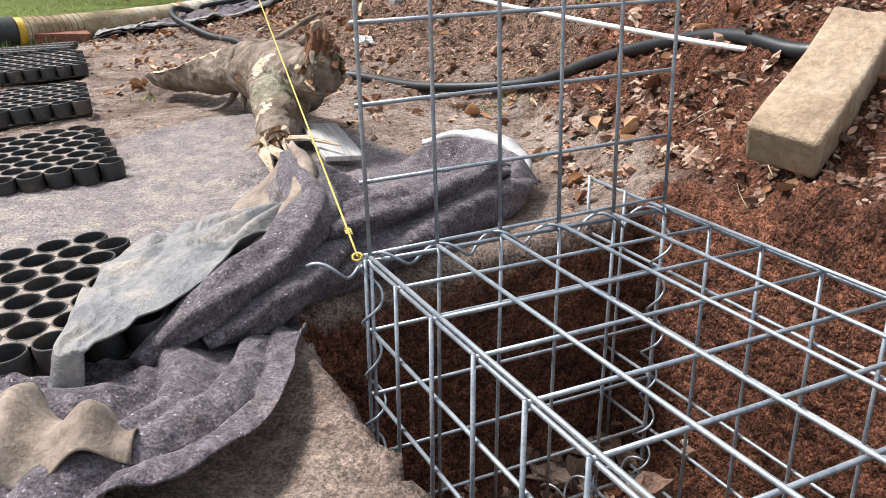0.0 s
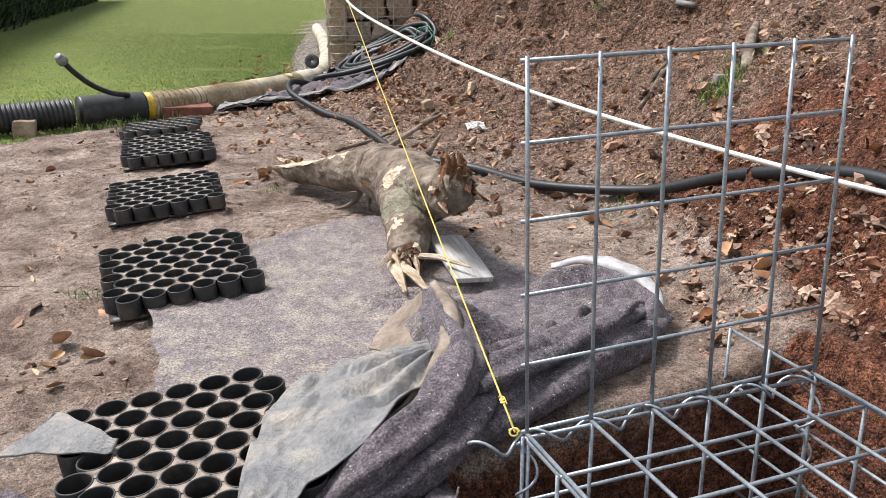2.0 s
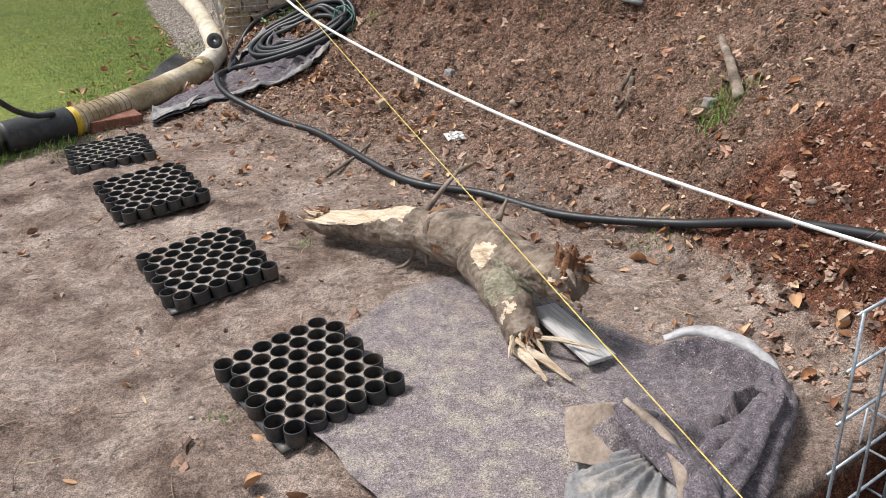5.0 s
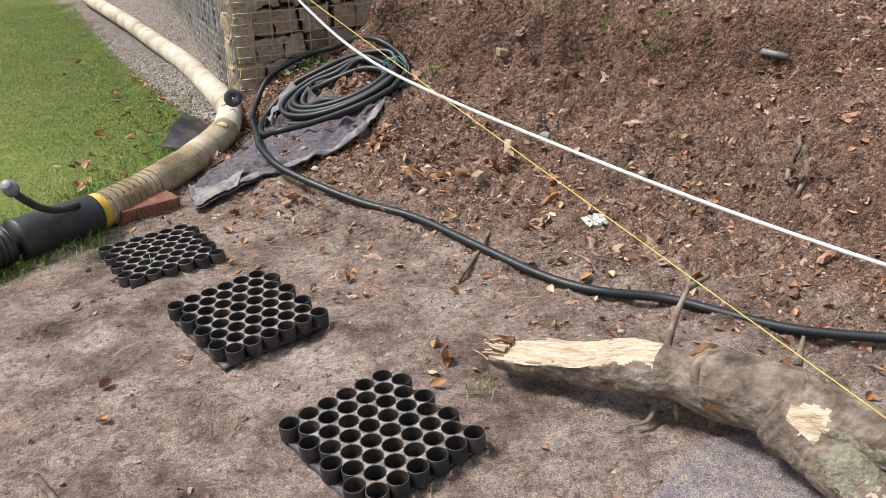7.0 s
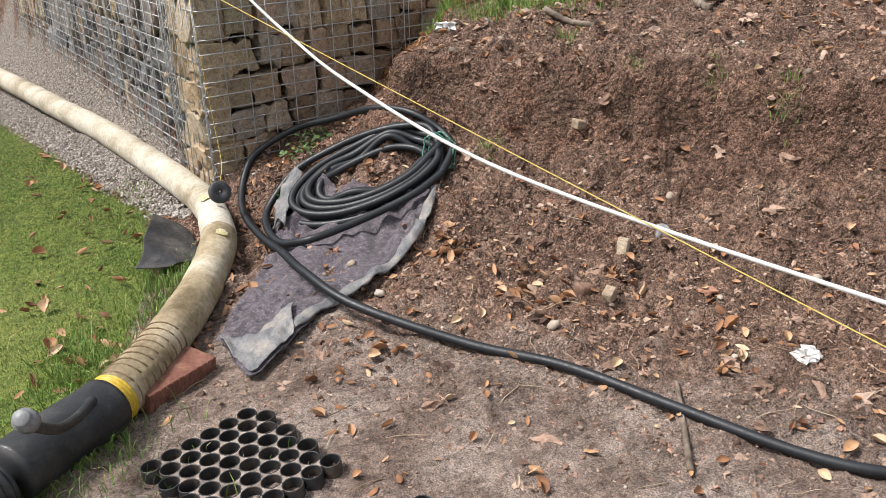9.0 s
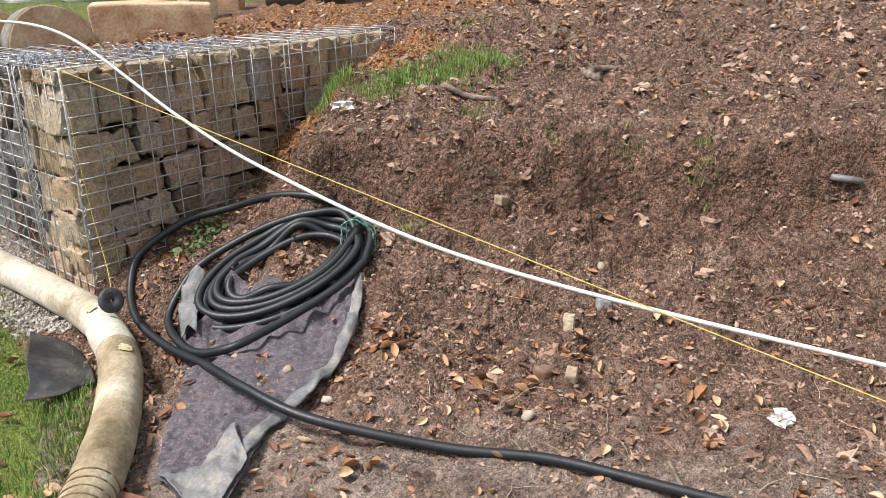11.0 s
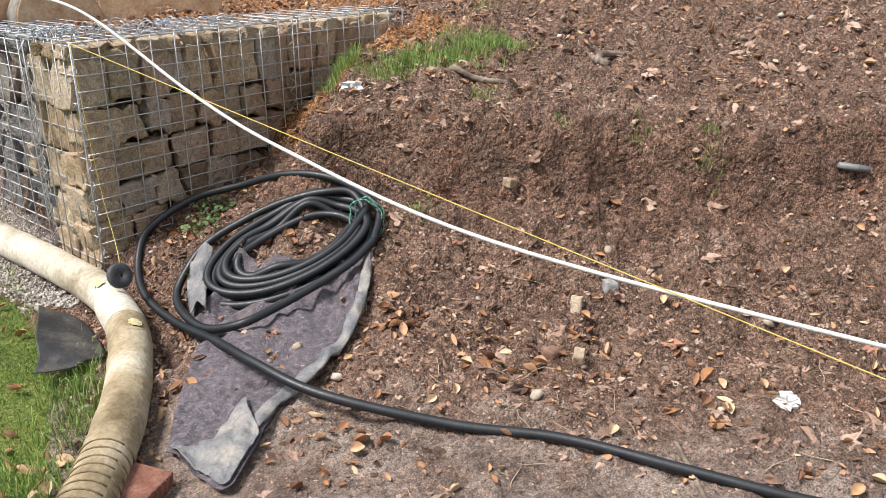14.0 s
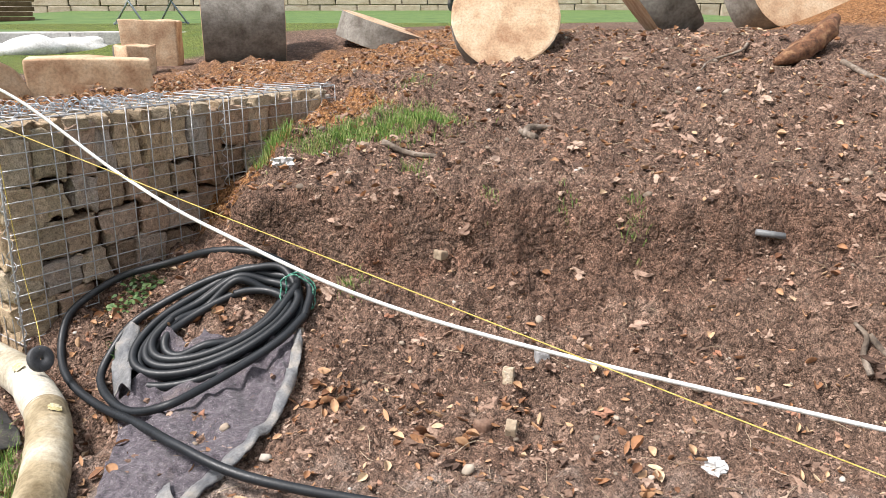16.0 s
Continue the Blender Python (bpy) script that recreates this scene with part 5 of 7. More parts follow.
def pleat(name, line, radius, material, parent, inv, label="", seed=0, flat=0.8, grooves=3.0):
    """A rolled or gathered length of cloth: a tube with furrows along it, flattened by its own weight."""
    pts, run = spline(line, 0.004)
    f = run / run[-1]
    rad = np.interp(f, np.linspace(0, 1, len(radius)), radius)
    def furrow(k, a):
        return 0.16 * math.sin(grooves * a + 5 * noise.noise(Vector((k * 2.2, seed, 0)))) + 0.2 * noise.noise(Vector((k * 6, math.cos(a) * 1.3, math.sin(a) * 1.3 + seed))) + 0.07 * noise.noise(Vector((k * 26, math.cos(a) * 3, math.sin(a) * 3 + seed)))
    me = tube(pts, rad, 44, lump=furrow)
    mid = np.repeat(pts[:, 2], 44)
    for v, z in zip(me.vertices, mid):
        v.co.z = z + (v.co.z - z) * flat
    me.transform(inv)
    me.attributes.new("dust", "FLOAT", "POINT").data.foreach_set("value", [0.12] * len(me.vertices))
    return link_mesh(name, me, material, parent, label)


def build_big_cloth():
    root = thing("ground_cloth", (-0.4, 1.8, 0.03), "crumpled grey-violet recycled fleece cloth, partly folded over, on soil", "cloth")
    inv = Matrix.Translation(-Vector(root.location))
    R = [([(-0.30, 1.86, 0.015), (-0.235, 1.82, 0.09), (-0.2, 1.80, 0.135), (-0.14, 1.72, 0.12), (-0.09, 1.6, 0.11)], 0.05),
         ([(-0.2, 1.80, 0.13), (-0.13, 1.82, 0.1), (-0.06, 1.83, 0.05)], 0.06),
         ([(0.0, 2.15, 0.05), (0.09, 2.13, 0.07), (0.17, 2.06, 0.075), (0.21, 1.97, 0.07), (0.2, 1.88, 0.06)], 0.04),
         ([(0.02, 1.83, 0.045), (0.09, 1.92, 0.05), (0.16, 1.95, 0.06)], 0.03)]
    S = [([(-0.5, 2.0, 0.0), (-0.36, 2.08, 0.022), (-0.24, 2.1, 0.018), (-0.16, 2.16, 0.0)], 0.022),
         ([(-0.42, 2.04, 0.0), (-0.33, 2.02, 0.025), (-0.26, 1.97, 0.03), (-0.22, 1.9, 0.02)], 0.018),
         ([(-0.38, 1.96, 0.0), (-0.3, 1.94, 0.02), (-0.25, 1.9, 0.02)], 0.014),
         ([(0.0, 2.05, 0.0), (0.06, 1.95, 0.022), (0.07, 1.85, 0.03)], 0.016),
         ([(-0.08, 1.98, 0.0), (-0.02, 1.9, 0.025), (0.02, 1.82, 0.03)], 0.018)]
    def base(x, y):
        return max(G(x, y), surface(x, y) - 0.006, 0.03 + 0.03 * max(0.0, min(1.0, (0.69 * x + 0.73 * y - 1.0) / 0.6))) + 0.012
    def z(x, y, s, k):
        heap = max(0.0, min(1.0, (x + 0.4) / 0.25)) * max(0.0, min(1.0, (2.3 - y) / 0.25))
        h = max(ridge(x, y, line, w) for line, w in R) + max(crease(x, y, line, w) for line, w in S)
        wr = folds(x, y, 9, 0.012) * (0.1 + 0.5 * heap) + folds(x + 3, y, 21, 0.006) * (0.12 + 0.6 * heap) + folds(x, y + 5, 60, 0.0014)
        return base(x, y) + h + wr + 0.01 * math.exp(-((1 - k) / 0.04) ** 2) * (1 if s < 0.5 else 0.3)
    top = [(-0.93, 2.0), (-0.84, 2.4), (-0.60, 2.63), (-0.38, 2.6), (-0.15, 2.36), (-0.02, 2.2), (0.1, 2.17), (0.21, 2.08), (0.25, 1.97)]
    bottom = [(-0.92, 1.97), (-0.74, 1.69), (-0.6, 1.44), (-0.42, 1.36), (-0.27, 1.36), (-0.12, 1.47), (-0.02, 1.6), (0.08, 1.71), (0.19, 1.84), (0.245, 1.95)]
    sheet("cloth_body", top, bottom, z, M_FLEECE, root, n=260, m=190, relax=2, dust=lambda x, y: float(sstep(-0.12, -0.34, x + 0.25 * (1.9 - y)) * 0.8 + 0.22)).matrix_local = inv
    # the end that trails towards the pit
    T = [([(-0.115, 1.36, 0.02), (-0.085, 1.27, 0.03), (-0.072, 1.17, 0.034), (-0.1, 1.07, 0.03), (-0.17, 1.0, 0.03)], 0.034),
         ([(-0.15, 1.33, 0.025), (-0.125, 1.25, 0.036), (-0.13, 1.16, 0.038), (-0.17, 1.07, 0.035), (-0.26, 1.0, 0.03)], 0.036),
         ([(-0.235, 1.27, 0.03), (-0.19, 1.21, 0.038), (-0.175, 1.13, 0.04), (-0.22, 1.05, 0.038), (-0.3, 0.99, 0.03)], 0.04),
         ([(-0.26, 1.21, 0.03), (-0.28, 1.16, 0.036), (-0.35, 1.14, 0.04), (-0.43, 1.16, 0.035), (-0.55, 1.13, 0.03), (-0.68, 1.14, 0.02)], 0.04),
         ([(-0.3, 1.21, 0.02), (-0.38, 1.19, 0.026), (-0.46, 1.21, 0.02)], 0.022)]
    def zt(x, y, s, k):
        h = max(crease(x, y, line, w) for line, w in T)
        rim = 0.012 * math.exp(-(min(k, 1 - k) / 0.06) ** 2)
        return base(x, y) - 0.015 + h + rim + folds(x, y, 14, 0.009) + folds(x + 2, y, 32, 0.004) + folds(x, y + 5, 70, 0.0014)
    tail_top = [(-0.74, 1.26), (-0.62, 1.235), (-0.5, 1.24), (-0.4, 1.255), (-0.31, 1.265), (-0.24, 1.32), (-0.16, 1.43), (-0.105, 1.43)]
    tail_low = [(-0.76, 1.04), (-0.6, 0.95), (-0.42, 0.92), (-0.26, 0.94), (-0.14, 0.99), (-0.075, 1.06), (-0.05, 1.17), (-0.065, 1.29), (-0.085, 1.38)]
    sheet("trailing_end", tail_top, tail_low, zt, M_FLEECE, root, n=260, m=150, relax=4, dust=lambda x, y: 0.08).matrix_local = inv
    # rolled edge from the peak down to the trailing end, and the gathered folds beside the cage
    pleat("rolled_edge", [(-0.215, 1.815, 0.185), (-0.16, 1.7, 0.175), (-0.11, 1.58, 0.16), (-0.13, 1.47, 0.13), (-0.18, 1.38, 0.1), (-0.235, 1.31, 0.07), (-0.265, 1.25, 0.05)], (0.016, 0.034, 0.036, 0.037, 0.037, 0.03, 0.014), M_FLEECE, root, inv, seed=1, grooves=4)
    pleat("rolled_edge", [(-0.07, 1.6, 0.11), (-0.085, 1.52, 0.1), (-0.11, 1.43, 0.08), (-0.15, 1.37, 0.065), (-0.2, 1.32, 0.045)], (0.025, 0.034, 0.036, 0.03, 0.012), M_FLEECE, root, inv, seed=2, grooves=3)
    pleat("gathered_fold", [(-0.13, 1.47, 0.05), (-0.03, 1.58, 0.075), (0.07, 1.71, 0.09), (0.16, 1.83, 0.1), (0.21, 1.93, 0.1), (0.2, 2.01, 0.1)], (0.025, 0.042, 0.044, 0.042, 0.038, 0.02), M_FLEECE, root, inv, seed=3, grooves=3)
    pleat("gathered_fold", [(-0.09, 1.55, 0.13), (0.0, 1.67, 0.135), (0.09, 1.78, 0.14), (0.15, 1.86, 0.14), (0.19, 1.95, 0.125)], (0.03, 0.038, 0.034, 0.033, 0.016), M_FLEECE, root, inv, seed=4, grooves=4)
    pleat("gathered_fold", [(-0.08, 1.67, 0.125), (0.0, 1.76, 0.115), (0.08, 1.82, 0.11), (0.14, 1.9, 0.12)], (0.02, 0.03, 0.024, 0.01), M_FLEECE, root, inv, seed=5)
    pleat("gathered_fold", [(0.13, 1.8, 0.15), (0.155, 1.85, 0.165), (0.15, 1.9, 0.15), (0.185, 1.97, 0.13)], (0.012, 0.02, 0.02, 0.012), M_FLEECE, root, inv, seed=6)
    # folded over, with its paler smooth side up
    fold_top = [(-0.245, 1.83), (-0.19, 1.72), (-0.14, 1.6), (-0.165, 1.47), (-0.21, 1.38), (-0.26, 1.29), (-0.27, 1.24)]
    fold_low = [(-0.30, 1.80), (-0.36, 1.66), (-0.40, 1.53), (-0.395, 1.4), (-0.37, 1.28), (-0.345, 1.17), (-0.30, 1.17)]
    def z2(x, y, s, k):
        plateau = 0.094 - 0.05 * float(sstep(1.6, 1.8, y)) + 0.045 * k * float(sstep(1.3, 1.45, y))
        fan = math.atan2(y - 1.72, x + 0.12)
        fans = 0.011 * math.sin(fan * 21 + 3 * noise.noise(Vector((x * 6, y * 6, 0)))) * float(sstep(0.35, 0.12, math.hypot(x + 0.12, y - 1.62)))
        return plateau + fans + folds(x + 0.6 * y, y - 0.6 * x, 11, 0.013) + folds(x, y, 30, 0.004) - 0.045 * float(sstep(0.12, 0.0, k)) * float(sstep(1.35, 1.22, y))
    sheet("folded_flap", fold_top, fold_low, z2, M_FILM_GREY, root, "folded-over flap with a paler smooth underside", n=150, m=90, relax=1).matrix_local = inv
    # the hollow under the peak, lined with the beige underside
    sheet("turned_edge", [(-0.315, 1.93), (-0.26, 1.88), (-0.215, 1.815)], [(-0.325, 1.76), (-0.24, 1.72), (-0.15, 1.68)], lambda x, y, s, k: 0.075 + 0.12 * (0.25 + 0.75 * k) * (0.15 + 0.85 * s) * (1 - 0.55 * (1 - k) * s) + folds(x, y, 16, 0.006), M_BEIGE, root, "turned-up beige underside", n=50, m=40, relax=1).matrix_local = inv
    sheet("turned_edge", [(-0.43, 1.13), (-0.36, 1.15), (-0.3, 1.12), (-0.22, 1.11), (-0.175, 1.08)], [(-0.42, 1.0), (-0.34, 1.02), (-0.28, 0.98), (-0.22, 1.01), (-0.17, 1.03)], lambda x, y, s, k: 0.055 + 0.035 * math.sin(2.6 * k + 0.4) + 0.016 * math.sin(17 * s + 2 * k) + folds(x, y, 15, 0.006), M_BEIGE, root, "turned-over beige underside at the trailing end", n=70, m=40, relax=1).matrix_local = inv
    def strip(a, label, width=0.035, mat=M_FILM):
        p, _ = spline(a, 0.008)
        bm = bmesh.new()
        rows = []
        for i, q in enumerate(p):
            t = Vector(p[min(i + 1, len(p) - 1)] - p[max(i - 1, 0)]).normalized()
            s = t.cross(Vector((0, 0, 1))).normalized()
            w = width * math.sin(math.pi * min(1, 0.12 + 0.95 * i / len(p)))
            rows.append([bm.verts.new(Vector(q) + s * w * c + Vector((0, 0, 0.5 * w * (1 - c * c) + 0.006 * noise.noise(Vector((i * 0.2, c, 2)))))) for c in (-1, -0.5, 0, 0.5, 1)])
        for r0, r1 in zip(rows, rows[1:]):
            for i in range(4):
                bm.faces.new((r0[i], r0[i + 1], r1[i + 1], r1[i]))
        bm.transform(inv)
        o = part("turned_edge", bm, mat, root, label)
        o.modifiers.new("thickness", "SOLIDIFY").thickness = 0.003
    strip([(-0.01, 2.17, 0.13), (0.07, 2.17, 0.15), (0.16, 2.12, 0.15), (0.22, 2.03, 0.135), (0.24, 1.95, 0.1)], "turned-up pale edge", 0.03)
    strip([(-0.205, 1.8, 0.212), (-0.17, 1.74, 0.205), (-0.145, 1.67, 0.195), (-0.135, 1.6, 0.18), (-0.155, 1.52, 0.15), (-0.2, 1.43, 0.12)], "turned-up pale edge", 0.02, M_BEIGE)


M_BEIGE = surf("muddy_beige_backing", (0.15, 0.115, 0.09), (0.25, 0.2, 0.16), (0.38, 0.32, 0.26), 14, 0.9, 0.4, 90, vary=0.0)
M_FILM_GREY = surf("worn_grey_backing", (0.12, 0.127, 0.14), (0.22, 0.22, 0.222), (0.4, 0.355, 0.3), 11, 0.5, 0.6, 110, vary=0.0)
build_big_cloth()


def build_small_cloth():
    root = thing("ground_cloth", (-1.6, 5.0, 0.1), "torn dark violet fleece cloth crumpled under the coiled conduit", "cloth")
    def z(x, y, s, k):
        return max(G(x, y), surface(x, y)) + 0.008 + folds(x, y, 7, 0.018) + folds(x + 1, y, 17, 0.012) + folds(x, y, 40, 0.004)
    top = [(-2.05, 4.72), (-1.93, 4.98), (-1.78, 5.25), (-1.74, 5.5), (-1.62, 5.66), (-1.35, 5.42), (-1.13, 5.26)]
    bottom = [(-2.03, 4.66), (-1.96, 4.46), (-1.72, 4.7), (-1.44, 4.86), (-1.2, 5.1), (-1.12, 5.22)]
    inv = Matrix.Translation(-Vector(root.location))
    sheet("cloth_body", top, bottom, z, M_FLEECE, root, n=130, m=90).matrix_local = inv
    hem_t = [(-1.9, 4.6), (-1.72, 4.755), (-1.44, 4.91), (-1.22, 5.12), (-1.13, 5.24)]
    hem_b = [(-1.95, 4.5), (-1.72, 4.695), (-1.44, 4.85), (-1.19, 5.09), (-1.11, 5.22)]
    sheet("turned_hem", hem_t, hem_b, lambda x, y, s, k: z(x, y, s, k) + 0.008 + 0.01 * math.sin(math.pi * k), M_FILM_GREY, root, "paler turned-over hem", n=90, m=8).matrix_local = inv
    sheet("turned_corner", [(-2.04, 4.71), (-1.93, 4.69), (-1.78, 4.8)], [(-2.0, 4.53), (-1.955, 4.47), (-1.82, 4.6)], lambda x, y, s, k: z(x, y, s, k) + 0.012 + 0.012 * math.sin(math.pi * k), M_FILM_GREY, root, "paler turned-over corner", n=60, m=40).matrix_local = inv
    sheet("turned_corner", [(-1.74, 5.46), (-1.68, 5.66), (-1.6, 5.74)], [(-1.7, 5.4), (-1.63, 5.55), (-1.55, 5.7)], lambda x, y, s, k: z(x, y, s, k) + 0.035 + 0.02 * math.sin(math.pi * k), M_FILM_GREY, root, "paler turned-up corner", n=30, m=10).matrix_local = inv


build_small_cloth()


def build_liner():
    root = thing("rubber_liner_scrap", (-2.16, 5.9, 0.03), "scrap of black rubber liner lying under the drain pipe", "liner")
    sheet("scrap", [(-0.03, -0.05), (0.04, -0.06), (0.12, -0.1)], [(-0.12, -0.48), (0.0, -0.47), (0.12, -0.4)], lambda x, y, s, k: 0.02 + 0.1 * (1 - s) * (0.4 + 0.6 * k) + folds(x, y, 7, 0.012), M_RUBBER, root, n=40, m=24)
    return root


build_liner()


def build_film_scrap():
    root = thing("plastic_scrap", (-0.68, 1.34, 0.0), "torn grey plastic scrap lying over the paver's corner", "plastic scrap")
    sheet("scrap", [(-0.07, 0.055), (-0.055, 0.06), (0.075, 0.005)], [(-0.09, -0.06), (-0.04, -0.035), (0.07, -0.01)], lambda x, y, s, k: 0.078 + 0.015 * k + folds(x, y, 18, 0.005), M_FILM_GREY, root, n=40, m=30)


build_film_scrap()


# ---- loose blocks and boards ----
def block(name, at, size, turn, material, label, category, lump=0.006, bevel=0.008, seed=1, sink=0.01):
    ob = part(name, box(*size, bevel, lump, seed), material)
    ob.matrix_world = Matrix.Translation((at[0], at[1], (surface(at[0], at[1]) if len(at) < 3 else at[2]) - sink)) @ pose(0, 0, 0, *turn)
    return tagged(ob, label, category)


M_BRICKSTONE = surf("reddish_stone", (0.14, 0.07, 0.045), (0.24, 0.14, 0.095), (0.34, 0.23, 0.17), 12, 0.9, 0.5, 80, vary=0.1)
M_OLDBOARD = surf("silvered_board", (0.32, 0.31, 0.3), (0.46, 0.45, 0.44), (0.58, 0.57, 0.56), 20, 0.8, 0.4, 90, vary=0.0, stretch=(3, 0.2, 1))


def build_brick():
    at = (-2.21, 4.56)
    root = thing("hollow_brick", (at[0], at[1], G(*at)), "red hollow clay brick wedged under the drain pipe", "brick")
    body = part("brick_body", box(0.27, 0.12, 0.07, 0.004, 0.0015, 2), M_BRICK, root)
    for k in range(11):
        part("rib", box(0.004, 0.124, 0.066, 0.001), M_BRICK, root).location = (-0.12 + k * 0.024, 0, 0.003)
    root.rotation_euler = (0.1, 0.06, radians(42))


build_brick()
block("stone_block", (-2.74, 3.93), (0.1, 0.09, 0.09), (0, 4, 28), M_STONE, "small square sandstone block leaning at the black pipe", "stone")
def build_slab():
    ey = Vector((0.2, 0.246, 0.174)).normalized()
    ex = Vector((0.06, -0.1, -0.036))
    ex = (ex - ey * ex.dot(ey)).normalized()
    ez = ex.cross(ey)
    if ez.z < 0:
        ex, ez = -ex, -ez
    ob = part("stone_slab", box(0.118, 0.345, 0.08, 0.009, 0.009, 7, 4), M_STONE)
    ob.matrix_world = frame_matrix(Vector((0.715, 1.788, 0.356)) - ez * 0.08, ex, ey, ez)
    tagged(ob, "large rough pale stone slab leaning on the soil bank", "stone")


build_slab()
block("wood_offcut", (-0.80, 4.39), (0.05, 0.035, 0.05), (0, -12, 40), M_STONE, "small pale square stone offcut on loose soil", "stone", 0.003, 0.004)
block("stone_block", (-0.86, 4.46), (0.06, 0.05, 0.045), (0, 10, 15), M_BRICKSTONE, "small reddish stone on loose soil", "stone", 0.01, 0.01, 4)
block("stone_block", (-0.46, 4.61), (0.06, 0.045, 0.055), (5, 8, 60), M_SLATE, "grey chipped stone on loose soil", "stone", 0.008, 0.008, 5)
block("wood_chip", (-0.63, 4.6), (0.022, 0.04, 0.065), (0, 14, 30), M_FRESH, "pale split wood chip standing in loose soil", "wood chip", 0.004, 0.004, 9)
block("stone_block", (0.45, 3.29), (0.05, 0.04, 0.04), (4, 8, 20), M_SLATE, "blue-grey stone beside a grass tuft", "stone", 0.006, 0.008, 11)
block("stone_block", (-0.55, 5.1), (0.05, 0.04, 0.04), (4, 8, 20), M_STONE, "small pale stone stuck in the cut bank", "stone", 0.008, 0.008, 12)
block("wood_board", (-0.24, 2.25, 0.105), (0.09, 0.28, 0.012), (4, 3, 26), M_OLDBOARD, "weathered pale grey board lying under the log's fork", "board", 0.002, 0.002, 3, 0)


# ---- cut timber on the terrace ----
def log_slice(at, radius, thick, turn, label, name="log_slice", sink=0.02, seed=0, half=False):
    """A round of a trunk: bark all round, two sawn faces; its axis is z before it is turned."""
    root = thing(name, at, label, "log slice", "cut timber on the terrace")
    n, rings = 40, [0.0, 0.35, 0.7, 0.93]
    def rr(a):
        return radius * (1 + 0.06 * noise.noise(Vector((math.cos(a) * 1.3, math.sin(a) * 1.3, seed))) + 0.012 * noise.noise(Vector((math.cos(a) * 9, math.sin(a) * 9, seed))))
    angles = np.linspace(0, math.pi if half else 2 * math.pi, n + 1)[: n + (1 if half else 0)]
    me_side, me_face = bmesh.new(), bmesh.new()
    zs = np.linspace(-thick / 2, thick / 2, 6)
    rows = [[me_side.verts.new((rr(a) * math.cos(a), rr(a) * math.sin(a), z)) for a in angles] for z in zs]
    count = len(angles)
    for p, q in zip(rows, rows[1:]):
        for i in range(count if not half else count - 1):
            me_side.faces.new((p[i], p[(i + 1) % count], q[(i + 1) % count], q[i]))
    for z in (-thick / 2, thick / 2):
        edge = [me_face.verts.new((0.965 * rr(a) * math.cos(a), 0.965 * rr(a) * math.sin(a), z + math.copysign(0.004, z))) for a in angles]
        rim = [me_face.verts.new((rr(a) * math.cos(a), rr(a) * math.sin(a), z - math.copysign(0.001, z))) for a in angles]
        me_face.faces.new(edge)
        for i in range(count if not half else count - 1):
            me_face.faces.new((rim[i], rim[(i + 1) % count], edge[(i + 1) % count], edge[i]))
    if half:
        x0, x1 = rr(0) * 0.99, -rr(math.pi) * 0.99
        f = [me_face.verts.new(c) for c in ((x0, 0, -thick / 2), (x1, 0, -thick / 2), (x1, 0, thick / 2), (x0, 0, thick / 2))]
        me_face.faces.new(f)
    m = pose(0, 0, 0, *turn)
    part("bark", me_side, M_GREYBARK, root).matrix_local = m
    part("sawn_face", me_face, M_CUT, root, "orange-brown sawn face", smooth=False).matrix_local = m
    low = min((m @ Vector(c)).z for c in ((radius * math.cos(a), radius * math.sin(a), z) for a in angles for z in (-thick / 2, thick / 2)))
    root.location.z = at[2] - low - sink
    return root


M_GREYBARK = surf("smooth_beech_bark", (0.12, 0.1, 0.08), (0.24, 0.22, 0.19), (0.36, 0.34, 0.3), 8, 0.9, 0.5, 50, vary=0.2)


def timber(at, size, turn, label, seed):
    root = thing("split_log", at, label, "split log", "cut timber on the terrace")
    b = part("split_wood", box(*size, 0.012, 0.02, seed, 3), M_CUT, root)
    b.rotation_euler = [radians(a) for a in turn]
    back = part("bark", box(size[0] * 0.96, 0.03, size[2] * 0.96, 0.008, 0.012, seed + 2, 2), M_GREYBARK, root)
    back.location = b.rotation_euler.to_matrix() @ Vector((0, size[1] / 2 + 0.004, 0.005))
    back.rotation_euler = b.rotation_euler
    return root


timber((-1.22, 7.25, 1.02), (0.60, 0.22, 0.22), (0, 1, -16), "wide split log with pale orange heartwood, standing on the terrace", 3)
timber((-0.55, 8.6, 1.03), (0.22, 0.2, 0.22), (0, 0, 10), "short grey split log standing upright on the terrace", 5)
timber((-0.2, 9.25, 1.03), (0.42, 0.3, 0.38), (0, 0, -30), "chunky split log with orange sawn side on the terrace", 8)
log_slice((0.5, 9.1, 1.03), 0.42, 0.62, (90, 0, 66), "thick grey-barked log section lying on the terrace", seed=2)
log_slice((1.5, 8.55, 1.06), 0.4, 0.2, (16, 10, 20), "low log slice leaning on rubble", seed=3)
log_slice((1.45, 7.0, 1.05), 0.36, 0.22, (72, 0, -40), "large beech log slice standing with its sawn face showing", seed=4)
log_slice((2.6, 6.75, 1.2), 0.48, 0.3, (48, 20, 30), "large log slice leaning back, its top face pale", seed=5)
log_slice((3.7, 6.3, 1.22), 0.45, 0.35, (70, 12, -30), "large grey log slice on sawdust", seed=6)
log_slice((-2.0, 7.3, 1.03), 0.2, 0.14, (80, 8, 30), "small half log slice with a dark sawn face", seed=7, half=True)
log_slice((-1.75, 7.2, 1.03), 0.22, 0.12, (84, -6, 14), "small half log slice with a dark sawn face", seed=8, half=True)


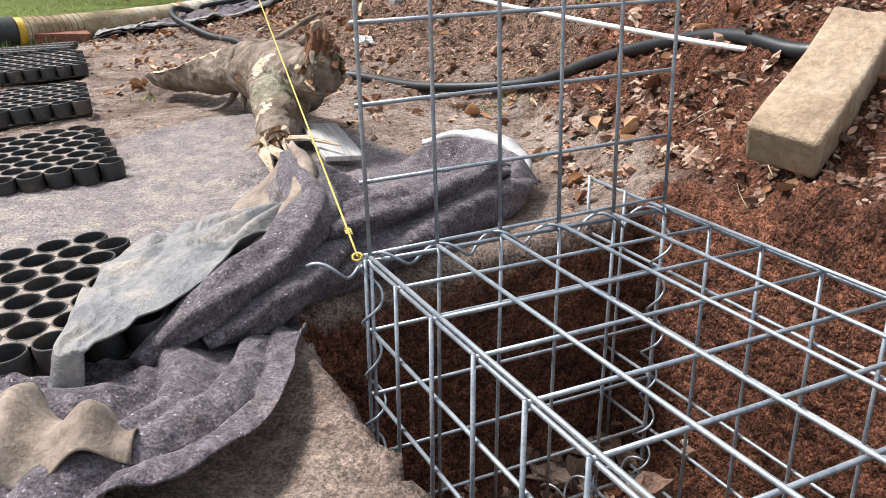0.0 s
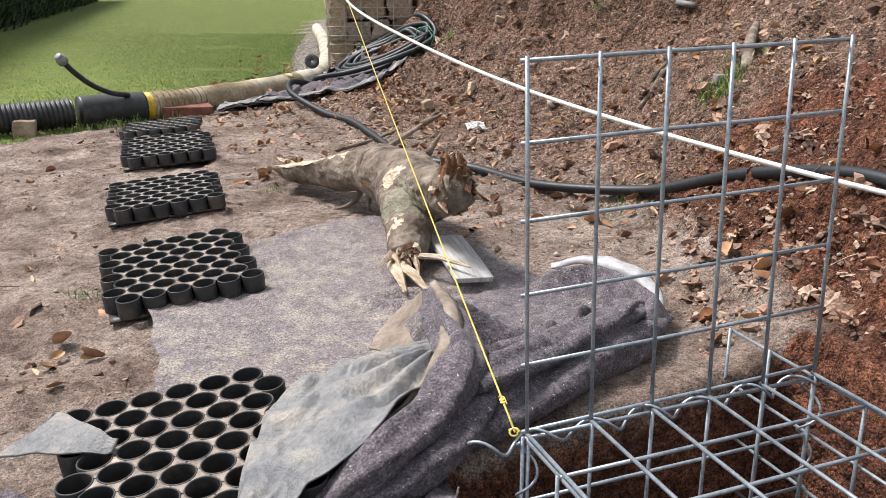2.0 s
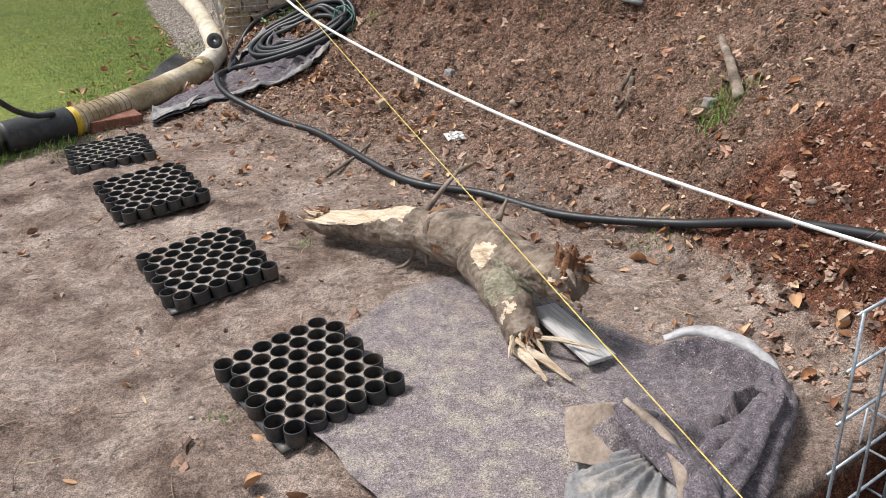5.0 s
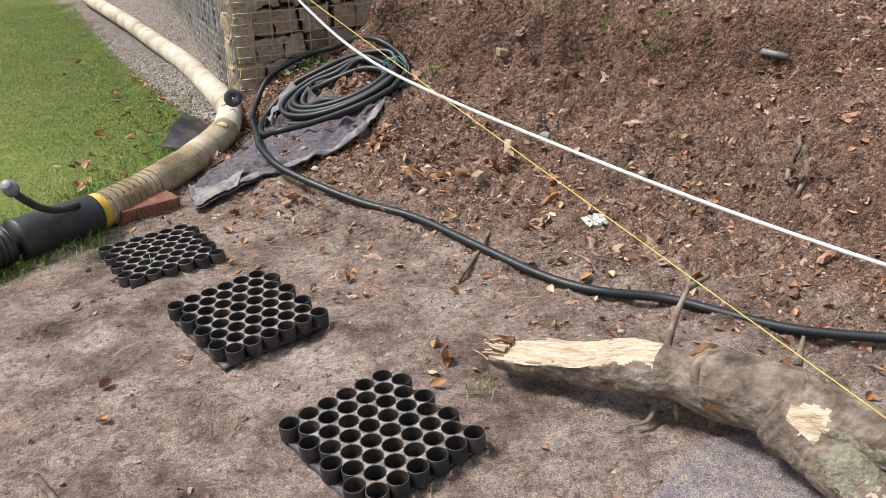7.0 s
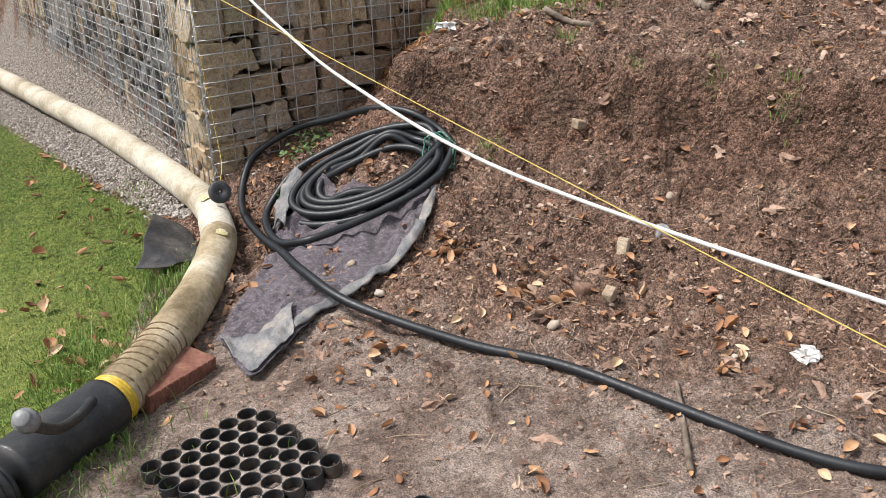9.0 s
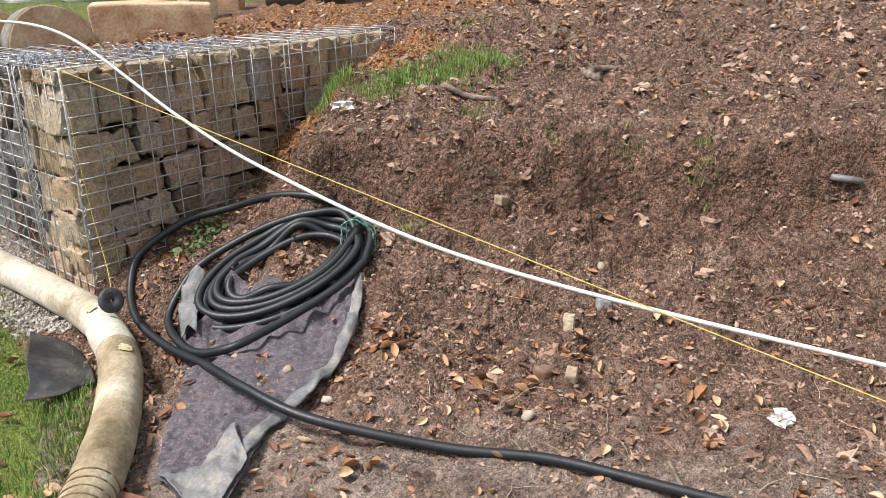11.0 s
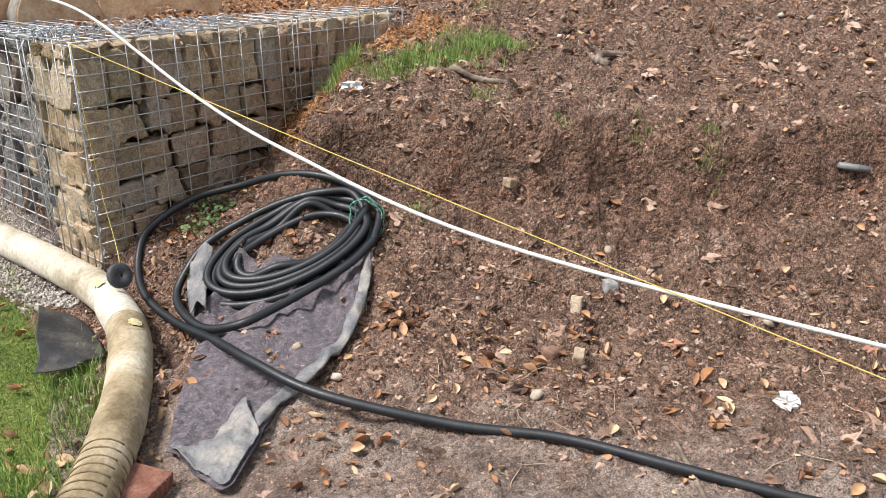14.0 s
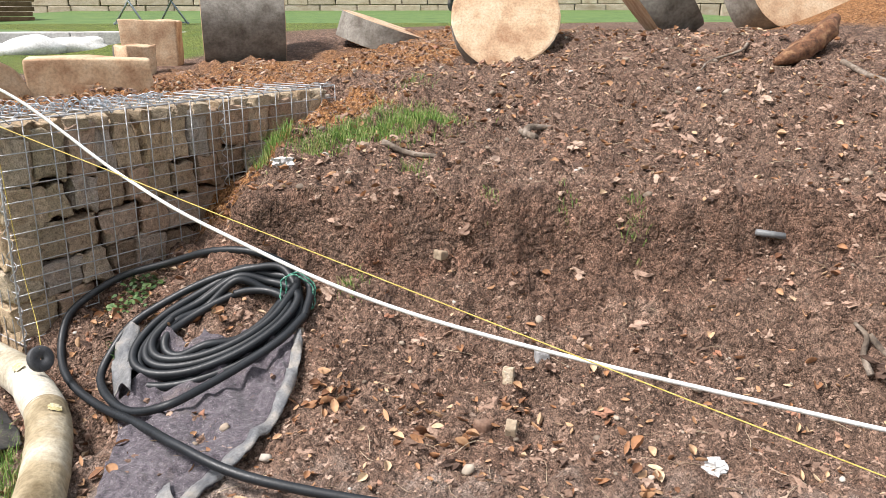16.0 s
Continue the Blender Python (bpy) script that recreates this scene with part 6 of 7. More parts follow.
def build_bark_piece():
    line = [(1.85, 5.2, G(1.85, 5.2) + 0.05), (2.02, 5.17, G(2.02, 5.17) + 0.06), (2.22, 5.16, G(2.22, 5.16) + 0.1), (2.36, 5.16, G(2.36, 5.16) + 0.17)]
    p, _ = spline(line, 0.02)
    ob = link_mesh("bark_slab", tube(p, np.interp(np.linspace(0, 1, len(p)), [0, 0.3, 0.8, 1], [0.02, 0.06, 0.065, 0.03]), 14, lump=lambda f, a: 0.25 * noise.noise(Vector((f * 8, math.cos(a) * 2, math.sin(a) * 2)))), M_ROT)
    tagged(ob, "curved slab of red-brown bark lying on the heap", "bark")


build_bark_piece()


def branch(points, r0, r1, label, sides=9):
    p, _ = spline(on_ground(points, r0 * 0.6), 0.02)
    ob = link_mesh("branch", tube(p, np.linspace(r0, r1, len(p)), sides, lump=lambda f, a: 0.15 * noise.noise(Vector((f * 12, math.cos(a), math.sin(a))))), M_BARK)
    return tagged(ob, label, "branch")


branch([(0.517, 3.181), (0.53, 3.3, 0.03), (0.56, 3.45, 0.02), (0.6, 3.66)], 0.022, 0.013, "pale broken root sticking to the soil bank")
branch([(0.205, 3.74), (0.24, 3.79), (0.27, 3.8, 0.02), (0.3, 3.86)], 0.012, 0.007, "short brown stick lying on the soil bank")
branch([(-0.40, 5.72), (-0.33, 5.62, 0.01), (-0.25, 5.5)], 0.016, 0.011, "short grey branch lying by a grass patch")
branch([(0.27, 5.5), (0.33, 5.54, 0.02), (0.47, 5.52)], 0.02, 0.012, "forked dry stick on the soil heap")
branch([(0.28, 5.44), (0.29, 5.56, 0.01)], 0.017, 0.014, "short stump of a stick on the soil heap")
branch([(2.1, 4.95), (1.95, 4.75), (1.75, 4.5, 0.01), (1.6, 4.2)], 0.018, 0.01, "long grey branch lying on the heap")
branch([(2.2, 5.6), (2.05, 5.55, 0.02), (1.85, 5.62), (1.6, 5.5, 0.02)], 0.01, 0.005, "thin grey branch lying on the heap")
branch([(-1.02, 3.62), (-0.93, 3.78), (-0.85, 3.93)], 0.009, 0.006, "grey stick lying on trodden soil")
branch([(-2.2, 2.9), (-2.1, 2.75), (-2.05, 2.62)], 0.01, 0.007, "grey stick lying on trodden soil")
branch([(0.29, 3.8), (0.25, 3.7), (0.2, 3.66)], 0.012, 0.008, "brown root hanging from the cut bank")


def build_pipe_end():
    p = Vector((0.35, 4.3, surface(0.35, 4.3) + 0.018))
    d = Vector((0.66, -0.72, -0.1)).normalized()
    ob = link_mesh("pipe_stub", tube([p, p + d * 0.004, p + d * 0.07, p + d * 0.11], [0.008, 0.013, 0.013, 0.012], 14), M_CAP)
    tagged(ob, "short grey pipe end sticking out of the bank", "pipe")


build_pipe_end()


def crumpled(name, at, size, material, label, category, seed):
    bm = lumpy(size, seed, 0.9, 3, (1, 0.8, 0.45))
    for v in bm.verts:
        v.co += noise.noise_vector(v.co * (2.2 / size) + Vector((seed, 0, 0))) * size * 0.42
    ob = part(name, bm, material, smooth=False)
    ob.location = (at[0], at[1], surface(*at) + size * 0.3)
    return tagged(ob, label, category)


crumpled("tissue", (-0.468, 3.85), 0.034, M_PAPER, "crumpled white paper tissue on trodden soil", "tissue", 3)
crumpled("rag", (-0.79, 5.93), 0.05, M_PAPER, "torn white plastic rag caught in grass", "rag", 5)


# ---- far garden behind the terrace ----
def far(dist, heading, z):
    """A point at that distance and compass heading from the last viewpoint."""
    return Vector((-2.48 + dist * math.sin(radians(heading)), 2.66 + dist * math.cos(radians(heading)), z))


def far_wall():
    a, b = far(30, -4, 0.9), far(24, 62, 0.9)
    d = (b - a)
    ln = d.length
    ex = d.normalized()
    ein = Vector((-ex.y, ex.x, 0))
    root = thing("garden_wall", a, "pale dressed sandstone garden wall behind the upper lawn", "wall", kind="structure")
    core = part("wall_body", box(ln, 0.4, 2.2, 0.02), M_CONCRETE, root)
    core.matrix_local = frame_matrix(ex * (ln / 2) + ein * 0.26, ex, ein, Vector((0, 0, 1)))
    rnd = random.Random(6)
    meshes = []
    for k in range(4):
        me = bpy.data.meshes.new("wall_stone")
        bm = box(1, 0.2, 1, 0.03, 0.03, k + 30, 0)
        bm.to_mesh(me)
        bm.free()
        me.materials.append(M_PALESTONE)
        meshes.append(me)
    z = 0.0
    while z < 2.1:
        h, x = rnd.uniform(0.26, 0.4), 0.0
        while x < ln:
            w = rnd.uniform(0.4, 1.0)
            ob = new("wall_stone", meshes[rnd.randrange(4)])
            ob.parent = root
            ob.matrix_local = frame_matrix(ex * (x + w / 2) + Vector((0, 0, z)), ex, ein, Vector((0, 0, 1))) @ Matrix.Diagonal((w * 0.975, 1, h * 0.96, 1))
            x += w
        z += h
    return root


M_PALESTONE = surf("pale_dressed_sandstone", (0.4, 0.32, 0.22), (0.52, 0.44, 0.33), (0.62, 0.55, 0.44), 3, 0.9, 0.3, 25, vary=0.18)
far_wall()


def far_kerb():
    a, b = far(11.2, 0, 1.0), far(10.4, 60, 1.0)
    d = b - a
    ex = d.normalized()
    ein = Vector((-ex.y, ex.x, 0))
    root = thing("concrete_kerb", a, "low pale concrete edging along the upper lawn", "kerb", kind="structure")
    n = int(d.length)
    me = bpy.data.meshes.new("kerb_stone")
    bm = box(0.985, 0.5, 0.27, 0.012, 0.004, 3)
    bm.to_mesh(me)
    bm.free()
    me.materials.append(M_CONCRETE)
    for k in range(n):
        ob = new("kerb_stone", me)
        ob.parent = root
        ob.matrix_local = frame_matrix(ex * (k + 0.5), ex, ein, Vector((0, 0, 1)))
    # the lawn behind it, level with its top
    bm = bmesh.new()
    rows = [[bm.verts.new(a + ex * (d.length * i / 24) + ein * (0.3 + j * 1.0) + Vector((0, 0, 0.24 + 0.02 * j * min(1, j / 6) + 0.01 * noise.noise(Vector((i, j, 0)))))) for i in range(-4, 29)] for j in range(16)]
    for p, q in zip(rows, rows[1:]):
        for i in range(len(p) - 1):
            bm.faces.new((p[i], p[i + 1], q[i + 1], q[i]))
    tagged(part("upper_lawn", bm, M_FARLAWN), "short green upper lawn behind the kerb", "lawn", kind="structure")


M_FARLAWN = surf("short_lawn", (0.05, 0.1, 0.02), (0.09, 0.16, 0.035), (0.14, 0.2, 0.05), 3, 0.9, 0.4, 60, vary=0.0)
far_kerb()


def trestle():
    c = far(13, 19, 1.26)
    root = thing("folding_table", c, "folding metal table with crossed legs on the upper lawn", "table")
    for sx in (-0.45, 0.45):
        for s in (-1, 1):
            link_mesh("leg", tube([(sx, -0.3 * s, 0), (sx * 0.9, 0.3 * s, 0.72)], 0.014, 8), M_WIRE, root)
        link_mesh("stretcher", tube([(sx, -0.28, 0.06), (sx, 0.28, 0.06)], 0.01, 8), M_WIRE, root)
    part("tabletop", box(1.1, 0.66, 0.03, 0.006), M_BLUE, root, "blue tabletop").location = (0, 0, 0.72)
    root.rotation_euler = (0, 0, 0.5)


M_BLUE = surf("blue_plastic", (0.1, 0.25, 0.5), (0.16, 0.36, 0.66), (0.22, 0.44, 0.72), 4, 0.6, 0.1, 50, vary=0.0)
trestle()


def wheel():
    c = far(21, 38.6, 1.38)
    root = thing("cart_wheel", c, "black rubber wheel of a cart on the upper lawn", "wheel")
    ring = [(0.2 * math.cos(a), 0, 0.25 + 0.2 * math.sin(a)) for a in np.linspace(0, 2 * math.pi, 30)]
    link_mesh("tyre", tube(ring, 0.06, 10), M_RUBBER, root)
    link_mesh("rim", tube([(0, -0.03, 0.25), (0, 0.03, 0.25)], 0.13, 18), M_CAP, root)
    root.rotation_euler = (0, 0, -0.5)


wheel()


def gravel_sacks():
    for k, (d, hd) in enumerate(((9.4, 12.0), (9.6, 15.0), (9.9, 18.0), (9.6, 31.0), (9.7, 33.5), (9.8, 8.5))):
        bm = lumpy(0.34, k + 4, 0.25, 3, (1.1, 0.6, 0.42))
        ob = part("gravel_sack", bm, M_PAPER)
        ob.location = far(d, hd, 1.1)
        tagged(ob, "white filled sack lying in front of the kerb", "sack", "white sacks")


gravel_sacks()


def plank_pile():
    root = thing("timber_pile", far(16, 9.5, 1.25), "stacked brown timber planks beside the upper lawn", "planks")
    for k in range(7):
        for j in range(3):
            part("plank", box(1.6, 0.16, 0.07, 0.006, 0.004, k * 3 + j), M_ROTPLANK, root).location = (0.05 * math.sin(k * 3 + j), j * 0.18, k * 0.08)
    root.rotation_euler = (0, 0, 0.2)


M_ROTPLANK = surf("brown_planks", (0.12, 0.065, 0.03), (0.2, 0.12, 0.06), (0.3, 0.19, 0.1), 6, 0.85, 0.3, 50, vary=0.25)
plank_pile()


# ---- the hedge behind the lawn ----
def build_hedge():
    a, b = Vector((-5.6, 6.0, 0.03)), Vector((-19, 30, 0.03))
    d = (b - a)
    ex = d.normalized()
    out = Vector((-ex.y, ex.x, 0))
    root = thing("hedge", a, "dark green clipped conifer hedge along the lawn", "hedge", kind="structure")
    # solid block behind the leaves, coloured dark as the shade inside the hedge
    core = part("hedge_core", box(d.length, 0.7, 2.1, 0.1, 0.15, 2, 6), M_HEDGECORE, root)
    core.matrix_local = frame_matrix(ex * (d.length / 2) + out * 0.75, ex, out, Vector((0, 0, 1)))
    rnd = random.Random(2)
    verts, faces = [], []
    for k in range(26000):
        x = d.length * rnd.random() ** 1.5
        z = rnd.uniform(0.0, 2.2)
        y = 0.38 + rnd.gauss(0, 0.09) + 0.12 * noise.noise(Vector((x * 1.5, z * 2, 0)))
        c = ex * x + out * y + Vector((0, 0, z))
        w, h = rnd.uniform(0.015, 0.035), rnd.uniform(0.06, 0.14)
        s = (ex * rnd.uniform(-1, 1) + out * rnd.uniform(-1, 1)).normalized() * w
        t = (Vector((0, 0, 1)) + ex * rnd.uniform(-0.6, 0.6) - out * rnd.uniform(0, 0.9)).normalized() * h
        i = len(verts)
        verts += [tuple(c - s), tuple(c + s), tuple(c + s * 0.5 + t), tuple(c - s * 0.5 + t * 0.9)]
        faces.append((i, i + 1, i + 2, i + 3))
    me = bpy.data.meshes.new("foliage")
    me.from_pydata(verts, [], faces)
    link_mesh("foliage", me, M_HEDGE, root, smooth=False)["kind"] = "stuff"


# leaf green darkened to nearly black, for the inner shade
M_HEDGECORE = surf("hedge_inner_shade", (0.008, 0.015, 0.005), (0.015, 0.028, 0.009), (0.025, 0.04, 0.014), 6, 0.9, 0.6, 40, vary=0.0)
build_hedge()


# ---- strewn over the ground: clods, stones, leaves, twigs, grass ----
def zone(x, y):
    """How far up the bank a spot is: 0 on the trodden soil, 1 on the bank."""
    s1, s2 = 0.69 * x + 0.73 * y, x + 0.25 * (y - 3)
    return max(min(1, max(0, (s1 - 1.5) / 0.9)), min(1, max(0, (s2 - 0.05) / 0.3)))


def in_pit(x, y):
    px, py = x - C0[0], y - C0[1]
    u, v = px * CU[0] + py * CU[1], px * CV[0] + py * CV[1]
    return -0.15 < u < 0.69 and -0.28 < v < 1.6


def on_wall(x, y):
    fx, fy = x + 1.90, y - 6.1
    return -0.05 < -0.315 * fx + 0.949 * fy < 0.42 and fx + 0.27 * fy > -0.05 and 0.949 * fx + 0.315 * fy < 2.0


def soil_spot(rnd, bank_share, want):
    while True:
        x, y = rnd.uniform(-2.7, 2.6), rnd.uniform(0.9, 8.2)
        if x < float(lawn_x(np.float64(y))) + 0.05 or in_pit(x, y) or on_wall(x, y):
            continue
        if y > 6.0 and x < float(gab_x(np.float64(y))) + 0.1:
            continue
        z = zone(x, y)
        if rnd.random() < bank_share * z + (1 - bank_share) * (1 - z) * want:
            return x, y, z


def scatter_all():
    rnd = random.Random(21)
    clods = [arrays(lumpy(1, k, 1.5, 2 if k < 6 else 1, (1, 0.8, 0.5))) for k in range(10)]
    pl = []
    for i in range(32000):
        x, y, z = soil_spot(rnd, 0.9, 0.55)
        s = min(0.03, (0.0042 + 0.0018 * z) * rnd.paretovariate(2.9))
        pl.append((rnd.randrange(6, 10) if s < 0.012 else rnd.randrange(3, 6) if s < 0.02 else rnd.randrange(3), (x, y, surface(x, y) - s * 0.28), (rnd.uniform(-0.6, 0.6), rnd.uniform(-0.6, 0.6), rnd.uniform(0, 6.3)), s))
    for i in range(1500):
        x, y = rnd.uniform(0.3, 1.1), rnd.uniform(1.5, 2.7)
        if in_pit(x, y):
            continue
        s = min(0.022, 0.0052 * rnd.paretovariate(2.3))
        pl.append((rnd.randrange(2, 6) if s > 0.01 else rnd.randrange(6, 10), (x, y, surface(x, y) + s * 0.2), (rnd.uniform(-0.6, 0.6), rnd.uniform(-0.6, 0.6), rnd.uniform(0, 6.3)), s))
    for i in range(420):
        u, v = rnd.uniform(-0.03, 0.6), rnd.uniform(-0.15, 1.3)
        x, y = C0[0] + CU[0] * u + CV[0] * v, C0[1] + CU[1] * u + CV[1] * v
        s = min(0.04, 0.008 * rnd.paretovariate(1.9))
        pl.append((rnd.randrange(7), (x, y, surface(x, y) + s * 0.2), (rnd.uniform(-1, 1), rnd.uniform(-1, 1), rnd.uniform(0, 6.3)), s))
    for i in range(260):
        x, y, z = soil_spot(rnd, 0.97, 0.1)
        s = rnd.uniform(0.014, 0.03)
        pl.append((rnd.randrange(2), (x, y, surface(x, y) - s * 0.35), (rnd.uniform(-1, 1), rnd.uniform(-1, 1), rnd.uniform(0, 6.3)), s))
    for i in range(9000):
        x, y = rnd.uniform(-2.5, 0.4), rnd.uniform(1.0, 4.6)
        if x < float(lawn_x(np.float64(y))) + 0.06 or in_pit(x, y) or noise.noise(Vector((x * 3.3, y * 3.3, 8))) + 0.4 * noise.noise(Vector((x * 11, y * 11, 2))) < 0.05:
            continue
        s = min(0.011, 0.0024 * rnd.paretovariate(2.4))
        pl.append((rnd.randrange(6, 10), (x, y, surface(x, y)), (rnd.uniform(-1, 1), rnd.uniform(-1, 1), rnd.uniform(0, 6.3)), s))
    for i in range(17000):
        x, y, z = soil_spot(rnd, 1.0, 0.0)
        s = min(0.014, 0.0045 * rnd.paretovariate(3.2))
        pl.append((rnd.randrange(6, 10), (x, y, surface(x, y) - s * 0.1), (rnd.uniform(-1, 1), rnd.uniform(-1, 1), rnd.uniform(0, 6.3)), s))
    strew("soil_clods", clods, pl, M_CLOD, "crumbled red-brown soil clods strewn over bank and ground", "soil", smooth=False)
    pebbles = [arrays(lumpy(1, k + 40, 0.3, 2, (1, 0.8, 0.6))) for k in range(5)]
    pl = []
    for i in range(1500):
        x, y, z = soil_spot(rnd, 0.85, 0.4)
        s = min(0.022, 0.0032 * rnd.paretovariate(2.0))
        pl.append((rnd.randrange(5), (x, y, surface(x, y) + s * 0.25 + 0.002), (rnd.uniform(-0.5, 0.5), rnd.uniform(-0.5, 0.5), rnd.uniform(0, 6.3)), s))
    strew("small_stones", pebbles, pl, M_PEBBLE, "pale and brown small stones strewn in the soil", "stones")
    grit = []
    for i in range(5200):
        y = 6.0 + 4.5 * rnd.random() ** 1.6
        a, b = float(lawn_x(np.float64(y))), float(gab_x(np.float64(y)))
        x = rnd.uniform(a, b - 0.02)
        grit.append((rnd.randrange(4), (x, y, surface(x, y) + 0.002), (rnd.uniform(-1, 1), rnd.uniform(-1, 1), rnd.uniform(0, 6.3)), rnd.uniform(0.004, 0.011)))
    strew("gravel_strip", [arrays(lumpy(1, k + 60, 0.35, 1, (1, 0.8, 0.6))) for k in range(4)], grit, M_GRIT, "pale grey gravel along the foot of the gabion wall", "gravel")
    def leaf(seed, curl):
        bm = bmesh.new()
        rows = []
        for i in range(6):
            k = i / 5
            w = math.sin(math.pi * (0.06 + 0.9 * k)) ** 0.8 * (0.17 + 0.2 * (seed % 3) / 2) * (1 + 0.3 * noise.noise(Vector((k * 5, seed, 0))))
            rows.append([bm.verts.new((w * c, k - 0.5, curl * (0.5 * (k - 0.5) ** 2 + 0.55 * c * c * w * 2) + 0.05 * noise.noise(Vector((k * 4, c * 2, seed))))) for c in (-1, -0.4, 0.4, 1)])
        for p, q in zip(rows, rows[1:]):
            for i in range(3):
                bm.faces.new((p[i], p[i + 1], q[i + 1], q[i]))
        return arrays(bm)
    leaves = [leaf(k, c) for k, c in enumerate((0.3, 0.7, 1.2, 1.9, -0.6))]
    pl = []
    for i in range(3600):
        x, y, z = soil_spot(rnd, 0.85, 0.18)
        s = rnd.uniform(0.016, 0.042)
        pl.append((rnd.randrange(5), (x, y, surface(x, y) + 0.006), (rnd.uniform(-0.6, 0.6), rnd.uniform(-0.6, 0.6), rnd.uniform(0, 6.3)), s))
    for cx, cy, n, spread in ((-1.16, 4.93, 34, 0.06), (-0.72, 4.5, 14, 0.05), (-0.55, 3.95, 26, 0.1), (-1.0, 4.55, 26, 0.1), (-1.62, 4.45, 14, 0.08), (-1.15, 3.13, 9, 0.05), (-2.35, 4.75, 46, 0.13), (-1.6, 5.85, 26, 0.1), (-0.95, 1.75, 9, 0.06), (0.3, 2.9, 30, 0.14), (0.5, 2.2, 16, 0.12), (-1.85, 5.0, 20, 0.1), (-1.3, 5.5, 14, 0.08), (-1.45, 3.75, 10, 0.1)):
        for i in range(n):
            x, y = rnd.gauss(cx, spread), rnd.gauss(cy, spread)
            if in_pit(x, y):
                continue
            pl.append((rnd.randrange(5), (x, y, surface(x, y) + 0.004 + rnd.uniform(0, 0.012)), (rnd.uniform(-0.8, 0.8), rnd.uniform(-0.8, 0.8), rnd.uniform(0, 6.3)), rnd.uniform(0.025, 0.055)))
    for i in range(1500):
        x, y, z = soil_spot(rnd, 1.0, 0.1)
        if y > 5.7:
            pl.append((rnd.randrange(5), (x, y, surface(x, y) + 0.006), (rnd.uniform(-0.8, 0.8), rnd.uniform(-0.8, 0.8), rnd.uniform(0, 6.3)), rnd.uniform(0.02, 0.05)))
    for i in range(80):
        y = rnd.uniform(3.6, 8.0)
        x = float(lawn_x(np.float64(y))) - abs(rnd.gauss(0, 0.25))
        pl.append((rnd.randrange(5), (x, y, surface(x, y) + 0.02), (rnd.uniform(-0.6, 0.6), rnd.uniform(-0.6, 0.6), rnd.uniform(0, 6.3)), rnd.uniform(0.03, 0.06)))
    strew("dead_leaves", leaves, pl, M_LEAF, "curled brown dead leaves strewn over soil and lawn edge", "leaves")
    def twig(seed):
        pts, _ = spline([(0, -0.5, 0), (0.05 * math.sin(seed), -0.15, 0.03), (0.08 * math.cos(seed * 2), 0.2, 0.01), (0.02, 0.5, 0.02)], 0.24)
        me = tube(pts, np.linspace(0.014, 0.006, len(pts)), 5)
        out = np.array([v.co[:] for v in me.vertices]), [list(p.vertices) for p in me.polygons]
        bpy.data.meshes.remove(me)
        return out
    twigs = [twig(k) for k in range(6)]
    pl = []
    for i in range(6400):
        x, y, z = soil_spot(rnd, 0.65, 0.55)
        if i >= 3200 and y < 5.5:
            continue
        gx, gy = (G(x + 0.03, y) - G(x - 0.03, y)) / 0.06, (G(x, y + 0.03) - G(x, y - 0.03)) / 0.06
        a = rnd.uniform(0, 6.3)
        tilt = math.atan(-math.sin(a) * gx + math.cos(a) * gy)
        pl.append((rnd.randrange(6), (x, y, surface(x, y) + 0.004), (tilt, 0, a), rnd.uniform(0.02, 0.12)))
    strew("dry_twigs", twigs, pl, M_TWIG, "thin dry twigs and stalks strewn over the soil", "twigs")


M_GRIT = tinted("gravel_grains", [(0.0, (0.2, 0.17, 0.15)), (0.5, (0.4, 0.36, 0.32)), (1.0, (0.6, 0.56, 0.52))], 0.85)
scatter_all()


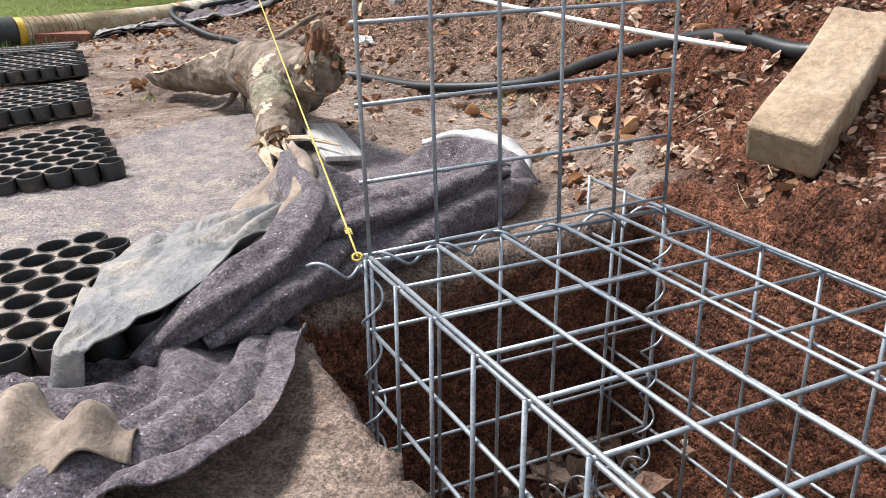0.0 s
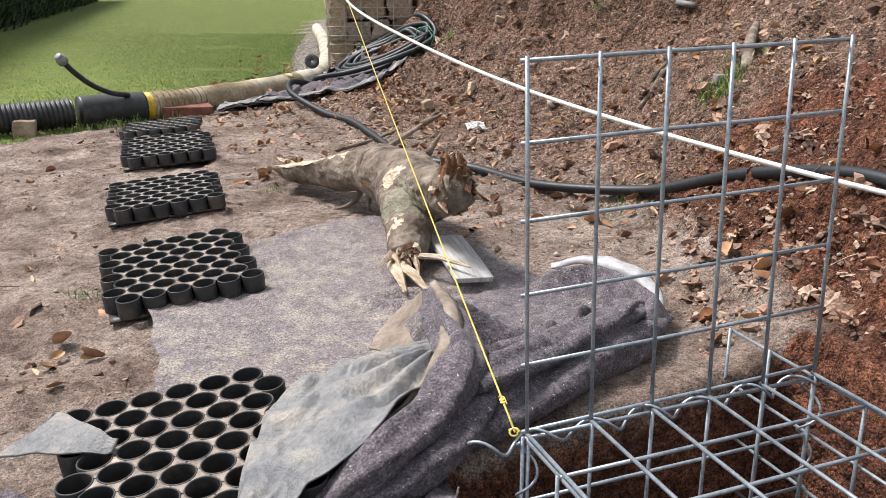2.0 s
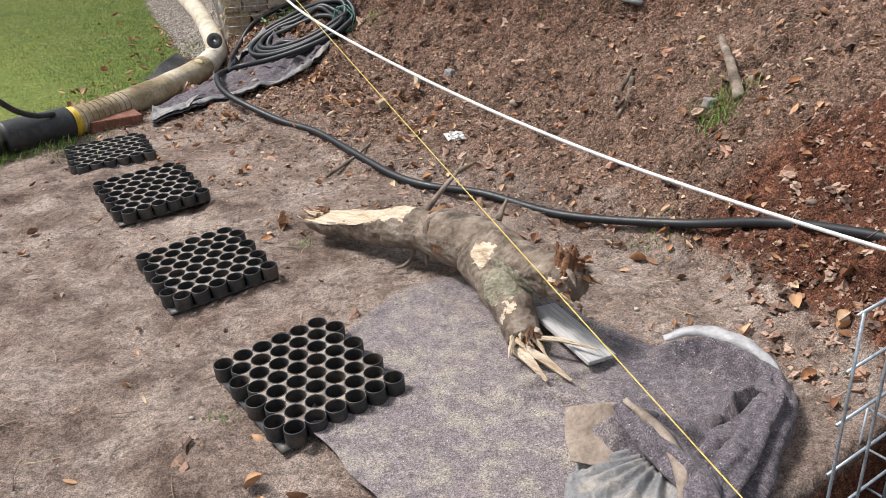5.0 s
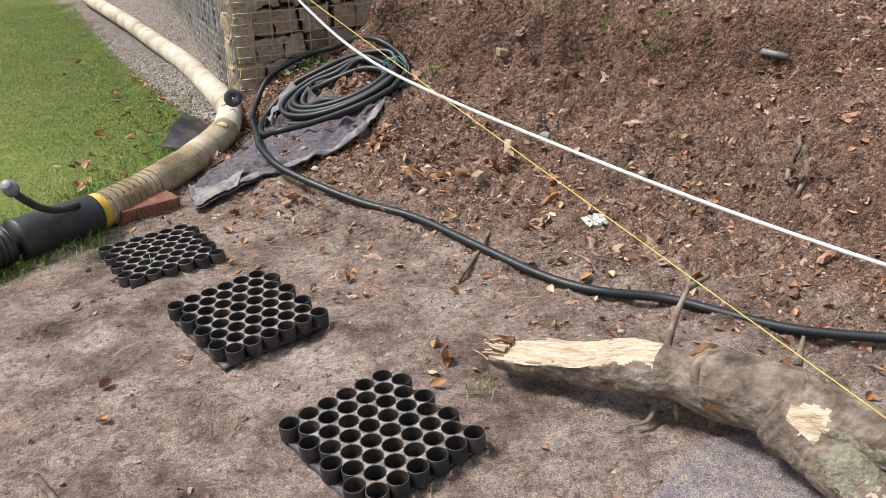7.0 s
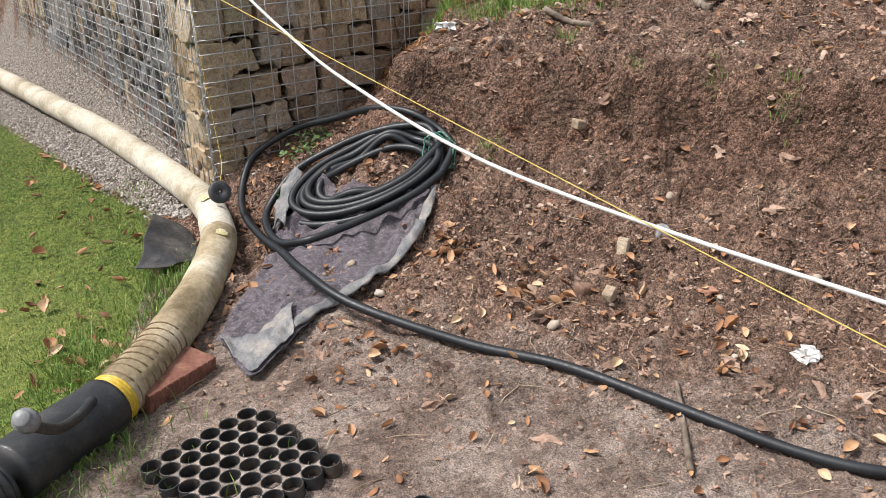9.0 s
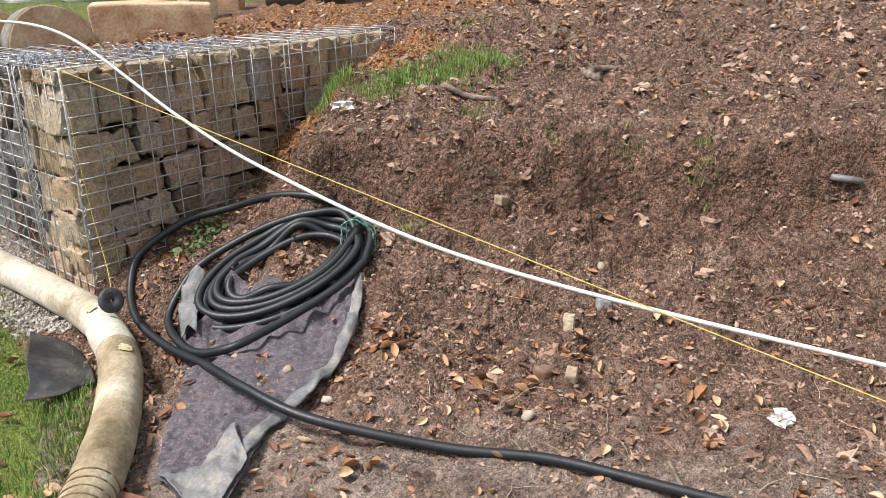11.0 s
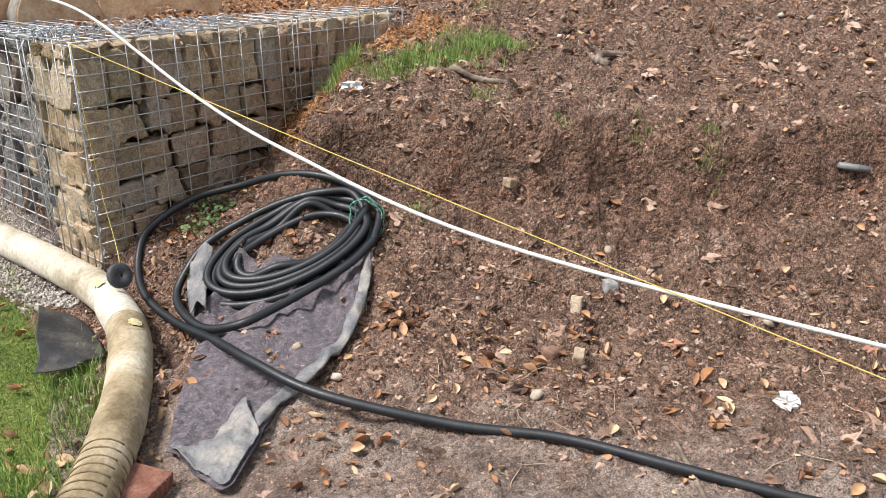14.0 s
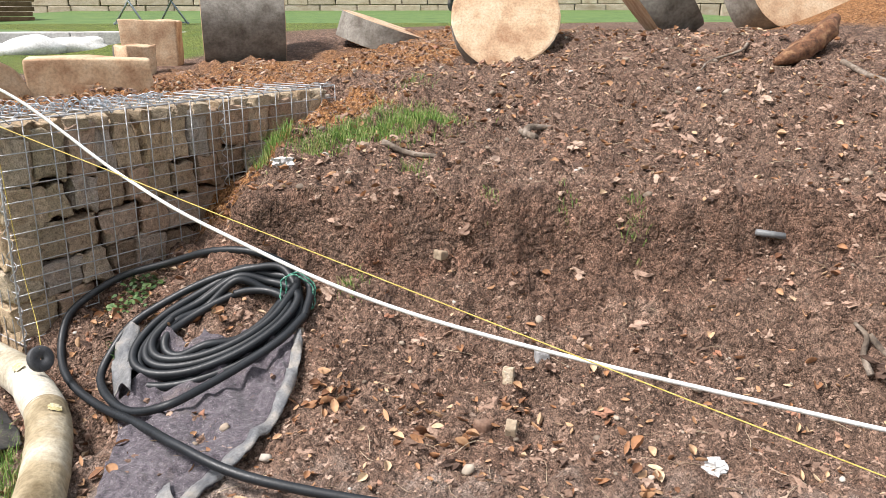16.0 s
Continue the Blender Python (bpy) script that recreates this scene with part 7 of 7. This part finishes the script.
def grow_grass():
    rnd = random.Random(33)
    verts, faces = [], []
    def blade(x, y, h, w, lean):
        a = rnd.uniform(0, 6.3)
        z = surface(x, y) - 0.004
        dx, dy = math.cos(a), math.sin(a)
        b = rnd.uniform(0, 6.3)
        lx, ly = math.cos(b) * lean * h, math.sin(b) * lean * h
        i = len(verts)
        verts.extend([(x - dx * w, y - dy * w, z), (x + dx * w, y + dy * w, z), (x + dx * w * 0.7 + lx * 0.4, y + dy * w * 0.7 + ly * 0.4, z + h * 0.6), (x - dx * w * 0.7 + lx * 0.4, y - dy * w * 0.7 + ly * 0.4, z + h * 0.6), (x + lx, y + ly, z + h * (1 - lean * 0.4))])
        faces.extend([(i, i + 1, i + 2, i + 3), (i + 3, i + 2, i + 4)])
    # the lawn, thinner and shorter far off
    n = 0
    while n < 70000:
        y = 2.2 + 9.5 * rnd.random() ** 1.25
        edge = float(lawn_x(np.float64(y)))
        x = edge - abs(rnd.expovariate(0.9)) + 0.03
        if x < -8.5:
            continue
        if noise.noise(Vector((x * 2.2, y * 2.2, 3))) < -0.28 and rnd.random() < 0.75:
            continue
        blade(x, y, rnd.uniform(0.014, 0.03), rnd.uniform(0.0009, 0.0018), rnd.uniform(0.2, 1.1))
        n += 1
    # longer grass along the pipe and the patches on the bank
    for cx, cy, k, sx, sy, h in ((-2.42, 4.72, 1500, 0.1, 0.2, 0.08), (-2.17, 5.45, 700, 0.05, 0.14, 0.07), (-2.2, 5.15, 500, 0.05, 0.12, 0.07), (-2.75, 4.18, 900, 0.3, 0.1, 0.06), (-2.45, 4.33, 500, 0.06, 0.05, 0.06), (-2.25, 6.4, 300, 0.06, 0.3, 0.05),
                               (-0.45, 6.02, 1500, 0.12, 0.07, 0.065), (-0.25, 5.98, 1400, 0.14, 0.12, 0.065), (-0.68, 6.24, 420, 0.05, 0.05, 0.1), (-0.02, 5.95, 1000, 0.09, 0.09, 0.07), (0.05, 6.15, 160, 0.06, 0.05, 0.06), (-0.42, 5.45, 90, 0.04, 0.04, 0.05), (-0.12, 4.84, 60, 0.022, 0.022, 0.035), (0.05, 4.62, 110, 0.03, 0.03, 0.042), (-0.34, 5.04, 40, 0.02, 0.02, 0.03), (-0.86, 5.27, 90, 0.03, 0.03, 0.05), (0.47, 3.22, 320, 0.04, 0.05, 0.07), (-1.05, 3.02, 40, 0.02, 0.02, 0.03), (-1.15, 2.05, 25, 0.02, 0.02, 0.03), (0.15, 2.85, 60, 0.05, 0.05, 0.04), (-1.5, 2.9, 40, 0.02, 0.02, 0.03), (0.35, 6.5, 80, 0.06, 0.06, 0.05)):
        for i in range(k):
            blade(rnd.gauss(cx, sx), rnd.gauss(cy, sy), h * rnd.uniform(0.4, 1.2), rnd.uniform(0.0011, 0.002), rnd.uniform(0.1, 0.9))
    me = bpy.data.meshes.new("grass")
    me.from_pydata(verts, [], faces)
    tagged(link_mesh("grass", me, M_GRASS, smooth=False), "short lawn grass with longer tufts at its edge and on the bank", "grass", kind="stuff")


grow_grass()


def small_weed(x, y, seed):
    rnd = random.Random(seed)
    root = thing("weed", (x, y, surface(x, y)), "low green leafy weed growing at the wall's foot", "weed", "weeds at the gabion")
    bm = bmesh.new()
    for k in range(70):
        a, r = rnd.uniform(0, 6.3), 0.09 * math.sqrt(rnd.random())
        c = Vector((r * math.cos(a), r * math.sin(a), rnd.uniform(0.01, 0.05)))
        s = rnd.uniform(0.006, 0.012)
        q = Euler((rnd.uniform(-0.7, 0.7), rnd.uniform(-0.7, 0.7), rnd.uniform(0, 6.3))).to_matrix()
        ring = [bm.verts.new(c + q @ Vector((s * math.cos(t), s * 1.3 * math.sin(t), 0.002 * math.cos(2 * t)))) for t in np.linspace(0, 2 * math.pi, 7)[:-1]]
        bm.faces.new(ring)
    part("foliage", bm, M_WEED, root, smooth=False)


M_WEED = tinted("weed_leaves", [(0.0, (0.04, 0.09, 0.02)), (0.6, (0.07, 0.14, 0.035)), (1.0, (0.11, 0.18, 0.05))], 0.6)
small_weed(-1.53, 5.9, 1)
small_weed(-1.42, 6.02, 2)
small_weed(-1.6, 5.72, 3)
